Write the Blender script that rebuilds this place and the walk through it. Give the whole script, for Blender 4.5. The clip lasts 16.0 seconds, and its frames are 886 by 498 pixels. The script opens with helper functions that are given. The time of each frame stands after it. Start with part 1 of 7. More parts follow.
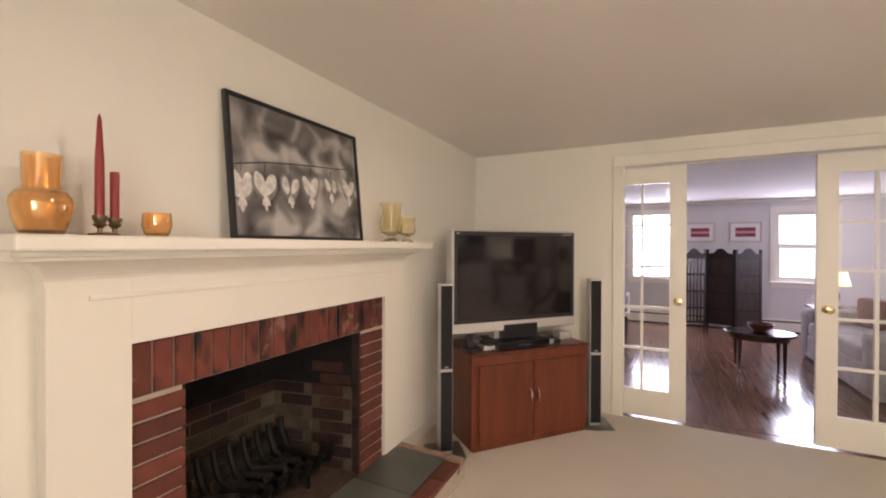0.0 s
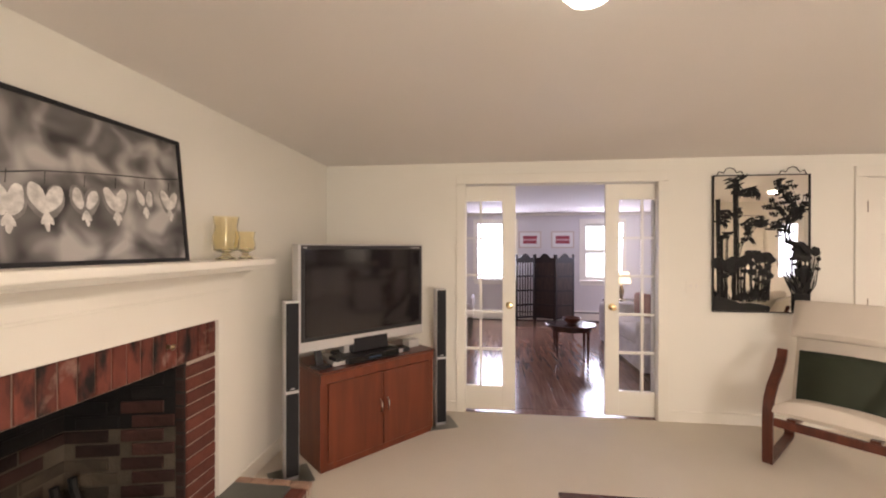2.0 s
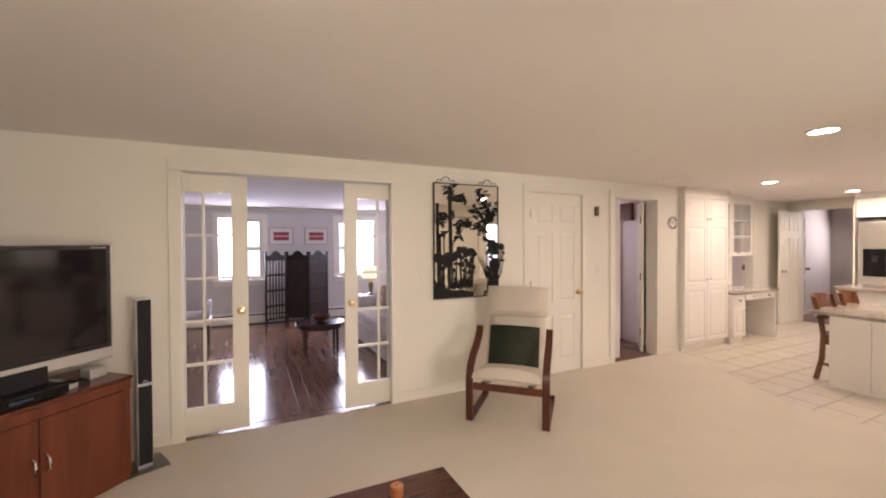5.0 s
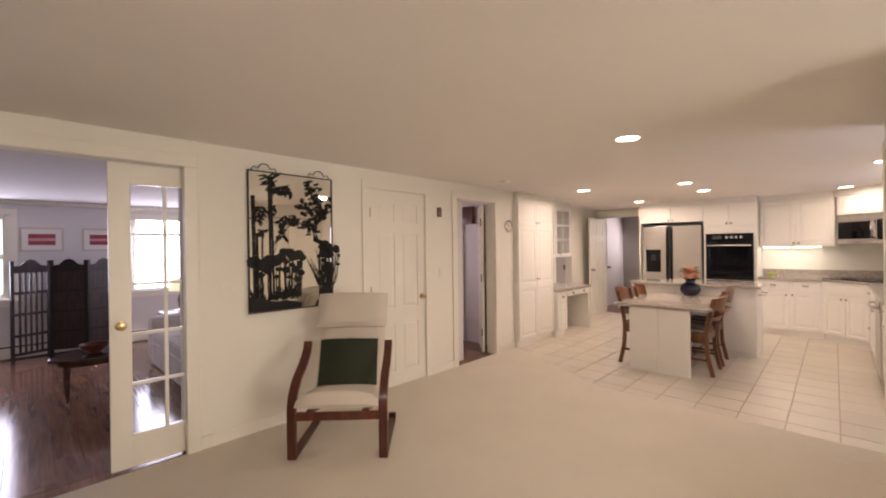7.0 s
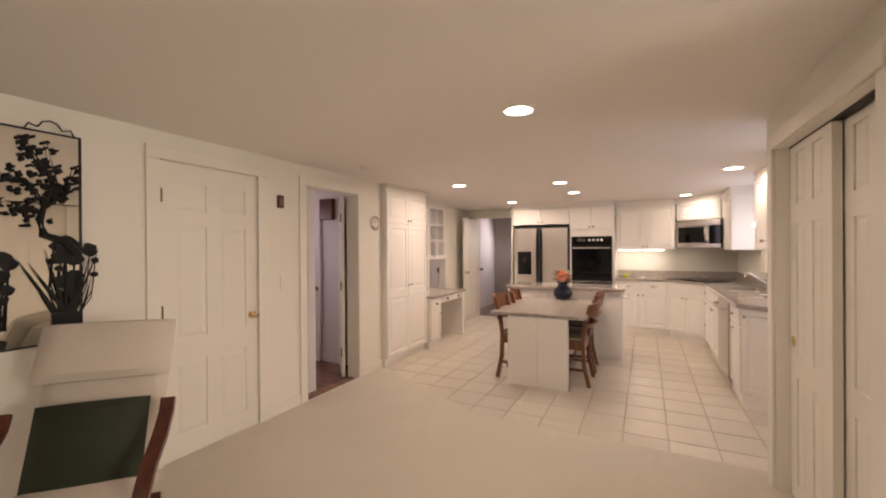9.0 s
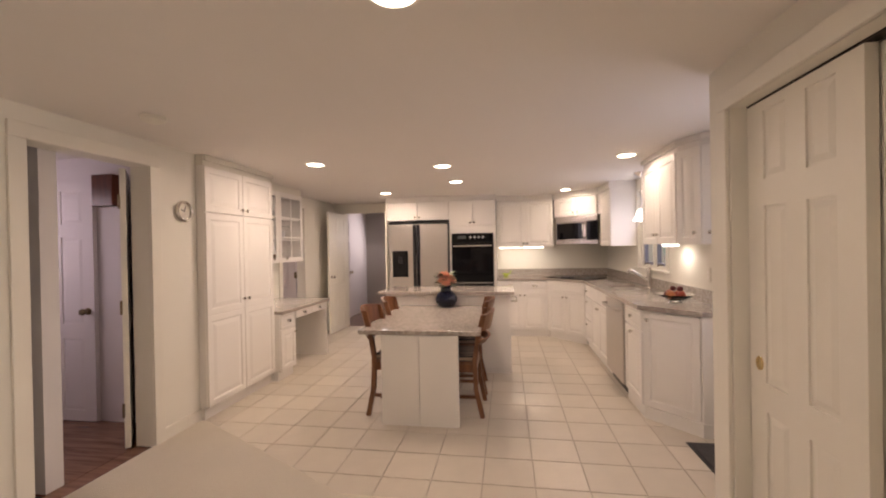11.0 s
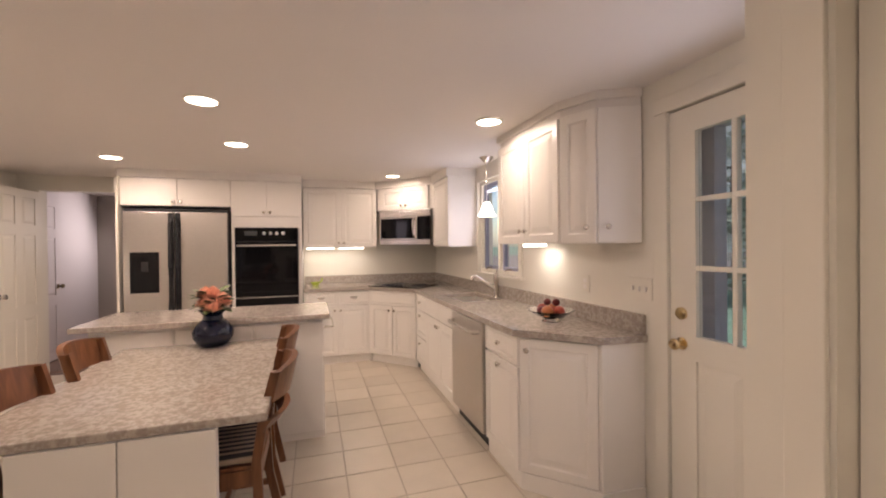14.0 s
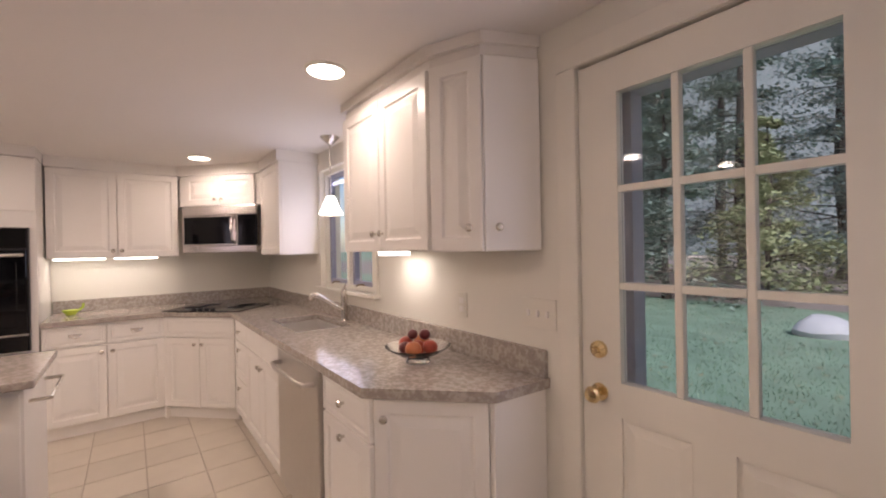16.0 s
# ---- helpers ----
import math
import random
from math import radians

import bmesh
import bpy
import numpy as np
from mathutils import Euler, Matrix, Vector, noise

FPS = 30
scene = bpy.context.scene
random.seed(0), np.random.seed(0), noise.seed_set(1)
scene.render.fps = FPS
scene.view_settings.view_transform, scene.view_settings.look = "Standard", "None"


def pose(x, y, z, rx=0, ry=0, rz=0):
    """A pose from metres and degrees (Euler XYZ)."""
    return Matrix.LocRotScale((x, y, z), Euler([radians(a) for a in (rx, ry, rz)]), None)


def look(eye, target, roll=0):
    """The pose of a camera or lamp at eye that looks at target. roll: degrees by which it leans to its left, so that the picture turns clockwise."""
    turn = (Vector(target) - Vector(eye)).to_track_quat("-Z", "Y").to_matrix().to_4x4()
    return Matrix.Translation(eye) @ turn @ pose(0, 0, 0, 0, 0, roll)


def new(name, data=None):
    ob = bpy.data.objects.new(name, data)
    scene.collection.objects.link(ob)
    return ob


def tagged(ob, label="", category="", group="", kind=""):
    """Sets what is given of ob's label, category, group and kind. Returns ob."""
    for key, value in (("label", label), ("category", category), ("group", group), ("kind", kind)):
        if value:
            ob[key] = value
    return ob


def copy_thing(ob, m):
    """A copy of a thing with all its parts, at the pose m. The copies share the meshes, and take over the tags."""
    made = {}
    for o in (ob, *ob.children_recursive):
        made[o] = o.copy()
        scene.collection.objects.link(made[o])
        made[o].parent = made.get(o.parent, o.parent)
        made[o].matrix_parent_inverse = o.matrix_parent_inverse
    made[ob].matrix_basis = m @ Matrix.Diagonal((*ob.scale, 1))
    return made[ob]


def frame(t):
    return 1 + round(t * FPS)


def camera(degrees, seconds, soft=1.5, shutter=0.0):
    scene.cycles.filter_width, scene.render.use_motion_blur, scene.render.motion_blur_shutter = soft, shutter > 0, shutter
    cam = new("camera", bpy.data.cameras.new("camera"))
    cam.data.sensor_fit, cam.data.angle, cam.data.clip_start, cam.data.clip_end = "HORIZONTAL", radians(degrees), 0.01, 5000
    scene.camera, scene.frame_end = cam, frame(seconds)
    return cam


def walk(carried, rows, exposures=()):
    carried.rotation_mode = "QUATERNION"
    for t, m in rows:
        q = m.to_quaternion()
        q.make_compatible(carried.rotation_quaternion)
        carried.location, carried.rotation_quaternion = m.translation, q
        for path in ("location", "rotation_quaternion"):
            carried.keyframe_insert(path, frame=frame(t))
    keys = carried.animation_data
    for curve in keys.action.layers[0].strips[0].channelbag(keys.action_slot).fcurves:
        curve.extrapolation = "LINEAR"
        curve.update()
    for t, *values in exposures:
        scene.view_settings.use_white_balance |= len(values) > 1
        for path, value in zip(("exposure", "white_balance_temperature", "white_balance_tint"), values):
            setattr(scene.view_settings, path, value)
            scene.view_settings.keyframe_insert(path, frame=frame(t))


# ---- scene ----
cam = camera(95.2, 16.0, soft=2.0)
PATH = [
    (0, -0.084, 0.094, 1.377, 26.60, -0.35, -0.15),
    (0.5, -0.058, 0.094, 1.399, 21.44, -0.21, -0.31),
    (1, -0.019, 0.108, 1.429, 16.63, -0.14, -0.46),
    (1.5, -0.049, 0.100, 1.450, 11.54, -0.14, -0.14),
    (2, -0.017, 0.078, 1.466, 6.77, -0.16, -0.05),
    (2.5, 0.026, 0.069, 1.482, 1.47, -0.10, 0.02),
    (3, 0.068, 0.060, 1.503, -3.83, -0.22, 0.23),
    (3.5, 0.083, 0.058, 1.509, -9.44, -0.25, 0.23),
    (4, 0.092, 0.067, 1.511, -14.96, -0.37, 0.11),
    (4.2, 0.105, 0.075, 1.507, -17.00, -0.42, 0.21),
    (6.3, 0.426, 0.274, 1.442, -38.96, -0.56, 0.57),
    (6.5, 0.458, 0.299, 1.437, -40.69, -0.31, 0.78),
    (7, 0.599, 0.395, 1.430, -45.93, -0.06, 0.76),
    (7.5, 0.753, 0.527, 1.429, -51.06, 0.08, 0.81),
    (8, 0.951, 0.636, 1.432, -55.49, 0.04, 0.94),
    (8.5, 1.178, 0.730, 1.436, -59.36, -0.19, 0.72),
    (9, 1.410, 0.828, 1.437, -63.39, -0.15, 0.39),
    (9.5, 1.639, 0.945, 1.443, -67.16, 0.06, 0.59),
    (10, 1.920, 1.005, 1.421, -72.09, 0.01, 0.43),
    (10.2, 2.028, 1.033, 1.416, -74.08, -0.17, 0.65),
    (12.3, 3.055, 1.248, 1.411, -92.02, 0.16, 0.75),
    (12.5, 3.153, 1.259, 1.408, -93.95, 0.09, 0.73),
    (13, 3.373, 1.239, 1.401, -98.15, -0.16, 0.79),
    (13.5, 3.616, 1.200, 1.392, -102.70, -0.36, 0.66),
    (14, 3.849, 1.162, 1.390, -107.68, -0.40, 0.62),
    (14.5, 4.059, 1.095, 1.381, -112.56, 0.03, 0.62),
    (15, 4.255, 0.986, 1.386, -117.46, 0.24, 0.87),
    (15.5, 4.435, 0.870, 1.395, -122.73, 0.24, 0.96),
    (16, 4.580, 0.746, 1.408, -127.69, -0.02, 1.07),
]
walk(cam, [(t, pose(x, y, z, 90 + pitch, roll, yaw)) for t, x, y, z, yaw, pitch, roll in PATH],
     exposures=[(0, 0.24, 6500, 9), (2, 0.41, 6500, 9), (4, 0.31, 6460, 9), (6.5, -0.05, 6550, 9), (8, -0.12, 6620, 9), (10, -0.31, 6720, 11), (12.5, -0.35, 6700, 11.5), (14.5, -0.36, 6600, 12.5), (16, -0.50, 6350, 14.5)])

# ---- light ----
world = bpy.data.worlds.new("sky")
scene.world = world
world.use_nodes = True
wn = world.node_tree
sky = wn.nodes.new("ShaderNodeTexSky")
sky.sky_type = "NISHITA"
sky.sun_disc = False
sky.sun_elevation, sky.sun_rotation = radians(46), radians(296)
wn.nodes["Background"].inputs[1].default_value = 0.15
wn.links.new(sky.outputs[0], wn.nodes["Background"].inputs[0])
SUN_TO = Vector((0.62, -0.30, -0.72))
sun = new("sun", bpy.data.lights.new("sun", "SUN"))
sun.data.energy, sun.data.angle, sun.data.color = 5.0, radians(25), (1.0, 0.98, 0.97)
sun.matrix_world = look((0, 0, 20), Vector((0, 0, 20)) + SUN_TO)
WARM = (1.0, 0.765, 0.635)
DAY = (0.80, 0.76, 1.0)


def area_lamp(name, loc, target, w, h, watts, color=WARM, shape="RECTANGLE", spread=180):
    lamp = new(name, bpy.data.lights.new(name, "AREA"))
    d = lamp.data
    d.shape, d.size, d.size_y, d.energy, d.color, d.spread = shape, w, h, watts, color, radians(spread)
    lamp.matrix_world = look(loc, target)
    return lamp


def point_lamp(name, loc, watts, radius=0.08, color=WARM):
    lamp = new(name, bpy.data.lights.new(name, "POINT"))
    lamp.data.energy, lamp.data.shadow_soft_size, lamp.data.color = watts, radius, color
    lamp.location = loc
    return lamp


CEIL = 2.22
DOWNLIGHTS = [(3.66, 1.47, 12), (6.41, 1.75, 13), (7.41, 1.74, 13), (6.04, 2.91, 13), (8.19, 2.88, 15), (6.33, 0.04, 5.5), (8.55, 0.274, 6)]
for lx, ly, watts in DOWNLIGHTS:
    area_lamp("downlight_lamp", (lx, ly, CEIL - 0.03), (lx, ly, 0), 0.13, 0.13, watts, shape="DISK", spread=178)
area_lamp("globe_lamp", (0.22, 1.10, 2.035), (0.22, 1.10, 0), 0.15, 0.15, 18, shape="DISK")
area_lamp("under_cabinet_lamp", (9.2, 0.9, 1.365), (9.2, 0.9, 0), 0.1, 0.7, 2.1, (1.0, 0.86, 0.76))
area_lamp("under_cabinet_lamp", (6.45, -0.40, 1.372), (6.45, -0.43, 0), 0.2, 0.06, 1.1, (1.0, 0.86, 0.76))
area_lamp("under_cabinet_lamp", (6.8, 4.02, 1.232), (6.8, 4.06, 0), 0.4, 0.1, 2.6, (1.0, 0.86, 0.76))
point_lamp("pendant_lamp", (7.35, -0.39, 1.645), 1.2, 0.02)
# area lamps standing in for daylight through windows of the far room and behind
area_lamp("daylight_fill", (0.08, 8.38, 1.4), (0.08, 4, 0.9), 0.72, 1.1, 30, DAY)
area_lamp("daylight_fill", (2.18, 8.38, 1.4), (2.18, 4, 0.9), 0.72, 1.1, 30, DAY)
# lamp at an unseen east window, added to light the far room
area_lamp("daylight_fill", (4.3, 6.7, 1.4), (0, 6.2, 0.8), 1.2, 1.1, 22, DAY)
area_lamp("daylight_fill", (2.0, -2.86, 1.35), (2.6, 2, 1.5), 1.7, 1.2, 76, (1.0, 0.88, 0.8))
# the halls have no window: these three lamps are added to brighten them
area_lamp("daylight_fill", (4.58, 5.35, 1.6), (5.2, 4.3, 1.0), 0.5, 0.8, 9, (1.0, 0.82, 0.92))
area_lamp("daylight_fill", (8.0, 5.6, 1.6), (8.0, 4.3, 1.0), 0.7, 0.9, 6, (1.0, 0.86, 0.96))
area_lamp("daylight_fill", (11.1, 3.6, 1.7), (9.8, 4.3, 1.0), 0.6, 0.8, 13, (1.0, 0.87, 0.88))
# in place of daylight at the sink window and the glazed back door
area_lamp("daylight_fill", (7.385, -0.50, 1.58), (7.385, 1.0, 1.9), 0.8, 0.8, 5, (0.85, 0.80, 1.0))
area_lamp("daylight_fill", (5.01, -0.47, 1.43), (4.95, 2.0, 1.35), 0.5, 0.92, 5, (0.86, 0.82, 1.0))


# ---- materials ----
def mat(name, color, rough=0.6, metal=0.0, noise_scale=0.0, vary=0.0, bump=0.0, bump_scale=0.0, spec=0.5, rand=0.0):
    m = bpy.data.materials.new(name)
    m.use_nodes = True
    nt, b = m.node_tree, m.node_tree.nodes["Principled BSDF"]
    b.inputs["Roughness"].default_value, b.inputs["Metallic"].default_value = rough, metal
    b.inputs["Base Color"].default_value = (*color, 1)
    b.inputs["Specular IOR Level"].default_value = spec
    m.diffuse_color = (*color, 1)
    tc = nt.nodes.new("ShaderNodeTexCoord")
    if vary or rand:
        mix = nt.nodes.new("ShaderNodeMix")
        mix.data_type, mix.blend_type = "RGBA", "MULTIPLY"
        mix.inputs[0].default_value = 1
        mix.inputs[6].default_value = (*color, 1)
        ramp = nt.nodes.new("ShaderNodeMapRange")
        ramp.inputs[3].default_value, ramp.inputs[4].default_value = 1 - vary, 1 + vary
        n = nt.nodes.new("ShaderNodeTexNoise")
        n.inputs["Scale"].default_value, n.inputs["Detail"].default_value = noise_scale or 3, 6
        nt.links.new(tc.outputs["Object"], n.inputs[0])
        nt.links.new(n.outputs[0], ramp.inputs[0])
        src = ramp.outputs[0]
        if rand:
            oi = nt.nodes.new("ShaderNodeObjectInfo")
            r2 = nt.nodes.new("ShaderNodeMapRange")
            r2.inputs[3].default_value, r2.inputs[4].default_value = 1 - rand, 1 + rand
            nt.links.new(oi.outputs["Random"], r2.inputs[0])
            mul = nt.nodes.new("ShaderNodeMath")
            mul.operation = "MULTIPLY"
            nt.links.new(ramp.outputs[0], mul.inputs[0])
            nt.links.new(r2.outputs[0], mul.inputs[1])
            src = mul.outputs[0]
        nt.links.new(src, mix.inputs[7])
        nt.links.new(mix.outputs[2], b.inputs["Base Color"])
    if bump:
        n2 = nt.nodes.new("ShaderNodeTexNoise")
        n2.inputs["Scale"].default_value, n2.inputs["Detail"].default_value = bump_scale or 60, 4
        bp = nt.nodes.new("ShaderNodeBump")
        bp.inputs["Strength"].default_value, bp.inputs["Distance"].default_value = bump, 0.01
        nt.links.new(tc.outputs["Object"], n2.inputs[0])
        nt.links.new(n2.outputs[0], bp.inputs["Height"])
        nt.links.new(bp.outputs[0], b.inputs["Normal"])
    return m


def wood(name, dark, light, scale=6.0, axis="Z", rough=0.35, stretch=12.0, bump=0.05):
    """Wood with its grain along one axis."""
    m = bpy.data.materials.new(name)
    m.use_nodes = True
    nt, b = m.node_tree, m.node_tree.nodes["Principled BSDF"]
    tc, mp = nt.nodes.new("ShaderNodeTexCoord"), nt.nodes.new("ShaderNodeMapping")
    mp.inputs["Scale"].default_value = [scale / stretch if a == axis else scale for a in "XYZ"]
    n = nt.nodes.new("ShaderNodeTexNoise")
    n.inputs["Scale"].default_value, n.inputs["Detail"].default_value, n.inputs["Distortion"].default_value = 4, 8, 0.6
    cr = nt.nodes.new("ShaderNodeValToRGB")
    cr.color_ramp.elements[0].position, cr.color_ramp.elements[0].color = 0.3, (*dark, 1)
    cr.color_ramp.elements[1].position, cr.color_ramp.elements[1].color = 0.72, (*light, 1)
    bp = nt.nodes.new("ShaderNodeBump")
    bp.inputs["Strength"].default_value, bp.inputs["Distance"].default_value = bump, 0.005
    nt.links.new(tc.outputs["Object"], mp.inputs[0])
    nt.links.new(mp.outputs[0], n.inputs[0])
    nt.links.new(n.outputs[0], cr.inputs[0])
    oi, hsv = nt.nodes.new("ShaderNodeObjectInfo"), nt.nodes.new("ShaderNodeHueSaturation")
    rr = nt.nodes.new("ShaderNodeMapRange")
    rr.inputs[3].default_value, rr.inputs[4].default_value = 0.86, 1.14
    nt.links.new(oi.outputs["Random"], rr.inputs[0])
    nt.links.new(rr.outputs[0], hsv.inputs["Value"])
    nt.links.new(cr.outputs[0], hsv.inputs["Color"])
    nt.links.new(hsv.outputs[0], b.inputs["Base Color"])
    nt.links.new(n.outputs[0], bp.inputs["Height"])
    nt.links.new(bp.outputs[0], b.inputs["Normal"])
    b.inputs["Roughness"].default_value = rough
    m.diffuse_color = (*light, 1)
    return m


def granite(name):
    m = bpy.data.materials.new(name)
    m.use_nodes = True
    nt, b = m.node_tree, m.node_tree.nodes["Principled BSDF"]
    tc = nt.nodes.new("ShaderNodeTexCoord")
    n1, n2, vo = (nt.nodes.new(k) for k in ("ShaderNodeTexNoise", "ShaderNodeTexNoise", "ShaderNodeTexVoronoi"))
    n1.inputs["Scale"].default_value, n1.inputs["Detail"].default_value, n1.inputs["Distortion"].default_value = 38.0, 8, 0.6
    n2.inputs["Scale"].default_value, n2.inputs["Detail"].default_value = 60, 5
    vo.inputs["Scale"].default_value = 110
    for n in (n1, n2, vo):
        nt.links.new(tc.outputs["Object"], n.inputs["Vector"])
    cr = nt.nodes.new("ShaderNodeValToRGB")
    e = cr.color_ramp.elements
    e[0].position, e[0].color = 0.30, (0.285, 0.255, 0.228, 1)
    e[1].position, e[1].color = 0.68, (0.51, 0.468, 0.42, 1)
    mid = e.new(0.48)
    mid.color = (0.37, 0.325, 0.285, 1)
    pale = e.new(0.54)
    pale.color = (0.47, 0.425, 0.38, 1)
    ad = nt.nodes.new("ShaderNodeMath")
    ad.operation = "MULTIPLY_ADD"
    ad.inputs[1].default_value, ad.inputs[2].default_value = 0.6, 0.2
    nt.links.new(n2.outputs[0], ad.inputs[0])
    mx = nt.nodes.new("ShaderNodeMix")
    mx.inputs[0].default_value = 0.5
    nt.links.new(n1.outputs[0], mx.inputs[2])
    nt.links.new(ad.outputs[0], mx.inputs[3])
    nt.links.new(mx.outputs[0], cr.inputs[0])
    sp = nt.nodes.new("ShaderNodeMapRange")
    sp.inputs[1].default_value, sp.inputs[2].default_value, sp.inputs[3].default_value, sp.inputs[4].default_value = 0.05, 0.3, 0.55, 1.0
    nt.links.new(vo.outputs["Distance"], sp.inputs[0])
    mul = nt.nodes.new("ShaderNodeMix")
    mul.data_type, mul.blend_type = "RGBA", "MULTIPLY"
    mul.inputs[0].default_value = 0.4
    nt.links.new(cr.outputs[0], mul.inputs[6])
    nt.links.new(sp.outputs[0], mul.inputs[7])
    nt.links.new(mul.outputs[2], b.inputs["Base Color"])
    b.inputs["Roughness"].default_value = 0.11
    m.diffuse_color = (0.4, 0.38, 0.36, 1)
    return m


def glow(name, color, strength):
    m = mat(name, color, 0.5)
    b = m.node_tree.nodes["Principled BSDF"]
    b.inputs["Emission Color"].default_value, b.inputs["Emission Strength"].default_value = (*color, 1), strength
    return m


def glass(name, color=(1, 1, 1), rough=0.0, ior=1.45, weight=1.0):
    m = mat(name, color, rough)
    b = m.node_tree.nodes["Principled BSDF"]
    b.inputs["Transmission Weight"].default_value, b.inputs["IOR"].default_value = weight, ior
    return m


WALL = mat("cream_wall_paint", (0.80, 0.775, 0.70), 0.7, noise_scale=1.3, vary=0.03, bump=0.04, bump_scale=150)
CEILING = mat("ceiling_paint", (0.80, 0.765, 0.73), 0.85, noise_scale=0.8, vary=0.03, bump=0.05, bump_scale=90)
TRIM = mat("white_trim_paint", (0.80, 0.77, 0.69), 0.4, noise_scale=5, vary=0.02, bump=0.02, bump_scale=30)
CAB = mat("white_cabinet_paint", (0.86, 0.832, 0.79), 0.32, noise_scale=4, vary=0.02, bump=0.015, bump_scale=25)
FARWALL = mat("pale_grey_wall_paint", (0.66, 0.64, 0.64), 0.75, noise_scale=1.3, vary=0.03, bump=0.04, bump_scale=150)
# lilac shade of the side rooms is put into this paint's colour
LILAC = mat("shade_tinted_pale_paint", (0.69, 0.645, 0.65), 0.7, noise_scale=1.5, vary=0.03)
GREY = mat("brown_grey_wall", (0.33, 0.30, 0.275), 0.75, noise_scale=1.5, vary=0.04)
CARPET = mat("cream_carpet", (0.79, 0.725, 0.615), 0.95, noise_scale=2.2, vary=0.06, bump=0.9, bump_scale=420, spec=0.1)
TILE = mat("beige_floor_tile", (0.61, 0.55, 0.46), 0.28, noise_scale=7, vary=0.07, bump=0.04, bump_scale=20, rand=0.05)
GROUT = mat("tan_grout", (0.49, 0.43, 0.36), 0.9, noise_scale=30, vary=0.1)
PLANK = wood("reddish_oak_plank", (0.12, 0.056, 0.036), (0.28, 0.15, 0.10), 7, "Y", 0.15)
CHERRY = wood("cherry_veneer", (0.09, 0.021, 0.010), (0.165, 0.040, 0.017), 4, "Z", 0.3)
MAHOGANY = wood("dark_red_stained_wood", (0.05, 0.013, 0.008), (0.13, 0.034, 0.018), 6, "Z", 0.28)
OAKCHAIR = wood("warm_brown_chair_wood", (0.11, 0.042, 0.018), (0.25, 0.105, 0.045), 8, "Z", 0.33)
DARKWOOD = wood("dark_carved_wood", (0.006, 0.004, 0.004), (0.024, 0.014, 0.012), 8, "Z", 0.4)
ESPRESSO = wood("dark_brown_table_wood", (0.03, 0.012, 0.008), (0.075, 0.03, 0.02), 5, "X", 0.22)
GRANITE = granite("grey_speckled_granite")
STEEL = mat("brushed_stainless_steel", (0.60, 0.57, 0.54), 0.34, 1.0, 30, 0.05)
CHROME = mat("polished_chrome", (0.75, 0.73, 0.70), 0.12, 1.0)
NICKEL = mat("satin_nickel", (0.68, 0.65, 0.61), 0.24, 1.0)
BRASS = mat("polished_brass", (0.74, 0.58, 0.33), 0.18, 1.0)
BRIGHTSTEEL = mat("polished_stainless_steel", (0.66, 0.63, 0.60), 0.2, 1.0, 30, 0.04)
BASIN = mat("satin_sink_steel", (0.80, 0.78, 0.75), 0.42, 1.0, 30, 0.04)
BLACKGLASS = mat("black_oven_glass", (0.005, 0.005, 0.006), 0.05, spec=0.25)
BLACK = mat("black_plastic", (0.016, 0.016, 0.018), 0.38, noise_scale=20, vary=0.1)
CLOTHBLACK = mat("black_speaker_cloth", (0.012, 0.012, 0.014), 0.85, bump=0.4, bump_scale=400)
SCREEN = mat("dark_television_screen", (0.012, 0.010, 0.012), 0.07)
SILVER = mat("silver_plastic", (0.62, 0.62, 0.63), 0.35, 0.6)
IRON = mat("black_wrought_iron", (0.012, 0.011, 0.010), 0.55, 0.5, 40, 0.2, 0.2, 50)
MIRROR = mat("silvered_mirror", (0.86, 0.85, 0.80), 0.015, 1.0)
GLASS = glass("clear_pane_glass")
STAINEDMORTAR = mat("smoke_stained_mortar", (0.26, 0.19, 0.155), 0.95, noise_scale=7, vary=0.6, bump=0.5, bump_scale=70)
SOOTED = mat("smoke_stained_red_brick", (0.135, 0.036, 0.024), 0.88, noise_scale=9, vary=0.55, bump=0.5, bump_scale=45, rand=0.25)


def stain(m, color, scale, lo, hi, stretch=1.0):
    """Lays irregular patches of another colour over a material's base colour."""
    nt, b = m.node_tree, m.node_tree.nodes["Principled BSDF"]
    geo, mp, n, mr, mx = (nt.nodes.new(k) for k in ("ShaderNodeNewGeometry", "ShaderNodeMapping", "ShaderNodeTexNoise", "ShaderNodeMapRange", "ShaderNodeMix"))
    mp.inputs["Scale"].default_value = (scale, scale, scale / stretch)
    n.inputs["Scale"].default_value, n.inputs["Detail"].default_value = 1.0, 5
    mr.inputs[1].default_value, mr.inputs[2].default_value = lo, hi
    mx.data_type = "RGBA"
    mx.inputs[7].default_value = (*color, 1)
    nt.links.new(geo.outputs["Position"], mp.inputs[0])
    nt.links.new(mp.outputs[0], n.inputs[0])
    nt.links.new(n.outputs[0], mr.inputs[0])
    nt.links.new(mr.outputs[0], mx.inputs[0])
    nt.links.new(b.inputs["Base Color"].links[0].from_socket, mx.inputs[6])
    nt.links.new(mx.outputs[2], b.inputs["Base Color"])
    return m


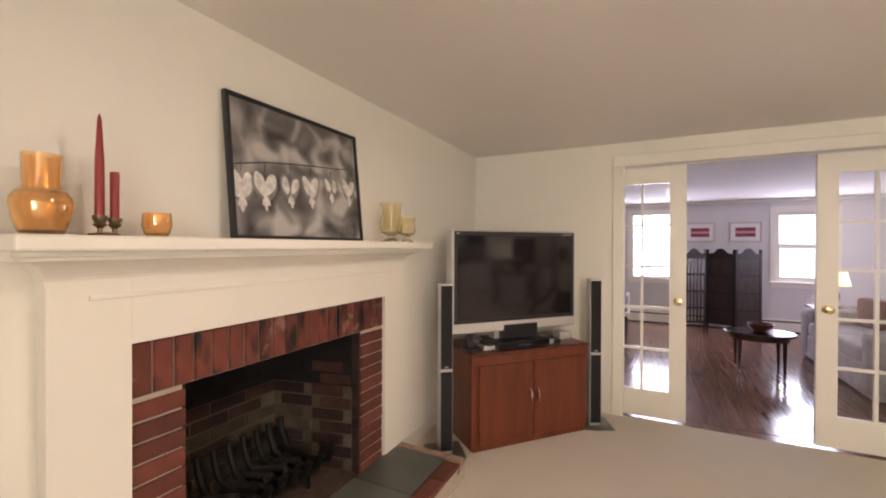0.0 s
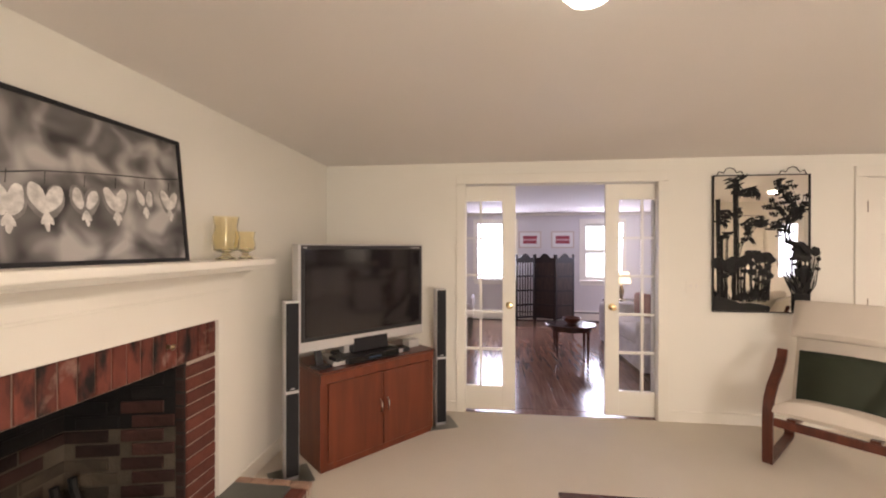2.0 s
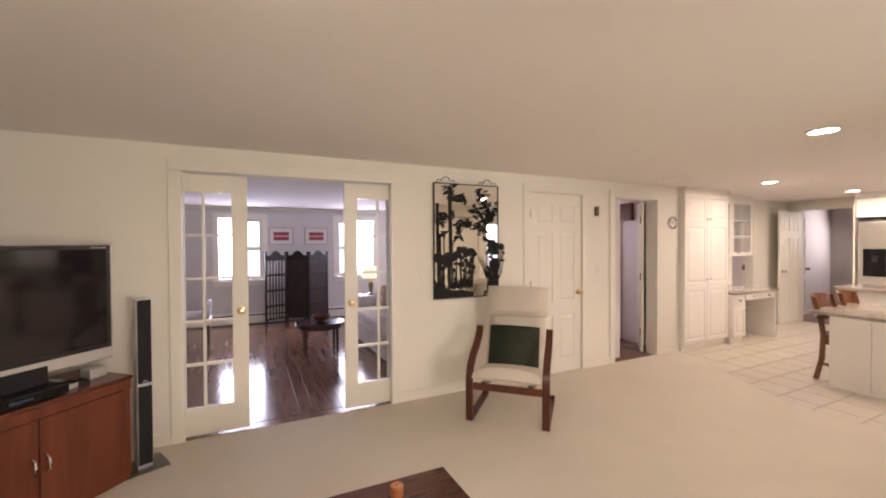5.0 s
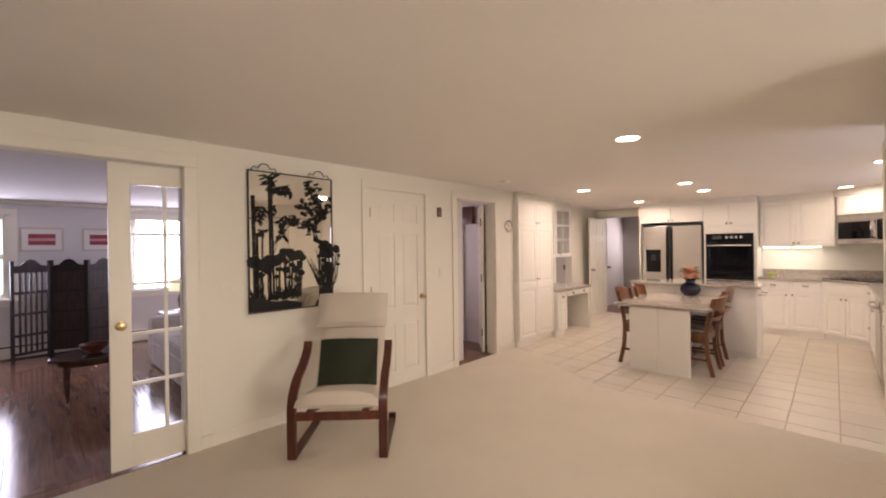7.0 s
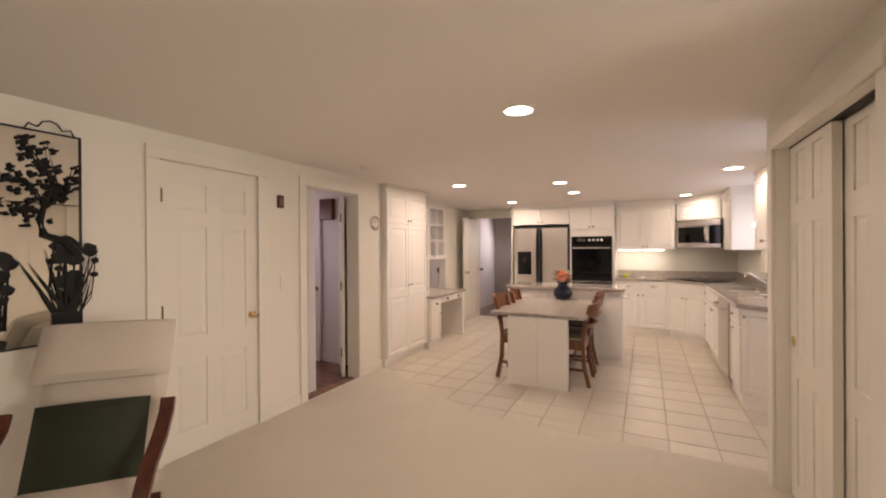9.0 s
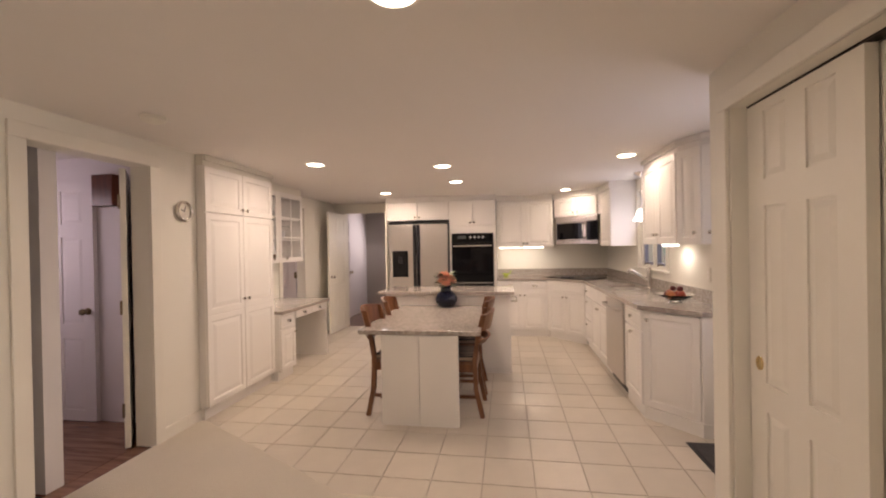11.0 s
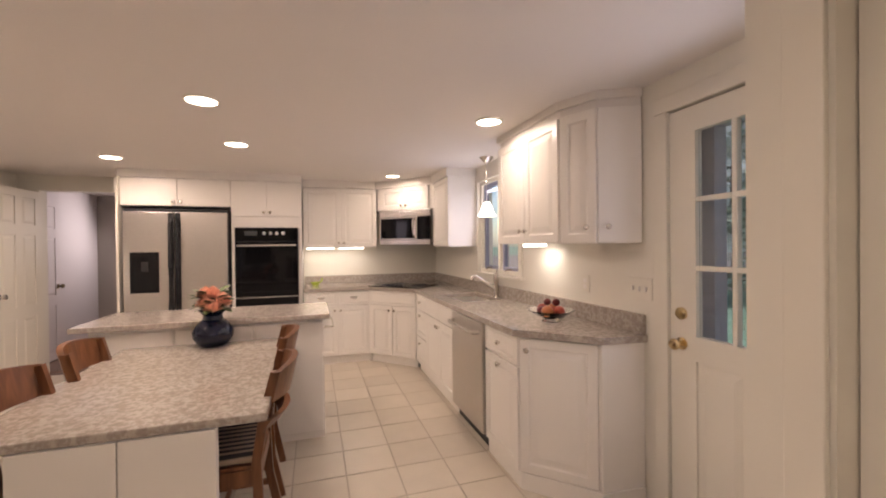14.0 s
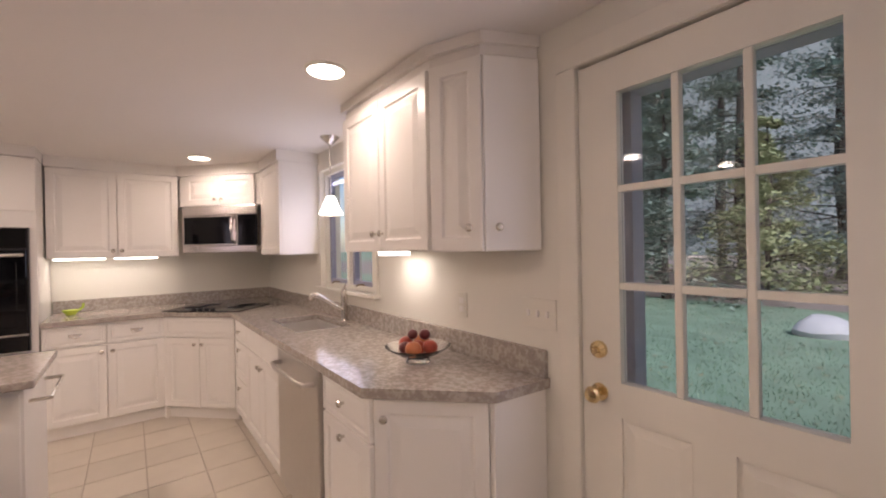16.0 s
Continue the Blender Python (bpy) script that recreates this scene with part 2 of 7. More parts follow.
stain(SOOTED, (0.010, 0.007, 0.006), 14.0, 0.52, 0.66, 2.5)
stain(SOOTED, (0.30, 0.20, 0.16), 9.0, 0.60, 0.74)
GREENPAD = mat("dark_green_cushion_cloth", (0.017, 0.023, 0.009), 0.75, noise_scale=12, vary=0.15, bump=0.3, bump_scale=260)
CREAMCLOTH = mat("cream_cotton_cloth", (0.66, 0.60, 0.52), 0.9, noise_scale=6, vary=0.05, bump=0.5, bump_scale=200)
BRICK = mat("red_brick", (0.125, 0.034, 0.022), 0.85, noise_scale=14, vary=0.4, bump=0.5, bump_scale=45, rand=0.28)
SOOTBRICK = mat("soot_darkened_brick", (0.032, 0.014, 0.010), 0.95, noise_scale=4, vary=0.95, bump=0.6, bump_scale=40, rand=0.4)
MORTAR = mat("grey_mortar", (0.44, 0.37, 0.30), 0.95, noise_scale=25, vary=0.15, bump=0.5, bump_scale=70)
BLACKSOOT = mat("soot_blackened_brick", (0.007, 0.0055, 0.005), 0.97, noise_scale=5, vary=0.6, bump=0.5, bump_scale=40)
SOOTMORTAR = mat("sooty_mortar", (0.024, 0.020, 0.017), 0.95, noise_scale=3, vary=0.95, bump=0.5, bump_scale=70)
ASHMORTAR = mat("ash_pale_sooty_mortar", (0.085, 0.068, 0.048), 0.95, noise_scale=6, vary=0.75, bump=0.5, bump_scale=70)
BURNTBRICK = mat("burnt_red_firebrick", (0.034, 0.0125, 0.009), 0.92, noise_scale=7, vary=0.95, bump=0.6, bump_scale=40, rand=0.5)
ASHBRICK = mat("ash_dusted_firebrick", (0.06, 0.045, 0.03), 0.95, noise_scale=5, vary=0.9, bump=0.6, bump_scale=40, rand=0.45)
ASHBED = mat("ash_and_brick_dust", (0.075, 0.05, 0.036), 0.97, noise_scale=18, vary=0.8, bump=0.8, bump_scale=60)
PALEBRICK = mat("worn_mortar_smeared_brick", (0.34, 0.22, 0.16), 0.92, noise_scale=16, vary=0.55, bump=0.7, bump_scale=50, rand=0.25)
SLATE = mat("dark_grey_slate", (0.105, 0.112, 0.095), 0.36, noise_scale=6, vary=0.3, bump=0.25, bump_scale=14, rand=0.2)
AMBER = glass("amber_lustre_glass", (1.0, 0.73, 0.42), 0.08, 1.4, 0.95)
AMBER.node_tree.nodes["Principled BSDF"].inputs["Metallic"].default_value = 0.14
YELLOWGLASS = glass("pale_yellow_glass", (1.0, 0.95, 0.76), 0.02, 1.3)
REDWAX = mat("dark_red_wax", (0.27, 0.022, 0.024), 0.38, noise_scale=12, vary=0.1)
BRONZE = mat("tarnished_bronze", (0.20, 0.15, 0.09), 0.35, 0.9, 25, 0.2)
GLOBE = glow("lit_opal_glass", (1.0, 0.90, 0.74), 7.0)
LENS = glow("lit_lamp_lens", (1.0, 0.90, 0.74), 22.0)
TUBE = glow("lit_lamp_strip", (1.0, 0.90, 0.78), 6.0)


# ---- mesh helpers ----
def bm_new():
    return bmesh.new()


def box(bm, x0, y0, z0, x1, y1, z1, bevel=0.0):
    geo = bmesh.ops.create_cube(bm, size=1.0, matrix=Matrix.Translation(((x0 + x1) / 2, (y0 + y1) / 2, (z0 + z1) / 2)) @ Matrix.Diagonal((abs(x1 - x0), abs(y1 - y0), abs(z1 - z0), 1)))
    if bevel:
        edges = {e for v in geo["verts"] for e in v.link_edges}
        bmesh.ops.bevel(bm, geom=list(edges), offset=bevel, segments=2, affect="EDGES", profile=0.5)
    return bm


def boxed(*args, bevel=0.0):
    return box(bm_new(), *args, bevel=bevel)


def prism(bm, pts, z0, z1, bevel=0.0):
    """An upright prism over the outline pts (counter-clockwise)."""
    lo = [bm.verts.new((x, y, z0)) for x, y in pts]
    hi = [bm.verts.new((x, y, z1)) for x, y in pts]
    n = len(pts)
    faces = [bm.faces.new(lo[::-1]), bm.faces.new(hi)]
    for i in range(n):
        faces.append(bm.faces.new((lo[i], lo[(i + 1) % n], hi[(i + 1) % n], hi[i])))
    if bevel:
        bmesh.ops.bevel(bm, geom=list(faces[1].edges) + list(faces[0].edges), offset=bevel, segments=2, affect="EDGES", profile=0.5)
    return bm


def lathe(bm, profile, seg=20, x=0.0, y=0.0, z=0.0, sx=1.0, sy=1.0):
    """A body of revolution about z, from (radius, height) pairs."""
    rings = []
    for r, h in profile:
        rings.append([bm.verts.new((x + sx * r * math.cos(2 * math.pi * i / seg), y + sy * r * math.sin(2 * math.pi * i / seg), z + h)) for i in range(seg)])
    for a, b in zip(rings, rings[1:]):
        for i in range(seg):
            bm.faces.new((a[i], a[(i + 1) % seg], b[(i + 1) % seg], b[i]))
    if profile[0][0] > 1e-4:
        bm.faces.new(rings[0][::-1])
    if profile[-1][0] > 1e-4:
        bm.faces.new(rings[-1])
    return bm


def tube(bm, path, r, seg=8, flat=1.0):
    """A round bar along a path of points."""
    pts = [Vector(p) for p in path]
    rings = []
    for i, p in enumerate(pts):
        d = (pts[min(i + 1, len(pts) - 1)] - pts[max(i - 1, 0)]).normalized()
        side = d.cross(Vector((0, 0, 1)))
        side = side.normalized() if side.length > 1e-3 else Vector((1, 0, 0))
        up = side.cross(d).normalized()
        rr = r[i] if isinstance(r, (list, tuple)) else r
        rings.append([bm.verts.new(p + side * rr * math.cos(a) + up * rr * flat * math.sin(a)) for a in (2 * math.pi * k / seg for k in range(seg))])
    for a, b in zip(rings, rings[1:]):
        for k in range(seg):
            bm.faces.new((a[k], a[(k + 1) % seg], b[(k + 1) % seg], b[k]))
    bm.faces.new(rings[0][::-1])
    bm.faces.new(rings[-1])
    return bm


def bar_path(bm, pts, w, h):
    """A flat bar of section w (across, along x) by h along points in one x plane."""
    pts = [Vector(p) for p in pts]
    rings = []
    for i, p in enumerate(pts):
        d = (pts[min(i + 1, len(pts) - 1)] - pts[max(i - 1, 0)]).normalized()
        n = Vector((1, 0, 0)).cross(d).normalized()
        rings.append([bm.verts.new(p + Vector((sx * w / 2, 0, 0)) + n * sz * h / 2) for sx, sz in ((-1, -1), (1, -1), (1, 1), (-1, 1))])
    for a, b in zip(rings, rings[1:]):
        for k in range(4):
            bm.faces.new((a[k], a[(k + 1) % 4], b[(k + 1) % 4], b[k]))
    bm.faces.new(rings[0][::-1])
    bm.faces.new(rings[-1])
    return bm


def relief(bm, x0, z0, x1, z1, y, steps, back):
    """A panel in the xz plane facing -y: nested rings (inset, depth), a cap, and sides to the back."""
    rings = []
    for ins, dep in [(0, back)] + steps:
        rings.append([bm.verts.new((xx, y + dep, zz)) for xx, zz in ((x0 + ins, z0 + ins), (x1 - ins, z0 + ins), (x1 - ins, z1 - ins), (x0 + ins, z1 - ins))])
    for a, b in zip(rings, rings[1:]):
        for k in range(4):
            bm.faces.new((a[k], a[(k + 1) % 4], b[(k + 1) % 4], b[k]))
    bm.faces.new(rings[-1])
    bm.faces.new(rings[0][::-1])
    return bm


RAISED = [(0, 0.003), (0.003, 0), (0.050, 0), (0.058, 0.008), (0.068, 0.008), (0.100, 0.001)]
SLABBY = [(0, 0.003), (0.004, 0), (0.016, 0)]


def finish(bm, name, material, smooth=False):
    bmesh.ops.recalc_face_normals(bm, faces=bm.faces)
    me = bpy.data.meshes.new(name)
    bm.to_mesh(me)
    bm.free()
    me.materials.append(material)
    if smooth:
        me.shade_smooth()
        if hasattr(me, "set_sharp_from_angle"):
            me.set_sharp_from_angle(angle=radians(35))
    return me


def thing(name, label, category, loc=(0, 0, 0), rz=0.0, group=""):
    ob = new(name)
    ob.matrix_world = pose(*loc, 0, 0, rz)
    ob.empty_display_size = 0.05
    return tagged(ob, label, category, group)


def part(name, bm, material, parent, label="", smooth=False):
    ob = new(name, finish(bm, name, material, smooth))
    ob.parent = parent
    if label:
        ob["label"] = label
    return ob


def solid(name, bm, material, label, category, loc=(0, 0, 0), rz=0.0, group="", smooth=False):
    """A thing that is one mesh."""
    ob = new(name, finish(bm, name, material, smooth))
    ob.matrix_world = pose(*loc, 0, 0, rz)
    return tagged(ob, label, category, group)


def structure(name, bm, material, label, category="wall", smooth=False):
    ob = new(name, finish(bm, name, material, smooth))
    return tagged(ob, label, category, kind="structure")


# ---- structure ----
NW, WW, EW, SW = 3.68, -1.53, 9.42, -0.51


def wall_x(bm, y0, y1, x0, x1, z1, openings):
    """A wall along x with openings (x0, x1, z0, z1) through it."""
    x = x0
    for a, b, lo, hi in sorted(openings):
        box(bm, x, y0, 0, a, y1, z1)
        if lo > 0:
            box(bm, a, y0, 0, b, y1, lo)
        if hi < z1:
            box(bm, a, y0, hi, b, y1, z1)
        x = b
    box(bm, x, y0, 0, x1, y1, z1)
    return bm


def wall_y(bm, x0, x1, y0, y1, z1, openings):
    y = y0
    for a, b, lo, hi in sorted(openings):
        box(bm, x0, y, 0, x1, a, z1)
        if lo > 0:
            box(bm, x0, a, 0, x1, b, lo)
        if hi < z1:
            box(bm, x0, a, hi, x1, b, z1)
        y = b
    box(bm, x0, y, 0, x1, y1, z1)
    return bm


# north wall of the family room: two skins with a pocket for the sliding doors, solid further east
north = bm_new()
wall_x(north, NW, NW + 0.05, WW - 0.12, 2.30, CEIL + 0.1, [(-0.24, 1.38, 0, 2.03)])
wall_x(north, NW + 0.10, NW + 0.15, WW - 0.12, 2.30, CEIL + 0.1, [(-0.24, 1.38, 0, 2.03)])
box(north, WW - 0.12, NW + 0.05, 0, -1.30, NW + 0.10, CEIL + 0.1)
box(north, WW, NW + 0.05, 2.035, 2.30, NW + 0.10, CEIL + 0.1)
wall_x(north, NW, NW + 0.15, 2.30, 5.44, CEIL + 0.1, [(2.95, 3.70, 0, 2.035), (4.23, 4.99, 0, 2.035)])
structure("wall_north", north, WALL, "cream painted plaster wall with door openings")
# west wall, with the firebox opening
west = bm_new()
wall_y(west, WW - 0.12, WW, -3.0, NW, CEIL + 0.1, [(0.775, 2.095, 0, 1.07)])
structure("wall_west", west, WALL, "cream painted plaster wall behind the fireplace")
south = bm_new()
wall_x(south, -3.12, -3.0, WW - 0.12, 3.2, CEIL + 0.1, [(1.1, 2.9, 0.75, 1.95)])
structure("wall_south", south, WALL, "cream painted plaster wall with a window")
closet = bm_new()
wall_x(closet, 0.03, 0.15, 3.0, 4.57, CEIL + 0.1, [(3.24, 4.39, 0, 2.0)])
box(closet, 4.47, SW, 0, 4.57, 0.03, CEIL + 0.1)
box(closet, 3.0, -3.0, 0, 3.12, 0.03, CEIL + 0.1)
box(closet, 3.12, SW - 0.1, 0, 4.47, SW, CEIL + 0.1)
structure("wall_closet", closet, WALL, "cream painted closet wall beside the sliding doors")
kitchen_south = bm_new()
wall_x(kitchen_south, SW - 0.16, SW, 4.47, EW + 0.12, CEIL + 0.1, [(4.60, 5.42, 0, 2.04), (6.94, 7.83, 1.12, 2.06)])
structure("wall_kitchen_south", kitchen_south, WALL, "cream painted kitchen wall with a door and a window")
east = bm_new()
wall_y(east, EW, EW + 0.12, SW - 0.16, 4.34, CEIL + 0.1, [(3.12, 4.02, 0, 2.05)])
structure("wall_east", east, WALL, "cream painted kitchen wall behind the cabinets")
kitchen_north = bm_new()
wall_x(kitchen_north, 4.22, 4.34, 5.44, EW, CEIL + 0.1, [(7.62, 8.25, 0, 2.04)])
structure("wall_kitchen_north", kitchen_north, WALL, "cream painted kitchen wall with a doorway")
structure("ceiling", box(box(box(bm_new(), WW - 0.12, -3.12, CEIL, 3.12, SW - 0.16, CEIL + 0.1), WW - 0.12, SW - 0.16, CEIL, 5.44, NW + 0.15, CEIL + 0.1), 5.44, SW - 0.16, CEIL, EW + 0.12, 4.34, CEIL + 0.1), CEILING, "plain flat painted ceiling", "ceiling")
# floors
TILE_EDGE = [(4.62, -0.01), (4.62, 2.10), (5.42, 3.62)]
structure("carpet", prism(bm_new(), [(WW, -3.0), (3.0, -3.0), (3.0, 0.0), (4.47, 0.0), (4.62, 0.15), (4.62, 2.1), (5.42, 3.60), (5.42, NW), (WW, NW)], -0.05, 0.010), CARPET, "cream wall-to-wall carpet", "floor")
structure("floor_sill", box(box(bm_new(), WW, NW, -0.05, 2.3, NW + 0.15, -0.004), 4.23, NW, -0.05, 4.99, NW + 0.15, -0.004), PLANK, "dark wooden threshold under the doors", "floor")
# casings and skirting
trim = bm_new()
for a, b, top in ((-0.24, 1.38, 2.03), (2.95, 3.70, 2.035), (4.23, 4.99, 2.035)):
    box(trim, a - 0.085, NW - 0.018, 0, a, NW, top, 0.004)
    box(trim, b, NW - 0.018, 0, b + 0.085, NW, top, 0.004)
    box(trim, a - 0.085, NW - 0.018, top + 0.001, b + 0.085, NW, top + 0.085, 0.004)
box(trim, 4.40, 0.151, 0, 4.48, 0.168, 2.0, 0.004)
box(trim, 3.15, 0.151, 2.001, 4.48, 0.168, 2.08, 0.004)
for a, b in ((4.575, 4.60), (5.42, 5.50)):
    box(trim, a, SW, 0, b, SW + 0.009, 2.04, 0.003)
box(trim, 4.575, SW, 2.041, 5.50, SW + 0.009, 2.12, 0.003)
for a, b in ((7.54, 7.62), (8.25, 8.33)):
    box(trim, a, 4.202, 0, b, 4.22, 2.04, 0.004)
box(trim, 7.54, 4.202, 2.041, 8.33, 4.22, 2.12, 0.004)
for a, b in ((3.04, 3.12), (4.02, 4.10)):
    box(trim, EW - 0.018, a, 0, EW, b, 2.05, 0.004)
structure("trim", trim, TRIM, "white painted door casings", "trim")
skirt = bm_new()
for a, b in ((WW, -0.325), (1.465, 2.865), (3.785, 4.145), (5.075, 5.44)):
    box(skirt, a, NW - 0.014, 0, b, NW, 0.10, 0.003)
box(skirt, WW, 2.31, 0, WW + 0.014, NW - 0.014, 0.10, 0.003)
box(skirt, WW, -3.0, 0, WW + 0.014, 0.56, 0.10, 0.003)
box(skirt, 8.35, 4.206, 0, EW, 4.22, 0.10, 0.003)
structure("baseboard", skirt, TRIM, "white painted baseboards", "baseboard")
# shell of the room behind the camera window
solid_pane = bm_new()
box(solid_pane, 1.1, -3.11, 0.75, 2.9, -3.10, 1.95)
pane = structure("window_pane_south", solid_pane, GLASS, "clear window pane", "window")
pane.visible_shadow = False


# ---- far room ----
FE, FW, FN, FC = 4.4, -3.6, 8.45, 2.17
far = bm_new()
wall_x(far, FN, FN + 0.15, FW, FE, FC + 0.1, [(-0.30, 0.45, 0.82, 1.97), (1.82, 2.55, 0.82, 1.97)])
box(far, FW - 0.1, NW + 0.15, 0, FW, FN + 0.15, FC + 0.1)
# east opening is out of view, added for the fill lamp
wall_y(far, FE, FE + 0.1, NW + 0.15, FN + 0.15, FC + 0.1, [(6.1, 7.3, 0.82, 1.97)])
box(far, FW, NW + 0.15, 0, WW - 0.12, NW + 0.25, FC + 0.1)
structure("wall_living_room", far, FARWALL, "pale painted walls of the further room")
structure("ceiling_living_room", boxed(FW - 0.1, NW + 0.15, FC, 2.9, FN + 0.15, FC + 0.1), CEILING, "pale flat ceiling of the further room", "ceiling")
structure("ceiling_living_room_east", boxed(2.9, 6.0, FC, FE + 0.1, FN + 0.15, FC + 0.1), CEILING, "pale flat ceiling of the further room", "ceiling")
structure("ceiling_hall", boxed(2.9, NW + 0.15, CEIL, 6.2, 6.0, CEIL + 0.1), CEILING, "flat ceiling of the side hall", "ceiling")
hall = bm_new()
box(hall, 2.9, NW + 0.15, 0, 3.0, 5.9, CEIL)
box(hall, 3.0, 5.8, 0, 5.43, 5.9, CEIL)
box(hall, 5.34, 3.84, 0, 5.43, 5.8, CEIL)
structure("wall_hall", hall, LILAC, "pale hall walls with lilac shade in their colour")
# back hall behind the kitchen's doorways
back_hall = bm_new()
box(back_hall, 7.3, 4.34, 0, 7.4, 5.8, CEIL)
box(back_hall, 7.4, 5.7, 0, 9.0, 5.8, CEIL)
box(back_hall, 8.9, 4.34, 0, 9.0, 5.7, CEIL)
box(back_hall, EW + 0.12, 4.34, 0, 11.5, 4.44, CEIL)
structure("wall_back_hall", back_hall, LILAC, "pale back hall walls with lilac shade in their colour")
# darker brown-grey than the other walls of this hall
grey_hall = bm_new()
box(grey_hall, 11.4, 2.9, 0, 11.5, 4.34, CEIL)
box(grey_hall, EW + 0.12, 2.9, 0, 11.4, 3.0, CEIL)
structure("wall_hall_grey", grey_hall, GREY, "brown-grey wall at the end of the hall")
structure("ceiling_back_hall", box(box(bm_new(), 7.3, 4.34, CEIL, 9.0, 5.8, CEIL + 0.1), EW + 0.12, 2.9, CEIL, 11.5, 4.44, CEIL + 0.1), CEILING, "flat ceiling of the back hall", "ceiling")
structure("floor_back_hall", box(box(bm_new(), 7.3, 4.34, -0.05, 9.0, 5.8, -0.004), EW, 2.9, -0.05, 11.5, 4.44, -0.004), PLANK, "dark wooden floor of the back hall", "floor")
structure("floor_kitchen_bed", box(prism(bm_new(), [(4.62, 0.15), (5.44, 0.15), (5.44, 3.62), (5.42, 3.60), (4.62, 2.10)], -0.05, -0.006), 5.44, SW, -0.05, EW, 4.34, -0.006), GROUT, "tan grout between the kitchen floor tiles", "floor")
structure("floor_entry_bed", box(bm_new(), 4.47, SW - 0.16, -0.05, 5.44, 0.15, -0.006), GROUT, "tan grout by the back door", "floor")
structure("floor_wood_bed", box(box(bm_new(), FW, NW + 0.15, -0.05, FE, FN, -0.012), FE, NW + 0.15, -0.05, 5.43, 5.9, -0.012), DARKWOOD, "dark gaps between the floor planks", "floor")
# outside
structure("ground", boxed(-400, -420, -0.35, 400, -0.67, -0.15), mat("lawn", (0.18, 0.265, 0.195), 0.9, noise_scale=1.6, vary=0.45, bump=0.8, bump_scale=40), "short green lawn", "ground")
storm = bm_new()
box(storm, 5.31, SW - 0.25, -0.14, 5.46, SW - 0.17, 2.12)
box(storm, 4.50, SW - 0.25, -0.14, 4.64, SW - 0.17, 2.12)
box(storm, 4.64, SW - 0.25, 1.958, 5.31, SW - 0.17, 2.12)
structure("trim_storm_frame", storm, mat("blue_grey_outdoor_paint", (0.56, 0.54, 0.60), 0.6, noise_scale=4, vary=0.08), "blue-grey painted outer frame of the back door", "trim")


# ---- kitchen ----
def turned(bm, profile, at, axis="-Y", seg=14):
    """A lathe body whose axis points along -y, +x or -x from a place."""
    tmp = bm_new()
    lathe(tmp, profile, seg)
    rot = {"-Y": Matrix.Rotation(radians(90), 4, "X"), "+Y": Matrix.Rotation(radians(-90), 4, "X"), "X": Matrix.Rotation(radians(90), 4, "Y"), "-X": Matrix.Rotation(radians(-90), 4, "Y")}[axis]
    bmesh.ops.transform(tmp, matrix=Matrix.Translation(at) @ rot, verts=tmp.verts)
    me = bpy.data.meshes.new("tmp")
    tmp.to_mesh(me)
    tmp.free()
    bm.from_mesh(me)
    bpy.data.meshes.remove(me)
    return bm


def knob(bm, x, y, z):
    return turned(bm, [(0.006, 0), (0.006, 0.012), (0.015, 0.018), (0.016, 0.024), (0.010, 0.030), (0.0, 0.031)], (x, y, z))


def cup_pull(bm, x, y, z):
    """A half-round bin pull, open below."""
    seg, rows = 10, 4
    rings = []
    for j in range(rows + 1):
        a = radians(90 * j / rows)
        rings.append([bm.verts.new((x + 0.042 * math.cos(math.pi * i / seg), y - 0.022 * math.sin(a) * math.sin(math.pi * i / seg) - 0.002, z + 0.016 - 0.030 * (1 - math.cos(a)) * math.sin(math.pi * i / seg))) for i in range(seg + 1)])
    for a, b in zip(rings, rings[1:]):
        for i in range(seg):
            try:
                bm.faces.new((a[i], a[i + 1], b[i + 1], b[i]))
            except ValueError:
                pass
    bmesh.ops.remove_doubles(bm, verts=bm.verts, dist=0.0006)
    return bm


def cabinet(label, loc, rz, w, d, z0, z1, fronts, toe=0.0, outline=None, name="cabinet", group="white kitchen cabinets"):
    """A cabinet unit; local x along its width, front at y = 0, back at y = d."""
    cab = thing(name, label, "cabinet", loc, rz, group)
    body = bm_new()
    if outline:
        prism(body, outline, z0, z1)
    else:
        box(body, 0.001, 0.021, z0, w - 0.001, d, z1)
    part("body", body, CAB, cab)
    if toe:
        part("toe_kick", boxed(0.001, 0.045, 0.0, w - 0.001, min(d, 0.2), z0 - 0.001), CAB, cab)
    for kind, a, lo, b, hi, *pulls in fronts:
        bm = bm_new()
        g = 0.003
        if kind == "tall":
            m = lo + (hi - lo) * 0.47
            relief(bm, a + g, lo + g, b - g, m, 0.0, RAISED, 0.020)
            relief(bm, a + g, m, b - g, hi - g, 0.0, RAISED, 0.020)
        elif kind == "plain":
            relief(bm, a + g, lo + g, b - g, hi - g, 0.0, SLABBY, 0.020)
        elif min(b - a, hi - lo) < 0.23:
            relief(bm, a + g, lo + g, b - g, hi - g, 0.0, [(0, 0.003), (0.003, 0), (0.020, 0), (0.026, 0.005), (0.032, 0.005), (0.045, 0.001)], 0.020)
        else:
            relief(bm, a + g, lo + g, b - g, hi - g, 0.0, RAISED, 0.020)
        front = part("drawer_front" if kind == "drawer" else "door", bm, CAB, cab)
        for shape, px, pz in pulls:
            pb = bm_new()
            (cup_pull if shape == "cup" else knob)(pb, px, 0.0, pz)
            part("cup_pull" if shape == "cup" else "knob", pb, NICKEL, front, "satin nickel pull", smooth=True)
    return cab


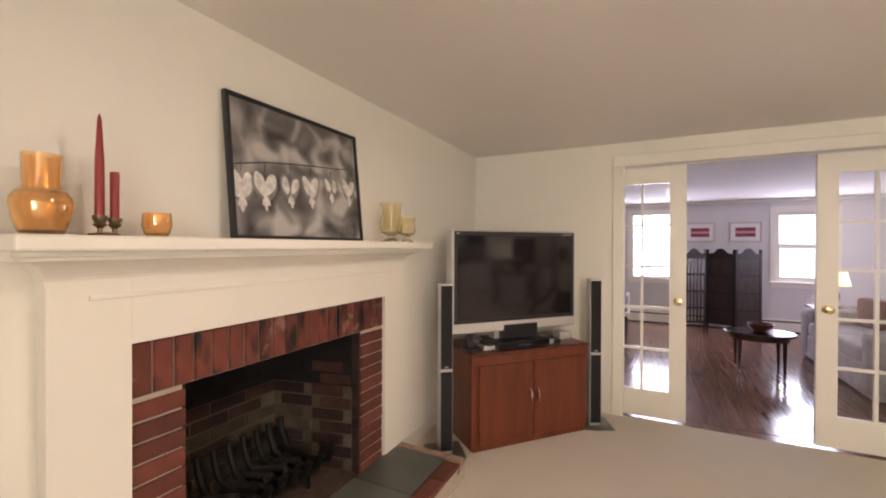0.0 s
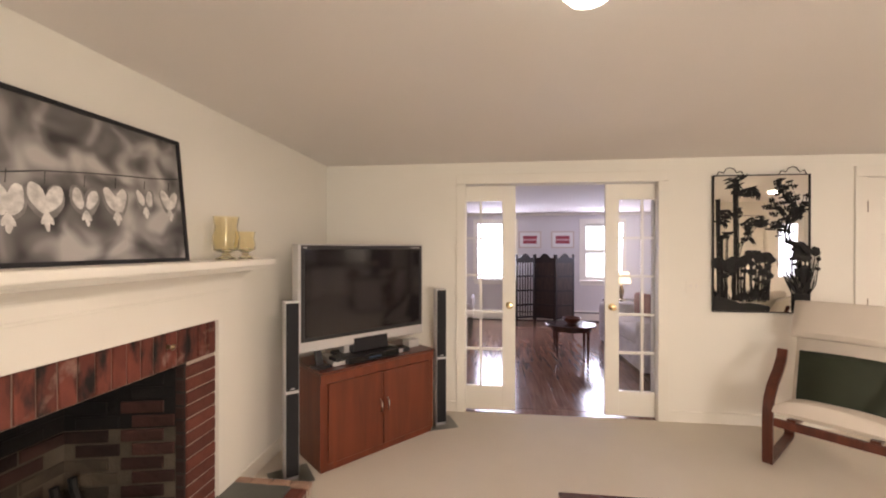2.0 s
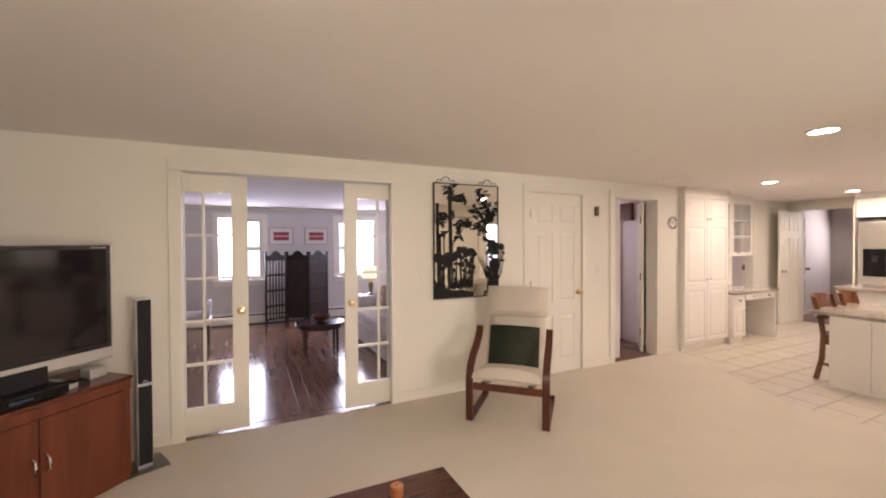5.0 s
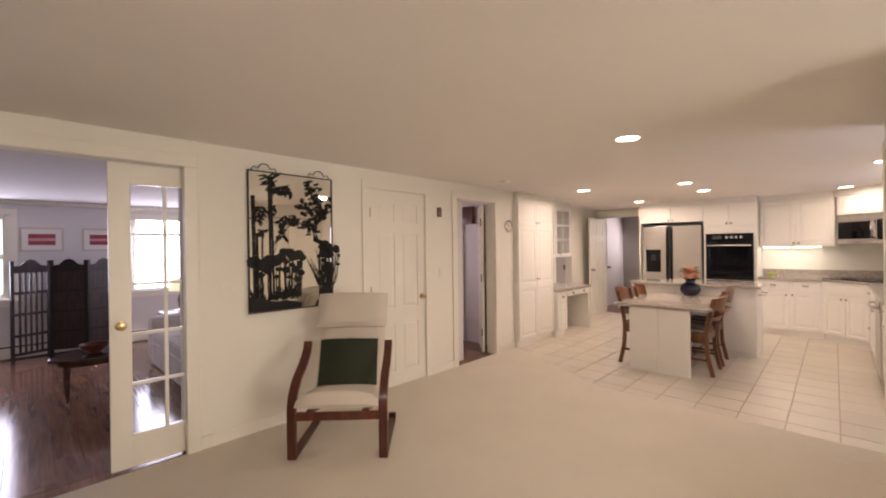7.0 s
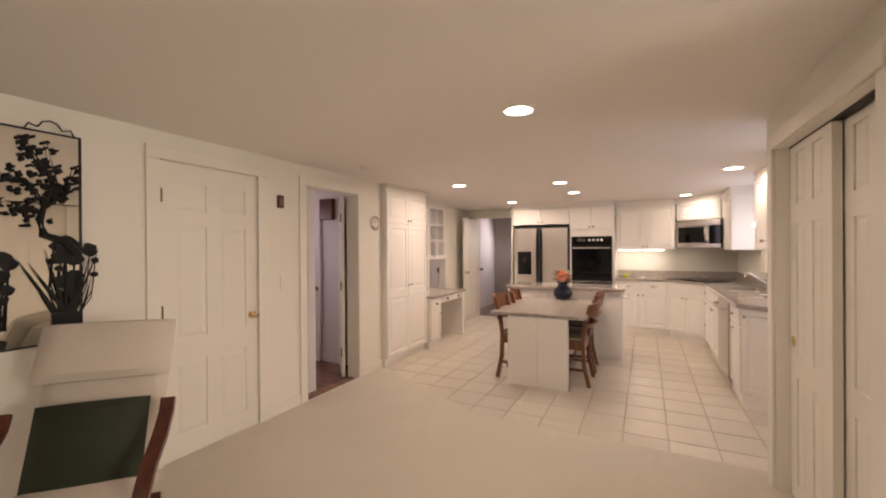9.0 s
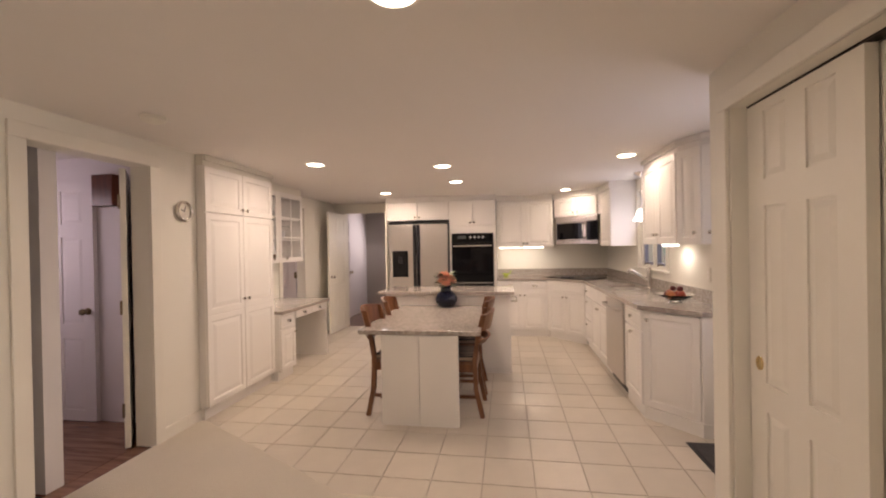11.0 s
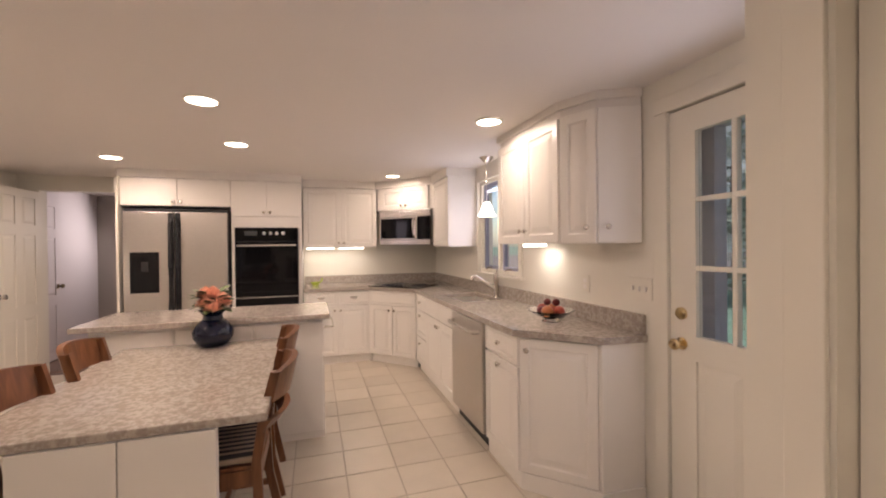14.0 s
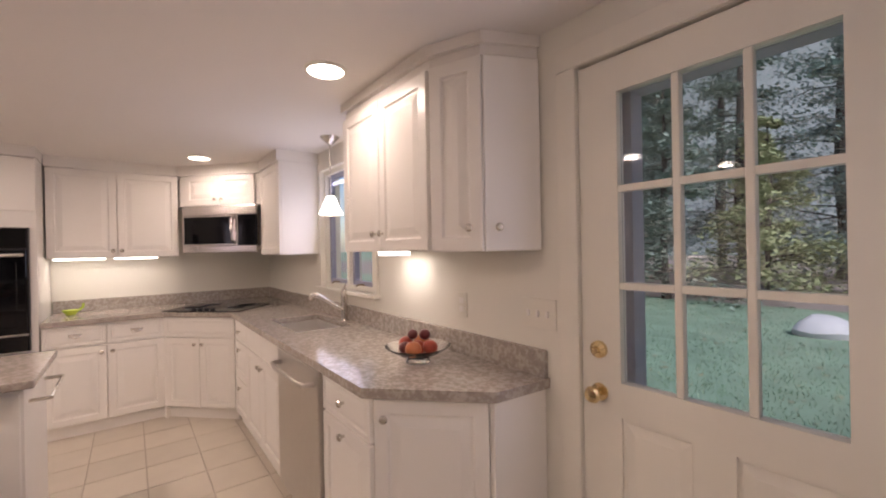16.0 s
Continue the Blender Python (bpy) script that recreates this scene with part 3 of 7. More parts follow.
W2 = 0.49
cabinet("tall white pantry cabinet with raised-panel doors", (5.445, 3.60, 0), 0, 0.98, 0.62, 0.10, 2.13,
        [("door", 0, 1.74, W2, 2.13, ("knob", W2 - 0.035, 1.79)), ("door", W2, 1.74, 0.98, 2.13, ("knob", W2 + 0.035, 1.79)),
         ("tall", 0, 0.10, W2, 1.735, ("knob", W2 - 0.035, 0.96)), ("tall", W2, 0.10, 0.98, 1.735, ("knob", W2 + 0.035, 0.96))], toe=0.1, name="pantry_cabinet", group="")
structure("trim_pantry", box(box(bm_new(), 5.44, 3.612, 2.131, 6.425, 4.21, CEIL), 5.445, 3.59, 2.17, 6.44, 3.612, CEIL, 0.004), TRIM, "white filler above the pantry", "trim")
# built-in desk
cabinet("low white desk drawer unit under the granite desktop", (6.43, 3.53, 0), 0, 0.30, 0.66, 0.10, 0.715,
        [("drawer", 0, 0.55, 0.30, 0.715, ("cup", 0.15, 0.63)), ("door", 0, 0.10, 0.30, 0.545, ("knob", 0.26, 0.49))], toe=0.1, name="desk_cabinet", group="")
desk = thing("desk_apron", "shallow white desk drawers with nickel cup pulls", "desk", (6.735, 3.53, 0))
part("body", boxed(0, 0.021, 0.62, 0.785, 0.5, 0.715), CAB, desk)
for i in range(2):
    f = part("drawer_front", relief(bm_new(), 0.392 * i + 0.004, 0.625, 0.392 * i + 0.388, 0.712, 0.0, SLABBY, 0.02), CAB, desk)
    part("cup_pull", cup_pull(bm_new(), 0.392 * i + 0.196, 0.0, 0.668), NICKEL, f, "satin nickel pull", True)
part("side_panel", boxed(0.788, 0.0, 0.0, 0.815, 0.66, 0.715, bevel=0.002), CAB, desk)
solid("desktop", boxed(6.43, 3.50, 0.718, 7.57, 4.215, 0.755, bevel=0.006), GRANITE, "grey granite desktop with a polished edge", "countertop")
glassy = thing("glass_front_cabinet", "white wall cabinet with divided glass doors", "cabinet", (6.44, 3.885, 0))
gb = bm_new()
gw, g0, g1 = 1.16, 1.255, 2.13
for args in ((0, 0.02, g0, 0.018, 0.33, g1), (gw - 0.018, 0.02, g0, gw, 0.33, g1), (0.018, 0.31, g0, gw - 0.018, 0.33, g1), (0.018, 0.02, g0, gw - 0.018, 0.31, g0 + 0.018), (0.018, 0.02, g1 - 0.018, gw - 0.018, 0.31, g1)):
    box(gb, *args)
part("body", gb, CAB, glassy)
for z in (1.53, 1.80):
    part("shelf", boxed(0.02, 0.05, z, gw - 0.02, 0.305, z + 0.015), CAB, glassy)
for i in range(2):
    x0, x1 = i * gw / 2 + 0.003, (i + 1) * gw / 2 - 0.003
    db = bm_new()
    for args in ((x0, 0, g0, x0 + 0.055, 0.02, g1), (x1 - 0.055, 0, g0, x1, 0.02, g1), (x0 + 0.055, 0, g0, x1 - 0.055, 0.02, g0 + 0.06), (x0 + 0.055, 0, g1 - 0.06, x1 - 0.055, 0.02, g1)):
        box(db, *args, bevel=0.002)
    xm = (x0 + x1) / 2
    box(db, xm - 0.008, 0.004, g0 + 0.06, xm + 0.008, 0.018, g1 - 0.06)
    for k in (1, 2):
        z = g0 + 0.06 + (g1 - g0 - 0.12) * k / 3
        box(db, x0 + 0.055, 0.003, z - 0.008, x1 - 0.055, 0.017, z + 0.008)
    d = part("door", db, CAB, glassy)
    pn = part("pane", boxed(x0 + 0.05, 0.009, g0 + 0.055, x1 - 0.05, 0.012, g1 - 0.055), GLASS, d, "clear glass")
    pn.visible_shadow = False
    part("knob", knob(bm_new(), xm + (0.15 if i == 0 else -0.15), 0, g0 + 0.05), NICKEL, d, "", True)
for k, (sx, sz, r, h, m) in enumerate(((0.10, 1.274, 0.05, 0.09, BRONZE), (0.25, 1.274, 0.045, 0.12, SILVER), (0.36, 1.545, 0.04, 0.10, BRONZE), (0.13, 1.545, 0.05, 0.11, AMBER), (0.62, 1.274, 0.05, 0.08, BRONZE), (0.72, 1.545, 0.04, 0.12, SILVER), (0.55, 1.815, 0.05, 0.09, SILVER))):
    solid("cup", lathe(bm_new(), [(r * 0.6, 0), (r, h * 0.3), (r * 0.9, h), (r * 0.8, h), (r * 0.85, h * 0.4), (0, h * 0.15)], 14), m, "small dark cup on a cabinet shelf", "cup", (6.44 + sx * 1.3, 3.885 + 0.18, sz + 0.0005), group="cups in the glass cabinet", smooth=True)
structure("trim_desk", box(bm_new(), 6.43, 3.90, 2.131, 7.60, 4.21, CEIL), TRIM, "white filler above the glass cabinet", "trim")


# refrigerator
fr = thing("refrigerator", "stainless steel side-by-side refrigerator with black handles", "refrigerator", (8.74, 3.02, 0), -90)
FWD, FZ = 0.97, 1.80
part("body", boxed(0.005, 0.07, 0.02, FWD - 0.005, 0.66, FZ - 0.01), BLACK, fr, "dark grey case")
for a, b, nm in ((0.006, 0.462, "freezer_door"), (0.472, FWD - 0.006, "fridge_door")):
    dr = part(nm, boxed(a, 0.0, 0.10, b, 0.066, FZ - 0.02, bevel=0.008), STEEL, fr)
    hx = b - 0.028 if nm == "freezer_door" else a + 0.028
    part("handle", tube(bm_new(), [(hx, 0, 1.70), (hx, -0.045, 1.66), (hx, -0.05, 1.2), (hx, -0.05, 0.8), (hx, -0.045, 0.55), (hx, 0, 0.5)], 0.016, 8), BLACK, dr, "black bar handle", True)
    part("handle_strip", boxed(hx - 0.024, -0.004, 0.12, hx + 0.024, -0.0005, FZ - 0.03), BLACK, dr)
part("hinge_cover", boxed(0.01, 0.02, FZ - 0.012, FWD - 0.01, 0.5, FZ + 0.012), BLACK, fr)
part("grille", boxed(0.02, 0.03, 0.02, FWD - 0.02, 0.06, 0.09), BLACK, fr)
disp = part("dispenser", relief(bm_new(), 0.07, 0.94, 0.325, 1.36, -0.006, [(0, 0.0), (0.018, 0.0), (0.022, 0.0045), (0.025, 0.005)], 0.0058), BLACKGLASS, fr, "black water dispenser")
part("control_strip", boxed(0.09, -0.012, 1.28, 0.305, -0.0065, 1.34), BLACKGLASS, disp)
part("spout", boxed(0.17, -0.02, 1.16, 0.23, -0.0008, 1.26, bevel=0.004), BLACK, disp)
cabinet("white cabinet above the refrigerator", (8.79, 3.05, 0), -90, 1.02, 0.60, 1.845, 2.14, [("plain", 0, 1.845, 0.51, 2.14, ("knob", 0.475, 1.89)), ("plain", 0.51, 1.845, 1.02, 2.14, ("knob", 0.545, 1.89))])
structure("trim_refrigerator", box(bm_new(), 8.76, 3.052, 0, EW, 3.075, 2.14), TRIM, "white end panel beside the refrigerator", "trim")
oven_cab = cabinet("tall white cabinet housing the wall oven", (8.79, 2.03, 0), -90, 0.735, 0.62, 0.10, 2.14,
                   [("plain", 0, 1.74, 0.367, 2.14, ("knob", 0.335, 1.79)), ("plain", 0.367, 1.74, 0.735, 2.14, ("knob", 0.40, 1.79)), ("drawer", 0, 0.10, 0.735, 0.70, ("cup", 0.37, 0.55))], toe=0.1)
ov = thing("wall_oven", "black glass built-in wall oven with control knobs", "oven", (8.77, 1.99, 0.72), -90)
part("case", boxed(0.0, 0.0, 0.0, 0.655, 0.041, 0.90), BLACK, ov)
odoor = part("oven_door", relief(bm_new(), 0.008, 0.13, 0.647, 0.735, -0.03, [(0, 0.004), (0.006, 0), (0.05, 0), (0.055, 0.002)], 0.029), BLACKGLASS, ov)
part("handle", tube(bm_new(), [(0.03, -0.03, 0.70), (0.04, -0.06, 0.70), (0.615, -0.06, 0.70), (0.625, -0.03, 0.70)], 0.012), STEEL, odoor, "steel bar handle", True)
part("lower_panel", boxed(0.008, -0.02, 0.005, 0.647, -0.0005, 0.115, bevel=0.003), BLACKGLASS, ov)
part("trim_strip", boxed(0.004, -0.024, 0.117, 0.651, -0.0005, 0.127), STEEL, ov, "steel strip")
cp = part("control_panel", boxed(0.008, -0.02, 0.75, 0.647, -0.0005, 0.895, bevel=0.004), BLACKGLASS, ov)
for i in range(4):
    part("control_knob", turned(bm_new(), [(0.020, 0), (0.018, 0.02), (0.012, 0.022), (0, 0.022)], (0.30 + 0.065 * i, -0.02, 0.835)), SILVER, cp, "silver knob", True)
part("display", boxed(0.10, -0.0225, 0.81, 0.23, -0.0205, 0.86), mat("dim_grey_display", (0.07, 0.08, 0.08), 0.2), cp)

# base cabinets
E0 = 0.76
cabinet("white base cabinet with drawers over two doors", (8.80, 1.285, 0), -90, E0, 0.60, 0.10, 0.87,
        [("drawer", 0, 0.70, 0.38, 0.868, ("cup", 0.19, 0.785)), ("drawer", 0.38, 0.70, E0, 0.868, ("cup", 0.57, 0.785)),
         ("door", 0, 0.10, 0.38, 0.695, ("knob", 0.345, 0.64)), ("door", 0.38, 0.10, E0, 0.695, ("knob", 0.415, 0.64))], toe=0.1)
DW = math.hypot(0.47, 0.455)
cabinet("angled white corner base cabinet below the cooktop", (8.79, 0.525, 0), math.degrees(math.atan2(-0.455, -0.47)), DW, 0.3, 0.10, 0.87,
        [("drawer", 0, 0.70, DW, 0.868), ("door", 0, 0.10, DW / 2, 0.695, ("knob", DW / 2 - 0.035, 0.64)), ("door", DW / 2, 0.10, DW, 0.695, ("knob", DW / 2 + 0.035, 0.64))], toe=0.1,
        outline=[(0.0, 0.021), (DW, 0.021), (DW + 0.36, 0.40), (DW / 2, 0.90), (-0.36, 0.40)])
structure("trim_corner_filler", prism(bm_new(), [(8.794, 0.531), (8.786, 0.519), (8.83, 0.475), (8.86, 0.524)], 0.0, 0.868), CAB, "white filler post in the cabinet corner", "trim")
SX = 8.30
cabinet("white base cabinet with drawers beside the corner", (SX, 0.07, 0), 180, 0.42, 0.57, 0.10, 0.87,
        [("drawer", 0, 0.70, 0.42, 0.868, ("knob", 0.21, 0.785)), ("door", 0, 0.40, 0.42, 0.695, ("knob", 0.21, 0.64)), ("door", 0, 0.10, 0.42, 0.395, ("knob", 0.21, 0.34))], toe=0.1)
cabinet("white sink base cabinet with two doors", (SX - 0.42, 0.07, 0), 180, 0.86, 0.10, 0.10, 0.87,
        [("plain", 0, 0.70, 0.43, 0.868), ("plain", 0.43, 0.70, 0.86, 0.868), ("door", 0, 0.10, 0.43, 0.695, ("knob", 0.395, 0.64)), ("door", 0.43, 0.10, 0.86, 0.695, ("knob", 0.465, 0.64))], toe=0.1)
dw = thing("dishwasher", "stainless steel dishwasher with a bar handle", "dishwasher", (7.015, 0.085, 0), 180)
part("tub", boxed(0.005, 0.03, 0.10, 0.635, 0.55, 0.865), BLACK, dw)
part("kick_plate", boxed(0.005, 0.06, 0.0, 0.635, 0.10, 0.099), BLACK, dw)
dd = part("dishwasher_door", boxed(0.006, 0.0, 0.105, 0.634, 0.029, 0.862, bevel=0.006), STEEL, dw)
part("handle", tube(bm_new(), [(0.06, 0, 0.79), (0.065, -0.045, 0.79), (0.15, -0.055, 0.785), (0.49, -0.055, 0.785), (0.575, -0.045, 0.79), (0.58, 0, 0.79)], 0.013), STEEL, dd, "curved steel handle", True)
cabinet("narrow white base cabinet with a drawer", (6.365, 0.07, 0), 180, 0.455, 0.57, 0.10, 0.87,
        [("drawer", 0, 0.70, 0.455, 0.868, ("knob", 0.23, 0.79)), ("door", 0, 0.10, 0.455, 0.695, ("knob", 0.23, 0.655))], toe=0.1)
AW = math.hypot(0.30, 0.30)
cabinet("angled white end cabinet with a panelled door", (5.908, 0.058, 0), -135, AW, 0.3, 0.10, 0.87, [("door", 0.0, 0.10, AW, 0.868, ("knob", 0.045, 0.80))], toe=0.0,
        outline=[(0.002, 0.021), (AW - 0.003, 0.021), (AW + 0.17, 0.165), (AW - 0.01, 0.36), (0.39, 0.385), (0.02, 0.02)])
structure("trim_cabinet_end", prism(bm_new(), [(5.572, -0.505), (5.60, -0.505), (5.62, -0.25), (5.592, -0.25)], 0.10, 0.87), CAB, "white end panel of the base cabinets", "trim")
structure("trim_cabinet_foot", prism(bm_new(), [(5.565, -0.505), (5.62, -0.505), (5.64, -0.25), (5.915, 0.025), (6.36, 0.025), (6.36, 0.05), (5.905, 0.05), (5.585, -0.245)], 0.0, 0.098), CAB, "white plinth of the base cabinets", "trim")
# countertop with the sink cut out of it
top = bm_new()
T0, T1 = 0.872, 0.91
prism(top, [(7.72, -0.508), (EW - 0.002, -0.508), (EW - 0.002, 1.283), (8.775, 1.283), (8.775, 0.53), (8.31, 0.093), (7.72, 0.093)], T0, T1)
prism(top, [(7.10, -0.06), (7.72, -0.06), (7.72, 0.093), (7.10, 0.093)], T0, T1)
prism(top, [(7.10, -0.508), (7.72, -0.508), (7.72, -0.42), (7.10, -0.42)], T0, T1)
prism(top, [(5.552, -0.508), (7.10, -0.508), (7.10, 0.093), (5.925, 0.093), (5.575, -0.245)], T0, T1)
counter = solid("countertop", top, GRANITE, "grey speckled granite countertop along two walls", "countertop")
splash = bm_new()
box(splash, 5.56, -0.508, T1, EW - 0.024, -0.486, T1 + 0.105, 0.003)
box(splash, EW - 0.024, -0.508, T1, EW - 0.002, 1.283, T1 + 0.105, 0.003)
part("backsplash", splash, GRANITE, counter)
sink = thing("kitchen_sink", "stainless steel undermount kitchen sink", "sink", (7.10, -0.42, 0.71))
basin = bm_new()
box(basin, 0.0, 0.0, 0.0, 0.62, 0.36, 0.01)
for args in ((0.0, 0.0, 0.01, 0.012, 0.36, 0.16), (0.608, 0.0, 0.01, 0.62, 0.36, 0.16), (0.012, 0.0, 0.01, 0.608, 0.012, 0.16), (0.012, 0.348, 0.01, 0.608, 0.36, 0.16), (0.30, 0.012, 0.01, 0.32, 0.348, 0.14)):
    box(basin, *args)
part("basin", basin, BASIN, sink)
for x in (0.15, 0.47):
    part("drain", lathe(bm_new(), [(0.04, 0), (0.04, 0.004), (0.02, 0.003), (0, 0.002)], 16, x, 0.18, 0.0105), CHROME, sink, "", True)
tap = thing("kitchen_faucet", "brushed nickel pull-out kitchen faucet", "faucet", (7.29, -0.452, T1 + 0.0005))
part("base", lathe(bm_new(), [(0.032, 0), (0.031, 0.008), (0.024, 0.014), (0.023, 0.12), (0.025, 0.125), (0.025, 0.20), (0.021, 0.222), (0, 0.226)], 18), NICKEL, tap, "", True)
part("spout", tube(bm_new(), [(0.0, 0.012, 0.085), (0.02, 0.06, 0.115), (0.05, 0.13, 0.165), (0.068, 0.175, 0.192), (0.076, 0.20, 0.188), (0.08, 0.212, 0.160)], [0.017, 0.016, 0.016, 0.019, 0.020, 0.018], 12), NICKEL, tap, "", True)
part("lever", tube(bm_new(), [(0, 0, 0.215), (-0.008, -0.004, 0.245), (-0.03, 0.0, 0.262)], [0.010, 0.008, 0.006], 8), NICKEL, tap, "", True)
ck = thing("cooktop", "black glass cooktop set into the corner counter", "cooktop", (8.74, 0.12, T1 + 0.0005), -135.9)
part("glass", boxed(-0.36, -0.24, 0, 0.36, 0.24, 0.008, bevel=0.003), BLACKGLASS, ck)
for i in range(4):
    part("control_knob", lathe(bm_new(), [(0.02, 0), (0.018, 0.018), (0, 0.02)], 12, -0.09 + 0.06 * i, -0.19, 0.0085), BLACK, ck, "", True)
for x, y, r in ((-0.2, -0.03, 0.09), (0.2, -0.03, 0.075), (-0.18, 0.15, 0.07), (0.18, 0.15, 0.09)):
    part("burner_ring", lathe(bm_new(), [(r, 0), (r, 0.0005), (r - 0.004, 0.0006), (r - 0.004, 0)], 24, x, y, 0.0082), mat("grey_ring_mark", (0.12, 0.12, 0.12), 0.3), ck)

# wall cabinets
UZ0, UZ1 = 1.385, 2.13
cabinet("white wall cabinet with two raised-panel doors", (9.09, 1.285, 0), -90, 0.90, 0.325, UZ0, UZ1,
        [("door", 0, UZ0, 0.45, UZ1, ("knob", 0.42, UZ0 + 0.06)), ("door", 0.45, UZ0, 0.90, UZ1, ("knob", 0.48, UZ0 + 0.06))])
MW = math.hypot(0.60, 0.58)
ma = math.degrees(math.atan2(-0.58, -0.60))
cabinet("small white corner wall cabinet above the microwave", (9.08, 0.385, 0), ma, MW, 0.3, 1.85, UZ1,
        [("door", 0.06, 1.85, MW / 2, UZ1, ("knob", MW / 2 - 0.035, 1.90)), ("door", MW / 2, 1.85, MW - 0.06, UZ1, ("knob", MW / 2 + 0.035, 1.90))],
        outline=[(0.0, 0.021), (MW, 0.021), (MW + 0.21, 0.24), (MW / 2, 0.85), (-0.22, 0.24)])
mw = thing("microwave_oven", "stainless over-range microwave with a black window", "microwave", (8.985, 0.355, 1.415), ma)
mo = bm_new()
box(mo, 0.01, 0.0, 0.0, 0.74, 0.36, 0.42)
part("case", mo, STEEL, mw)
part("top_strip", boxed(0.01, -0.03, 0.335, 0.74, -0.0005, 0.42, bevel=0.006), BRIGHTSTEEL, mw)
md = part("microwave_door", relief(bm_new(), 0.01, 0.06, 0.56, 0.333, -0.03, [(0, 0.004), (0.006, 0), (0.018, 0), (0.02, 0.002)], 0.027), BRIGHTSTEEL, mw)
part("window", boxed(0.03, -0.0315, 0.075, 0.508, -0.0275, 0.32, bevel=0.001), BLACKGLASS, md, "black window glass")
part("handle", tube(bm_new(), [(0.53, -0.03, 0.08), (0.53, -0.065, 0.11), (0.53, -0.07, 0.2), (0.53, -0.065, 0.29), (0.53, -0.03, 0.32)], 0.014), BRIGHTSTEEL, md, "bowed steel handle", True)
part("control_panel", boxed(0.563, -0.03, 0.06, 0.74, -0.0005, 0.333, bevel=0.004), BLACKGLASS, mw)
part("bottom_strip", boxed(0.01, -0.028, 0.002, 0.74, -0.0005, 0.058, bevel=0.004), BRIGHTSTEEL, mw)
cabinet("narrow white wall cabinet beside the microwave", (8.46, -0.185, 0), 180, 0.57, 0.32, UZ0, UZ1, [("door", 0, UZ0, 0.57, UZ1, ("knob", 0.04, UZ0 + 0.07))])
cabinet("white wall cabinet with two doors beside the window", (6.70, -0.20, 0), 180, 0.80, 0.30, UZ0 + 0.015, UZ1,
        [("door", 0, UZ0 + 0.015, 0.40, UZ1, ("knob", 0.365, UZ0 + 0.10)), ("door", 0.40, UZ0 + 0.015, 0.80, UZ1, ("knob", 0.435, UZ0 + 0.10))])
UA = math.hypot(0.215, 0.085)
cabinet("white angled wall cabinet with a panelled door", (5.885, -0.202, 0), math.degrees(math.atan2(-0.085, -0.215)), UA, 0.2, UZ0 + 0.01, UZ1,
        [("door", 0, UZ0 + 0.01, UA, UZ1, ("knob", UA - 0.05, UZ0 + 0.10))], outline=[(0.0, 0.021), (UA, 0.021), (UA + 0.0, 0.20), (0.105, 0.28), (-0.11, 0.26)])
UB = math.hypot(0.10, 0.205)
cabinet("white angled end wall cabinet with a plain door", (5.668, -0.292, 0), math.degrees(math.atan2(-0.205, -0.10)), UB, 0.15, UZ0 + 0.01, UZ1,
        [("plain", 0, UZ0 + 0.01, UB, UZ1, ("knob", 0.05, UZ0 + 0.10))], outline=[(0.0, 0.021), (UB - 0.01, 0.021), (UB - 0.01, 0.06), (0.08, 0.12), (0.0, 0.1)])
crown = bm_new()
box(crown, 8.765, 1.29, 2.141, 9.40, 3.06, CEIL)
box(crown, 9.07, 0.40, 2.131, 9.40, 1.289, CEIL)
prism(crown, [(9.40, 0.399), (9.07, 0.399), (8.46, -0.19), (8.46, -0.505), (9.40, -0.505)], 2.131, CEIL)
box(crown, 7.885, -0.505, 2.131, 8.459, -0.17, CEIL)
structure("trim_crown_end", prism(prism(bm_new(), [(5.585, -0.505), (6.695, -0.505), (6.695, -0.222), (5.90, -0.222), (5.69, -0.305)], 2.131, CEIL), [(5.57, -0.505), (6.71, -0.505), (6.71, -0.196), (5.89, -0.196), (5.672, -0.292)], 2.175, CEIL - 0.001), CEILING, "painted filler above the end wall cabinets", "trim")
structure("trim_crown", crown, CAB, "white filler strip between wall cabinets and ceiling", "trim")

# island: low table and raised bar
isl = thing("kitchen_island", "white kitchen island with a low granite table end", "island", (5.54, 1.50, 0))
ib = bm_new()
box(ib, 0.0, 0.02, 0.0, 0.045, 0.328, 0.715, 0.002)
box(ib, 0.0, 0.332, 0.0, 0.045, 0.64, 0.715, 0.002)
box(ib, 0.045, 0.30, 0.0, 1.40, 0.36, 0.715)
part("pedestal", ib, CAB, isl)
part("table_top", boxed(0.01, -0.155, 0.717, 1.40, 0.835, 0.752, bevel=0.006), GRANITE, isl, "grey granite table top")
bb = bm_new()
box(bb, 1.405, -0.40, 0.0, 1.95, 1.02, 0.875)
part("bar_cabinet", bb, CAB, isl)
for k in range(3):
    part("bar_panel", relief(bm_new(), 0, 0, 0.45, 0.80, 0, SLABBY, 0.012), CAB, isl).matrix_local = pose(1.392, 1.0 - 0.47 * k, 0.05, 0, 0, -90)
part("bar_top", boxed(1.34, -0.44, 0.877, 1.99, 1.10, 0.912, bevel=0.006), GRANITE, isl, "grey granite bar top")
part("towel_rail", tube(bm_new(), [(1.50, -0.40, 0.79), (1.50, -0.47, 0.79), (1.90, -0.47, 0.79), (1.90, -0.40, 0.79)], 0.008), CHROME, isl, "chrome towel rail", True)


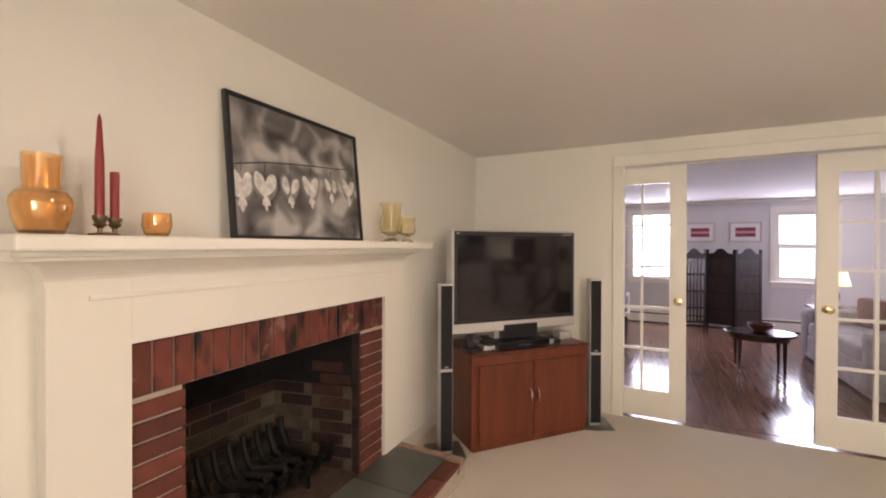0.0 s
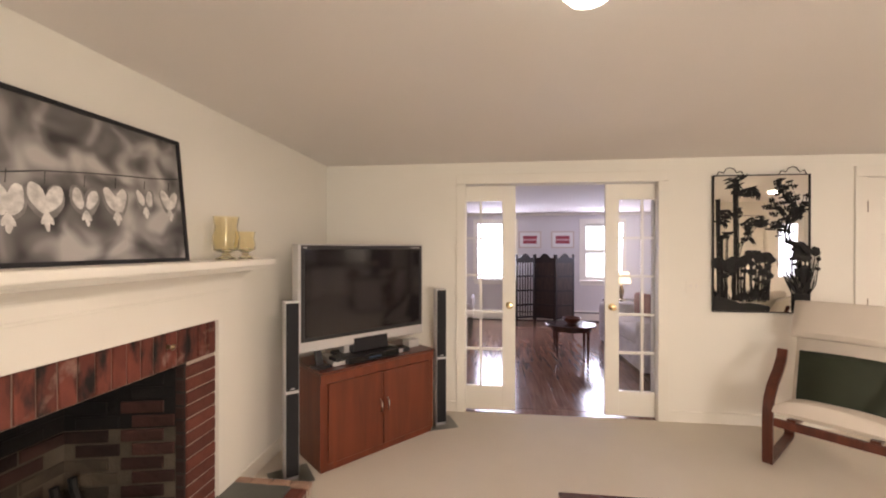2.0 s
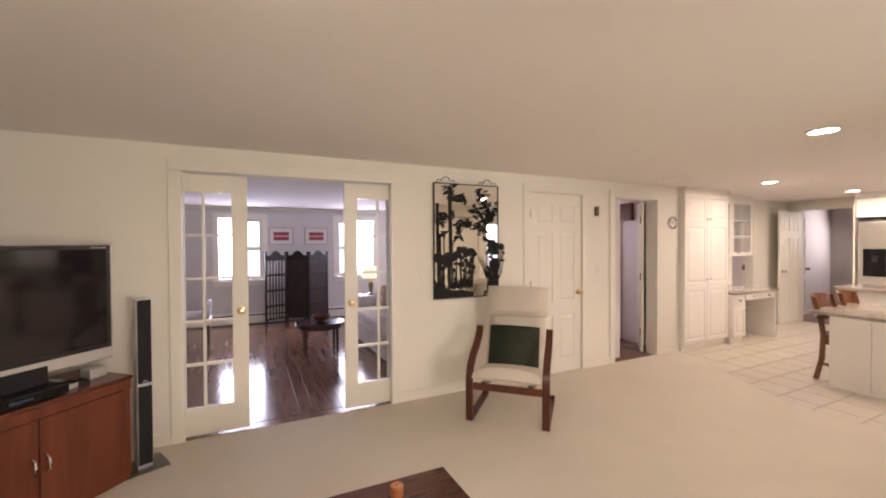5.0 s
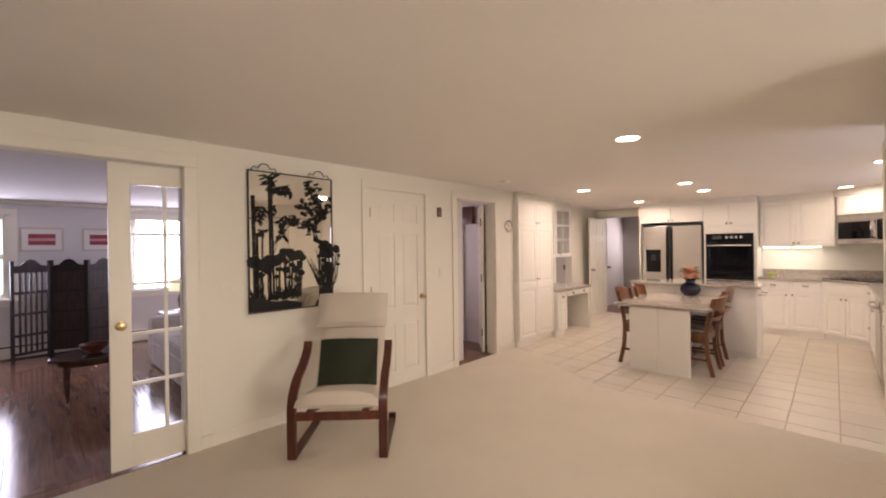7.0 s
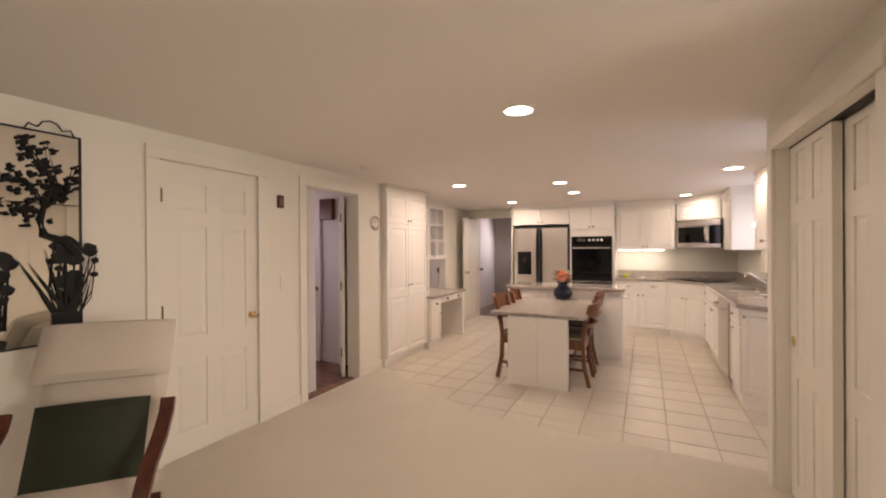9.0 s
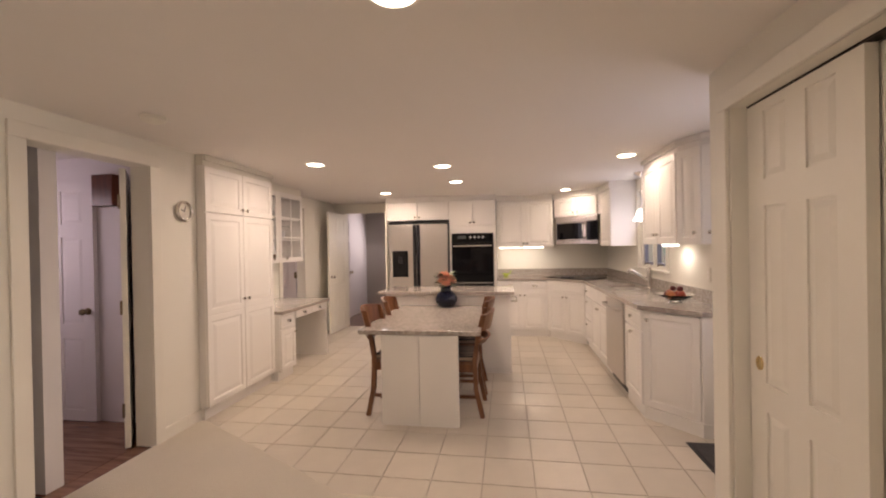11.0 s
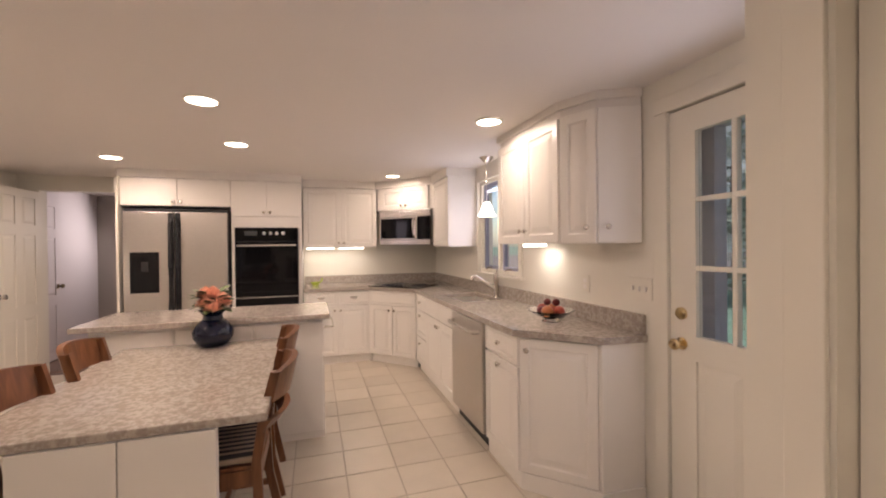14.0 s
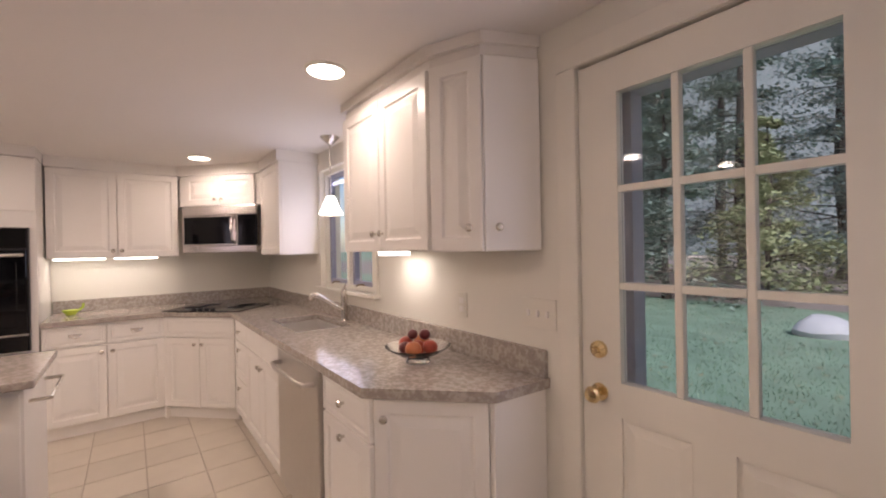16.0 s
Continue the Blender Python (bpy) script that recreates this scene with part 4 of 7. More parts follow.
def dining_chair():
    """Faces +y; origin on the floor under the middle of the back."""
    c = thing("dining_chair", "warm brown wooden chair with a striped cushion", "chair", (0, 0, 0), 0, "chairs at the island")
    for s in (-1, 1):
        lb = bm_new()
        bar_path(lb, [(s * 0.195, -0.05, 0), (s * 0.195, 0.0, 0.22), (s * 0.195, 0.01, 0.45), (s * 0.195, -0.02, 0.64), (s * 0.195, -0.07, 0.815)], 0.032, 0.038)
        part("back_leg", lb, OAKCHAIR, c)
        part("front_leg", boxed(s * 0.195 - 0.018, 0.335, 0, s * 0.195 + 0.018, 0.37, 0.42, bevel=0.004), OAKCHAIR, c)
        part("side_rail", boxed(s * 0.195 - 0.011, 0.02, 0.36, s * 0.195 + 0.011, 0.335, 0.425), OAKCHAIR, c)
        part("side_stretcher", boxed(s * 0.195 - 0.009, 0.0, 0.15, s * 0.195 + 0.009, 0.34, 0.175), OAKCHAIR, c)
    part("front_rail", boxed(-0.177, 0.34, 0.36, 0.177, 0.365, 0.425), OAKCHAIR, c)
    part("back_rail", boxed(-0.177, -0.005, 0.36, 0.177, 0.015, 0.425), OAKCHAIR, c)
    part("stretcher", boxed(-0.186, 0.17, 0.152, 0.186, 0.19, 0.172), OAKCHAIR, c)
    for z, h, y in ((0.755, 0.125, -0.05), (0.60, 0.045, -0.012)):
        sb = bm_new()
        n = 8
        fr_, bk = [], []
        for i in range(n + 1):
            x = -0.215 + 0.43 * i / n
            bow = -0.068 * (1 - (2 * i / n - 1) ** 2)
            arch = 0.022 * (1 - (2 * i / n - 1) ** 2) if z > 0.7 else 0.0
            fr_.append((sb.verts.new((x, y + bow + 0.02, z - h / 2)), sb.verts.new((x, y + bow - 0.012, z + h / 2 + arch))))
            bk.append((sb.verts.new((x, y + bow - 0.006, z - h / 2)), sb.verts.new((x, y + bow - 0.040, z + h / 2 + arch))))
        for i in range(n):
            sb.faces.new((fr_[i][0], fr_[i + 1][0], fr_[i + 1][1], fr_[i][1]))
            sb.faces.new((bk[i][0], bk[i][1], bk[i + 1][1], bk[i + 1][0]))
            sb.faces.new((fr_[i][1], fr_[i + 1][1], bk[i + 1][1], bk[i][1]))
            sb.faces.new((fr_[i][0], bk[i][0], bk[i + 1][0], fr_[i + 1][0]))
        for i in (0, n):
            sb.faces.new((fr_[i][0], fr_[i][1], bk[i][1], bk[i][0]))
        part("back_slat", sb, OAKCHAIR, c, "", True)
    part("seat", boxed(-0.20, 0.0, 0.426, 0.20, 0.372, 0.44, bevel=0.004), OAKCHAIR, c)
    part("cushion", boxed(-0.195, 0.01, 0.441, 0.195, 0.365, 0.485, bevel=0.018), STRIPE, c, "dark blue and tan striped cushion", True)
    return c


STRIPE = bpy.data.materials.new("striped_cushion_cloth")
STRIPE.use_nodes = True
_nt, _b = STRIPE.node_tree, STRIPE.node_tree.nodes["Principled BSDF"]
_tc, _wv, _cr = (_nt.nodes.new(k) for k in ("ShaderNodeTexCoord", "ShaderNodeTexWave", "ShaderNodeValToRGB"))
_wv.inputs["Scale"].default_value, _wv.inputs["Distortion"].default_value = 7.0, 0.6
_cr.color_ramp.elements[0].position, _cr.color_ramp.elements[0].color = 0.48, (0.022, 0.021, 0.028, 1)
_cr.color_ramp.elements[1].position, _cr.color_ramp.elements[1].color = 0.66, (0.36, 0.28, 0.21, 1)
_nt.links.new(_tc.outputs["Object"], _wv.inputs[0])
_nt.links.new(_wv.outputs["Fac"], _cr.inputs[0])
_nt.links.new(_cr.outputs[0], _b.inputs["Base Color"])
_b.inputs["Roughness"].default_value = 0.85
chair = dining_chair()
TALL = Matrix.Diagonal((1, 1, 1.04, 1))
chair.matrix_world = pose(5.95, 1.40, 0, 0, 0, 0) @ TALL
for x, y, turn_ in ((6.48, 1.41, 3), (5.90, 2.26, 180), (6.47, 2.26, 184)):
    copy_thing(chair, pose(x, y, 0, 0, 0, turn_) @ TALL)


# doors
def panel_door(name, label, w, h, material=TRIM, cols=2, rows=((0.10, 0.70), (0.82, 1.55), (1.66, 1.94)), thick=0.036):
    """A panelled door; local x 0..w, thickness along y, hinge at x = 0."""
    d = thing(name, label, "door")
    st = 0.105
    pw = (w - st * (cols + 1)) / cols
    bm = bm_new()
    box(bm, 0.003, 0.008, 0.011, w - 0.003, thick - 0.008, h - 0.003)
    for k in range(cols + 1):
        x = k * (pw + st)
        box(bm, x, 0, 0.008, x + st, thick, h)
    zs = [0.008] + [z for r in rows for z in r] + [h]
    for k in range(cols):
        x = st + k * (pw + st)
        for a, b in zip(zs[0::2], zs[1::2]):
            box(bm, x, 0, a, x + pw, thick, b)
    leaf = part("leaf", bm, material, d)
    for k in range(cols):
        x = st + k * (pw + st)
        for a, b in rows:
            for yy, s in ((0.0, 1), (thick, -1)):
                pb = bm_new()
                rings = []
                for ins, dep in ((0.012, 0.0079), (0.035, 0.002)):
                    rings.append([pb.verts.new((xx, yy + s * dep, zz)) for xx, zz in ((x + ins, a + ins), (x + pw - ins, a + ins), (x + pw - ins, b - ins), (x + ins, b - ins))])
                for q in range(4):
                    pb.faces.new((rings[0][q], rings[0][(q + 1) % 4], rings[1][(q + 1) % 4], rings[1][q]))
                pb.faces.new(rings[1])
                part("panel", pb, material, leaf)
    return d


def door_knob(parent, x, z, y, material=BRASS, out=-1, label="polished brass door knob"):
    prof = [(0.030, 0), (0.030, 0.006), (0.012, 0.010), (0.012, 0.032), (0.024, 0.038), (0.028, 0.050), (0.022, 0.062), (0, 0.066)]
    return part("door_knob", turned(bm_new(), prof, (x, y, z), "-Y" if out < 0 else "+Y", 18), material, parent, label, True)


def hinges(parent, x, y, zs, material=BRONZE):
    for z in zs:
        part("hinge", box(lathe(bm_new(), [(0.008, -0.05), (0.008, 0.05)], 10, x, y, z), x - 0.02, y + 0.001, z - 0.045, x + 0.02, y + 0.004, z + 0.045), material, parent, "", False)


d1 = panel_door("door_1", "closed cream six-panel door with a brass knob", 0.744, 2.031, rows=((0.16, 0.66), (0.82, 1.60), (1.70, 1.90)))
d1.matrix_world = pose(2.953, NW + 0.006, 0)
door_knob(d1, 0.69, 0.91, 0.0)
hinges(d1, 0.0, -0.004, (0.25, 1.02, 1.80))
d2 = panel_door("door_2", "open cream panelled hall door with bronze hinges", 0.74, 2.02)
d2.matrix_world = pose(4.955, NW + 0.155, 0, 0, 0, 44)
door_knob(d2, 0.68, 0.93, 0.036, NICKEL, 1, "satin nickel door knob")
hinges(d2, 0.0, 0.04, (0.28, 1.02, 1.78))
d3 = panel_door("door_3", "open white panelled door to the hall", 0.70, 2.02)
d3.matrix_world = pose(EW - 0.025, 4.03, 0, 0, 0, 179)
door_knob(d3, 0.64, 0.95, 0.036, NICKEL, 1, "satin nickel door knob")
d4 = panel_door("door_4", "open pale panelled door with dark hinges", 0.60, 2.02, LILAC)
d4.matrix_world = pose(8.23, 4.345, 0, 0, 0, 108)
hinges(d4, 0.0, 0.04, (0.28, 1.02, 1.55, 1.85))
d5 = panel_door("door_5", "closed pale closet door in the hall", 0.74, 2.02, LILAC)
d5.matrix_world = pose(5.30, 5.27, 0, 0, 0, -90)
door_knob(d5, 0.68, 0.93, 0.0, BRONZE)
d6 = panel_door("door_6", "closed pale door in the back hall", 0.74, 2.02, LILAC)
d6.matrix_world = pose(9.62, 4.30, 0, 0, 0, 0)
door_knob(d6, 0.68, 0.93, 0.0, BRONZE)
# sliding closet doors
for k, (x, y) in enumerate(((3.80, 0.085), (3.24, 0.040))):
    cd = panel_door("sliding_door", "cream panelled sliding closet door", 0.585, 1.982, TRIM)
    cd["group"] = "closet doors"
    cd.matrix_world = pose(x + 0.585, y, 0.008, 0, 0, 180)
    if k == 0:
        cup = lathe(bm_new(), [(0.0225, 0), (0.023, 0.005), (0.020, 0.007), (0.0175, 0.0055), (0.0155, 0.0012), (0, 0.0008)], 22, sy=1.3)
        bmesh.ops.transform(cup, matrix=Matrix.Translation((0.07, -0.0005, 0.892)) @ Matrix.Rotation(radians(90), 4, "X"), verts=cup.verts)
        part("finger_pull", cup, BRASS, cd, "oval brass finger pull", True)
structure("trim_closet_track", boxed(3.24, 0.045, 1.993, 4.39, 0.085, 2.0), mat("dark_track_metal", (0.05, 0.045, 0.04), 0.5, 0.8), "dark sliding door track", "trim")

# back door with nine panes
bd = thing("door_7", "cream back door with nine panes and brass hardware", "door", (5.4175, SW - 0.010, 0), 180)
w, h, st = 0.815, 2.03, 0.14
gz0, gz1 = 0.955, 1.915
lb = bm_new()
box(lb, 0, 0, 0.01, st, 0.042, h)
box(lb, w - st, 0, 0.01, w, 0.042, h)
box(lb, st, 0, gz1, w - st, 0.042, h)
box(lb, st, 0, 0.84, w - st, 0.042, gz0)
box(lb, st, 0, 0.01, w - st, 0.042, 0.2)
box(lb, w / 2 - 0.05, 0, 0.2, w / 2 + 0.05, 0.042, 0.84)
box(lb, st, 0.010, 0.2, w / 2 - 0.05, 0.032, 0.84)
box(lb, w / 2 + 0.05, 0.010, 0.2, w - st, 0.032, 0.84)
leaf = part("leaf", lb, TRIM, bd)
for a, b in ((st, w / 2 - 0.05), (w / 2 + 0.05, w - st)):
    part("panel", relief(bm_new(), a + 0.012, 0.212, b - 0.012, 0.828, 0.001, [(0, 0.008), (0.03, 0.001)], 0.0095), TRIM, leaf)
mb = bm_new()
for k in (1, 2):
    x = st + (w - 2 * st) * k / 3
    box(mb, x - 0.011, 0.004, gz0, x + 0.011, 0.038, gz1, 0.004)
    z = gz0 + (gz1 - gz0) * k / 3
    for i in range(3):
        xa, xb = st + (w - 2 * st) * i / 3 + (0.0115 if i else 0), st + (w - 2 * st) * (i + 1) / 3 - (0.0115 if i < 2 else 0)
        box(mb, xa, 0.004, z - 0.011, xb, 0.038, z + 0.011)
part("muntin", mb, TRIM, leaf)
for i in range(3):
    for j in range(3):
        pw, ph = (w - 2 * st) / 3, (gz1 - gz0) / 3
        p = part("pane", boxed(st + pw * i + 0.004, 0.019, gz0 + ph * j + 0.004, st + pw * (i + 1) - 0.004, 0.022, gz0 + ph * (j + 1) - 0.004), GLASS, leaf)
        p.visible_shadow = False
door_knob(bd, 0.065, 0.91, 0.0)
part("deadbolt", turned(bm_new(), [(0.030, 0), (0.029, 0.012), (0.012, 0.016), (0.010, 0.03), (0, 0.031)], (0.065, 0, 1.055), "-Y", 18), BRASS, bd, "round brass deadbolt", True)
structure("door_reveal", box(box(box(bm_new(), 4.575, SW - 0.30, 0, 4.60, SW - 0.161, 2.10), 5.42, SW - 0.36, 0, 5.46, SW - 0.161, 2.12), 4.575, SW - 0.42, 2.04, 5.46, SW - 0.161, 2.10), mat("weathered_blue_grey_paint", (0.46, 0.44, 0.50), 0.6, noise_scale=6, vary=0.1), "blue grey outer door frame", "trim")
# sink window
win = thing("window_1", "white casement window over the kitchen sink", "window", (6.94, SW, 1.12))
win["kind"] = "structure"
wf = bm_new()
ww, wh = 0.89, 0.94
for a in ((0, -0.12, 0, 0.035, -0.02, wh), (ww - 0.035, -0.12, 0, ww, -0.02, wh), (0.035, -0.12, 0, ww - 0.035, -0.02, 0.035), (0.035, -0.12, wh - 0.035, ww - 0.035, -0.02, wh), (ww / 2 - 0.02, -0.12, 0.035, ww / 2 + 0.02, -0.02, wh - 0.035)):
    box(wf, *a)
part("window_frame", wf, TRIM, win)
part("window_sill", boxed(-0.075, -0.02, -0.025, ww + 0.05, 0.05, 0.0, bevel=0.004), TRIM, win)
cs = bm_new()
for a in ((-0.06, 0.001, 0.001, 0.0, 0.016, wh + 0.06), (ww, 0.001, 0.001, ww + 0.05, 0.016, wh + 0.06), (0.0, 0.001, wh, ww, 0.016, wh + 0.06)):
    box(cs, *a)
part("casing", cs, TRIM, win)
for i in range(2):
    x0 = 0.037 + i * (ww / 2 - 0.017)
    x1 = x0 + ww / 2 - 0.057
    p = part("pane", boxed(x0, -0.07, 0.037, x1, -0.067, wh - 0.037), GLASS, win)
    p.visible_shadow = False
    sb = bm_new()
    for a in ((x0, -0.09, 0.036, x0 + 0.03, -0.05, wh - 0.036), (x1 - 0.03, -0.09, 0.036, x1, -0.05, wh - 0.036), (x0 + 0.03, -0.09, 0.036, x1 - 0.03, -0.05, 0.066), (x0 + 0.03, -0.09, wh - 0.066, x1 - 0.03, -0.05, wh - 0.036)):
        box(sb, *a)
    part("crank", tube(bm_new(), [((x0 + x1) / 2 - 0.03, -0.03, 0.045), ((x0 + x1) / 2, -0.005, 0.05), ((x0 + x1) / 2 + 0.045, 0.0, 0.035)], 0.006), BRONZE, win, "bronze window crank", True)
    # the sash's shade against the daylight is put into its colour
    part("sash", sb, mat("sash_blue_grey_shade", (0.30, 0.31, 0.42), 0.5), win, "sash with blue grey shade in its colour")

# recessed lamps, pendant, strips
for lx, ly, watts in DOWNLIGHTS:
    dl = thing("recessed_light", "round recessed ceiling light with white trim", "ceiling light", (lx, ly, CEIL), 0, "recessed ceiling lights")
    part("trim_ring", lathe(bm_new(), [(0.095, -0.0005), (0.095, -0.006), (0.080, -0.010), (0.078, -0.0005)], 28), TRIM, dl, "", True)
    part("lens", lathe(bm_new(), [(0.0, -0.003), (0.077, -0.003), (0.077, -0.0005), (0, -0.0005)], 28), LENS, dl, "glowing lens")
pd = thing("pendant_light", "small nickel pendant lamp with white glass shade", "pendant lamp", (7.35, -0.39, 0))
part("canopy", lathe(bm_new(), [(0.0, 2.165), (0.014, 2.167), (0.03, 2.178), (0.062, 2.212), (0.068, 2.2195)], 20), NICKEL, pd, "", True)
part("rod", lathe(bm_new(), [(0.005, 1.80), (0.005, 2.167)], 8), NICKEL, pd)
part("shade", lathe(bm_new(), [(0.022, 1.80), (0.034, 1.788), (0.048, 1.755), (0.062, 1.715), (0.082, 1.68), (0.086, 1.668), (0.081, 1.668), (0.058, 1.71), (0.042, 1.755), (0.0, 1.792)], 24), GLOBE, pd, "lit white glass shade", True)
for nm, args in (("under_cabinet_light", (9.14, 0.55, 1.368, 9.20, 0.86, 1.384)), ("under_cabinet_light", (9.14, 0.92, 1.368, 9.20, 1.25, 1.384)), ("under_cabinet_light", (6.34, -0.40, 1.378, 6.56, -0.33, 1.399)), ("under_cabinet_light", (6.50, 3.97, 1.236, 7.0, 4.07, 1.2545))):
    ul = solid(nm, boxed(*args, bevel=0.003), TUBE, "lit strip lamp under the wall cabinet", "strip light", group="under-cabinet lights")
# outlets
for x in (6.06,):
    op = thing("wall_outlet", "white wall socket plate above the counter", "outlet", (x, SW + 0.0005, 1.14), 180, "wall plates")
    part("plate", boxed(-0.036, -0.006, -0.058, 0.036, 0, 0.058, bevel=0.002), TRIM, op)
    for z in (-0.02, 0.02):
        part("socket", boxed(-0.015, -0.008, z - 0.013, 0.015, -0.0061, z + 0.013, bevel=0.001), CAB, op)
for x, y_, turn_, wd in ((1.66, NW - 0.0005, 0, 0.115), (3.965, NW - 0.0005, 0, 0.075), (5.60, SW + 0.0005, 180, 0.165)):
    op = thing("light_switch", "white wall switch plate beside a door", "switch", (x, y_, 1.15), turn_, "wall plates")
    part("plate", boxed(-wd / 2, -0.006, -0.058, wd / 2, 0, 0.058, bevel=0.002), TRIM, op)
    gangs = round(wd / 0.055)
    for k in range(gangs):
        cx = 0.046 * (k - (gangs - 1) / 2)
        part("toggle", boxed(cx - 0.005, -0.016, -0.012, cx + 0.005, -0.0061, 0.012, bevel=0.001), CAB, op)


# fruit, flowers, small things
FBX, FBY = 6.075, -0.258
bowl = thing("fruit_bowl", "wide footed clear glass bowl on the granite counter", "bowl", (FBX, FBY, T1 + 0.0005))
part("foot", lathe(bm_new(), [(0.055, 0), (0.055, 0.005), (0.035, 0.014), (0.035, 0.0175), (0, 0.0175)], 28), GLASS, bowl, "", True)
dish_ = part("dish", lathe(bm_new(), [(0.034, 0.018), (0.07, 0.026), (0.105, 0.044), (0.14, 0.066), (0.146, 0.072), (0.138, 0.071), (0.10, 0.050), (0.066, 0.032), (0, 0.026)], 32), GLASS, bowl, "", True)
dish_.visible_shadow = False
NECTARINE = mat("nectarine_skin", (0.50, 0.17, 0.065), 0.35, noise_scale=14, vary=0.45)
PLUM = mat("dark_red_plum_skin", (0.13, 0.02, 0.022), 0.3, noise_scale=14, vary=0.35)
APPLE = mat("red_apple_skin", (0.36, 0.055, 0.03), 0.3, noise_scale=18, vary=0.35)
for kind_, skin, label_, x, y, z, r in (("apple", APPLE, "ripe red apple in the glass bowl", 0.0, 0.0, 0.062, 0.036), ("nectarine", NECTARINE, "ripe orange nectarine in the glass bowl", 0.05, -0.055, 0.072, 0.037), ("nectarine", NECTARINE, "ripe orange nectarine in the glass bowl", -0.052, 0.058, 0.074, 0.036),
                                        ("apple", APPLE, "ripe red apple in the glass bowl", -0.066, -0.02, 0.073, 0.033), ("apple", APPLE, "ripe red apple in the glass bowl", 0.066, 0.02, 0.073, 0.034), ("plum", PLUM, "dark red plum on top of the fruit", 0.01, 0.062, 0.070, 0.028), ("plum", PLUM, "dark red plum on top of the fruit", -0.012, -0.03, 0.118, 0.026), ("plum", PLUM, "dark red plum on top of the fruit", 0.022, 0.012, 0.119, 0.024)):
    prof = [(r * math.sin(a) * (1 - 0.12 * (a > 2.6)), -r * math.cos(a) * 0.92) for a in [math.pi * k / 9 for k in range(10)]]
    prof[0], prof[-1] = (0.0, -r * 0.86), (0.0, r * 0.80)
    solid(kind_, lathe(bm_new(), prof, 16), skin, label_, "fruit", (FBX + x, FBY + y, T1 + z), group="fruit in the bowl", smooth=True)
vase = thing("flower_vase", "dark blue glazed vase holding coral roses", "vase", (6.84, 1.80, 0.7525))
vase.scale = (1.35, 1.35, 1.35)
BLUE = mat("dark_blue_glaze", (0.004, 0.008, 0.028), 0.10, noise_scale=10, vary=0.4)
part("body", lathe(bm_new(), [(0.045, 0), (0.065, 0.01), (0.088, 0.045), (0.09, 0.075), (0.07, 0.11), (0.045, 0.13), (0.042, 0.15), (0.062, 0.172), (0.057, 0.172), (0.036, 0.15), (0.0, 0.14)], 28), BLUE, vase, "", True)
LEAF = mat("rose_leaf", (0.085, 0.125, 0.05), 0.5, noise_scale=20, vary=0.3)
CORAL = mat("coral_petal", (0.88, 0.50, 0.37), 0.6, noise_scale=25, vary=0.15)
rnd = random.Random(4)
for i in range(8):
    a, r = 2.4 * i, (0.0, 0.04, 0.045, 0.05, 0.06, 0.065, 0.03, 0.055)[i]
    fx, fy, fz = r * math.cos(a), r * math.sin(a), 0.262 - 0.9 * r + rnd.uniform(-0.02, 0.02)
    fb = bm_new()
    for ring, (n, rad, tilt) in enumerate(((4, 0.010, 5), (6, 0.020, 12), (8, 0.030, 26), (9, 0.037, 48))):
        for k in range(n):
            t = 2 * math.pi * k / n + ring * 0.5
            o = Vector((fx, fy, fz))
            d = Vector((math.cos(t), math.sin(t), 0))
            s = Vector((-math.sin(t), math.cos(t), 0))
            up = math.cos(radians(tilt))
            pts = [o - Vector((0, 0, 0.02)), o + d * rad * 0.8 + s * rad * 0.95 + Vector((0, 0, up * 0.03 - 0.008 * ring)), o + d * rad * 1.1 + Vector((0, 0, up * 0.042 - 0.009 * ring)), o + d * rad * 0.8 - s * rad * 0.95 + Vector((0, 0, up * 0.03 - 0.008 * ring))]
            fb.faces.new([fb.verts.new(p) for p in pts])
    part("flower", fb, CORAL, vase, "coral rose bloom")
    part("stem", tube(bm_new(), [(fx * 0.3, fy * 0.3, 0.142), (fx, fy, fz - 0.02)], 0.003, 6), LEAF, vase)
for i in range(46):
    a = rnd.uniform(0, 6.28)
    o = Vector((0.035 * math.cos(a), 0.035 * math.sin(a), 0.175 + rnd.uniform(0, 0.085)))
    d = Vector((math.cos(a), math.sin(a), rnd.uniform(-0.1, 1.1))).normalized()
    s = Vector((-math.sin(a), math.cos(a), 0))
    L = rnd.uniform(0.05, 0.10)
    fb = bm_new()
    v = [fb.verts.new(o + d * L * t + s * wd * sg + Vector((0, 0, -0.10 * t * t * L * 3))) for t, wd, sg in ((0, 0, 0), (0.35, 0.023, 1), (0.7, 0.018, 1), (1, 0, 0), (0.7, 0.018, -1), (0.35, 0.023, -1))]
    fb.faces.new(v)
    part("leaf", fb, LEAF, vase)
frog = thing("green_dish", "small lime green dish on the counter", "dish", (9.2, 1.15, T1 + 0.0005))
part("bowl", lathe(bm_new(), [(0.03, 0), (0.035, 0.01), (0.06, 0.04), (0.056, 0.042), (0.03, 0.015), (0, 0.012)], 18), mat("lime_glaze", (0.50, 0.62, 0.08), 0.25), frog, "", True)
part("handle", tube(bm_new(), [(0.0, -0.05, 0.035), (0.0, -0.075, 0.06), (0.0, -0.08, 0.09)], 0.009), mat("lime_glaze_dark", (0.42, 0.55, 0.06), 0.25), frog, "", True)
clock = thing("wall_clock", "round grey-rimmed wall clock", "clock", (5.30, NW - 0.0005, 1.735))
part("rim", turned(bm_new(), [(0.085, 0), (0.085, 0.02), (0.075, 0.026), (0.062, 0.02), (0.062, 0.008), (0, 0.008)], (0, 0, 0), "-Y", 32), NICKEL, clock, "", True)
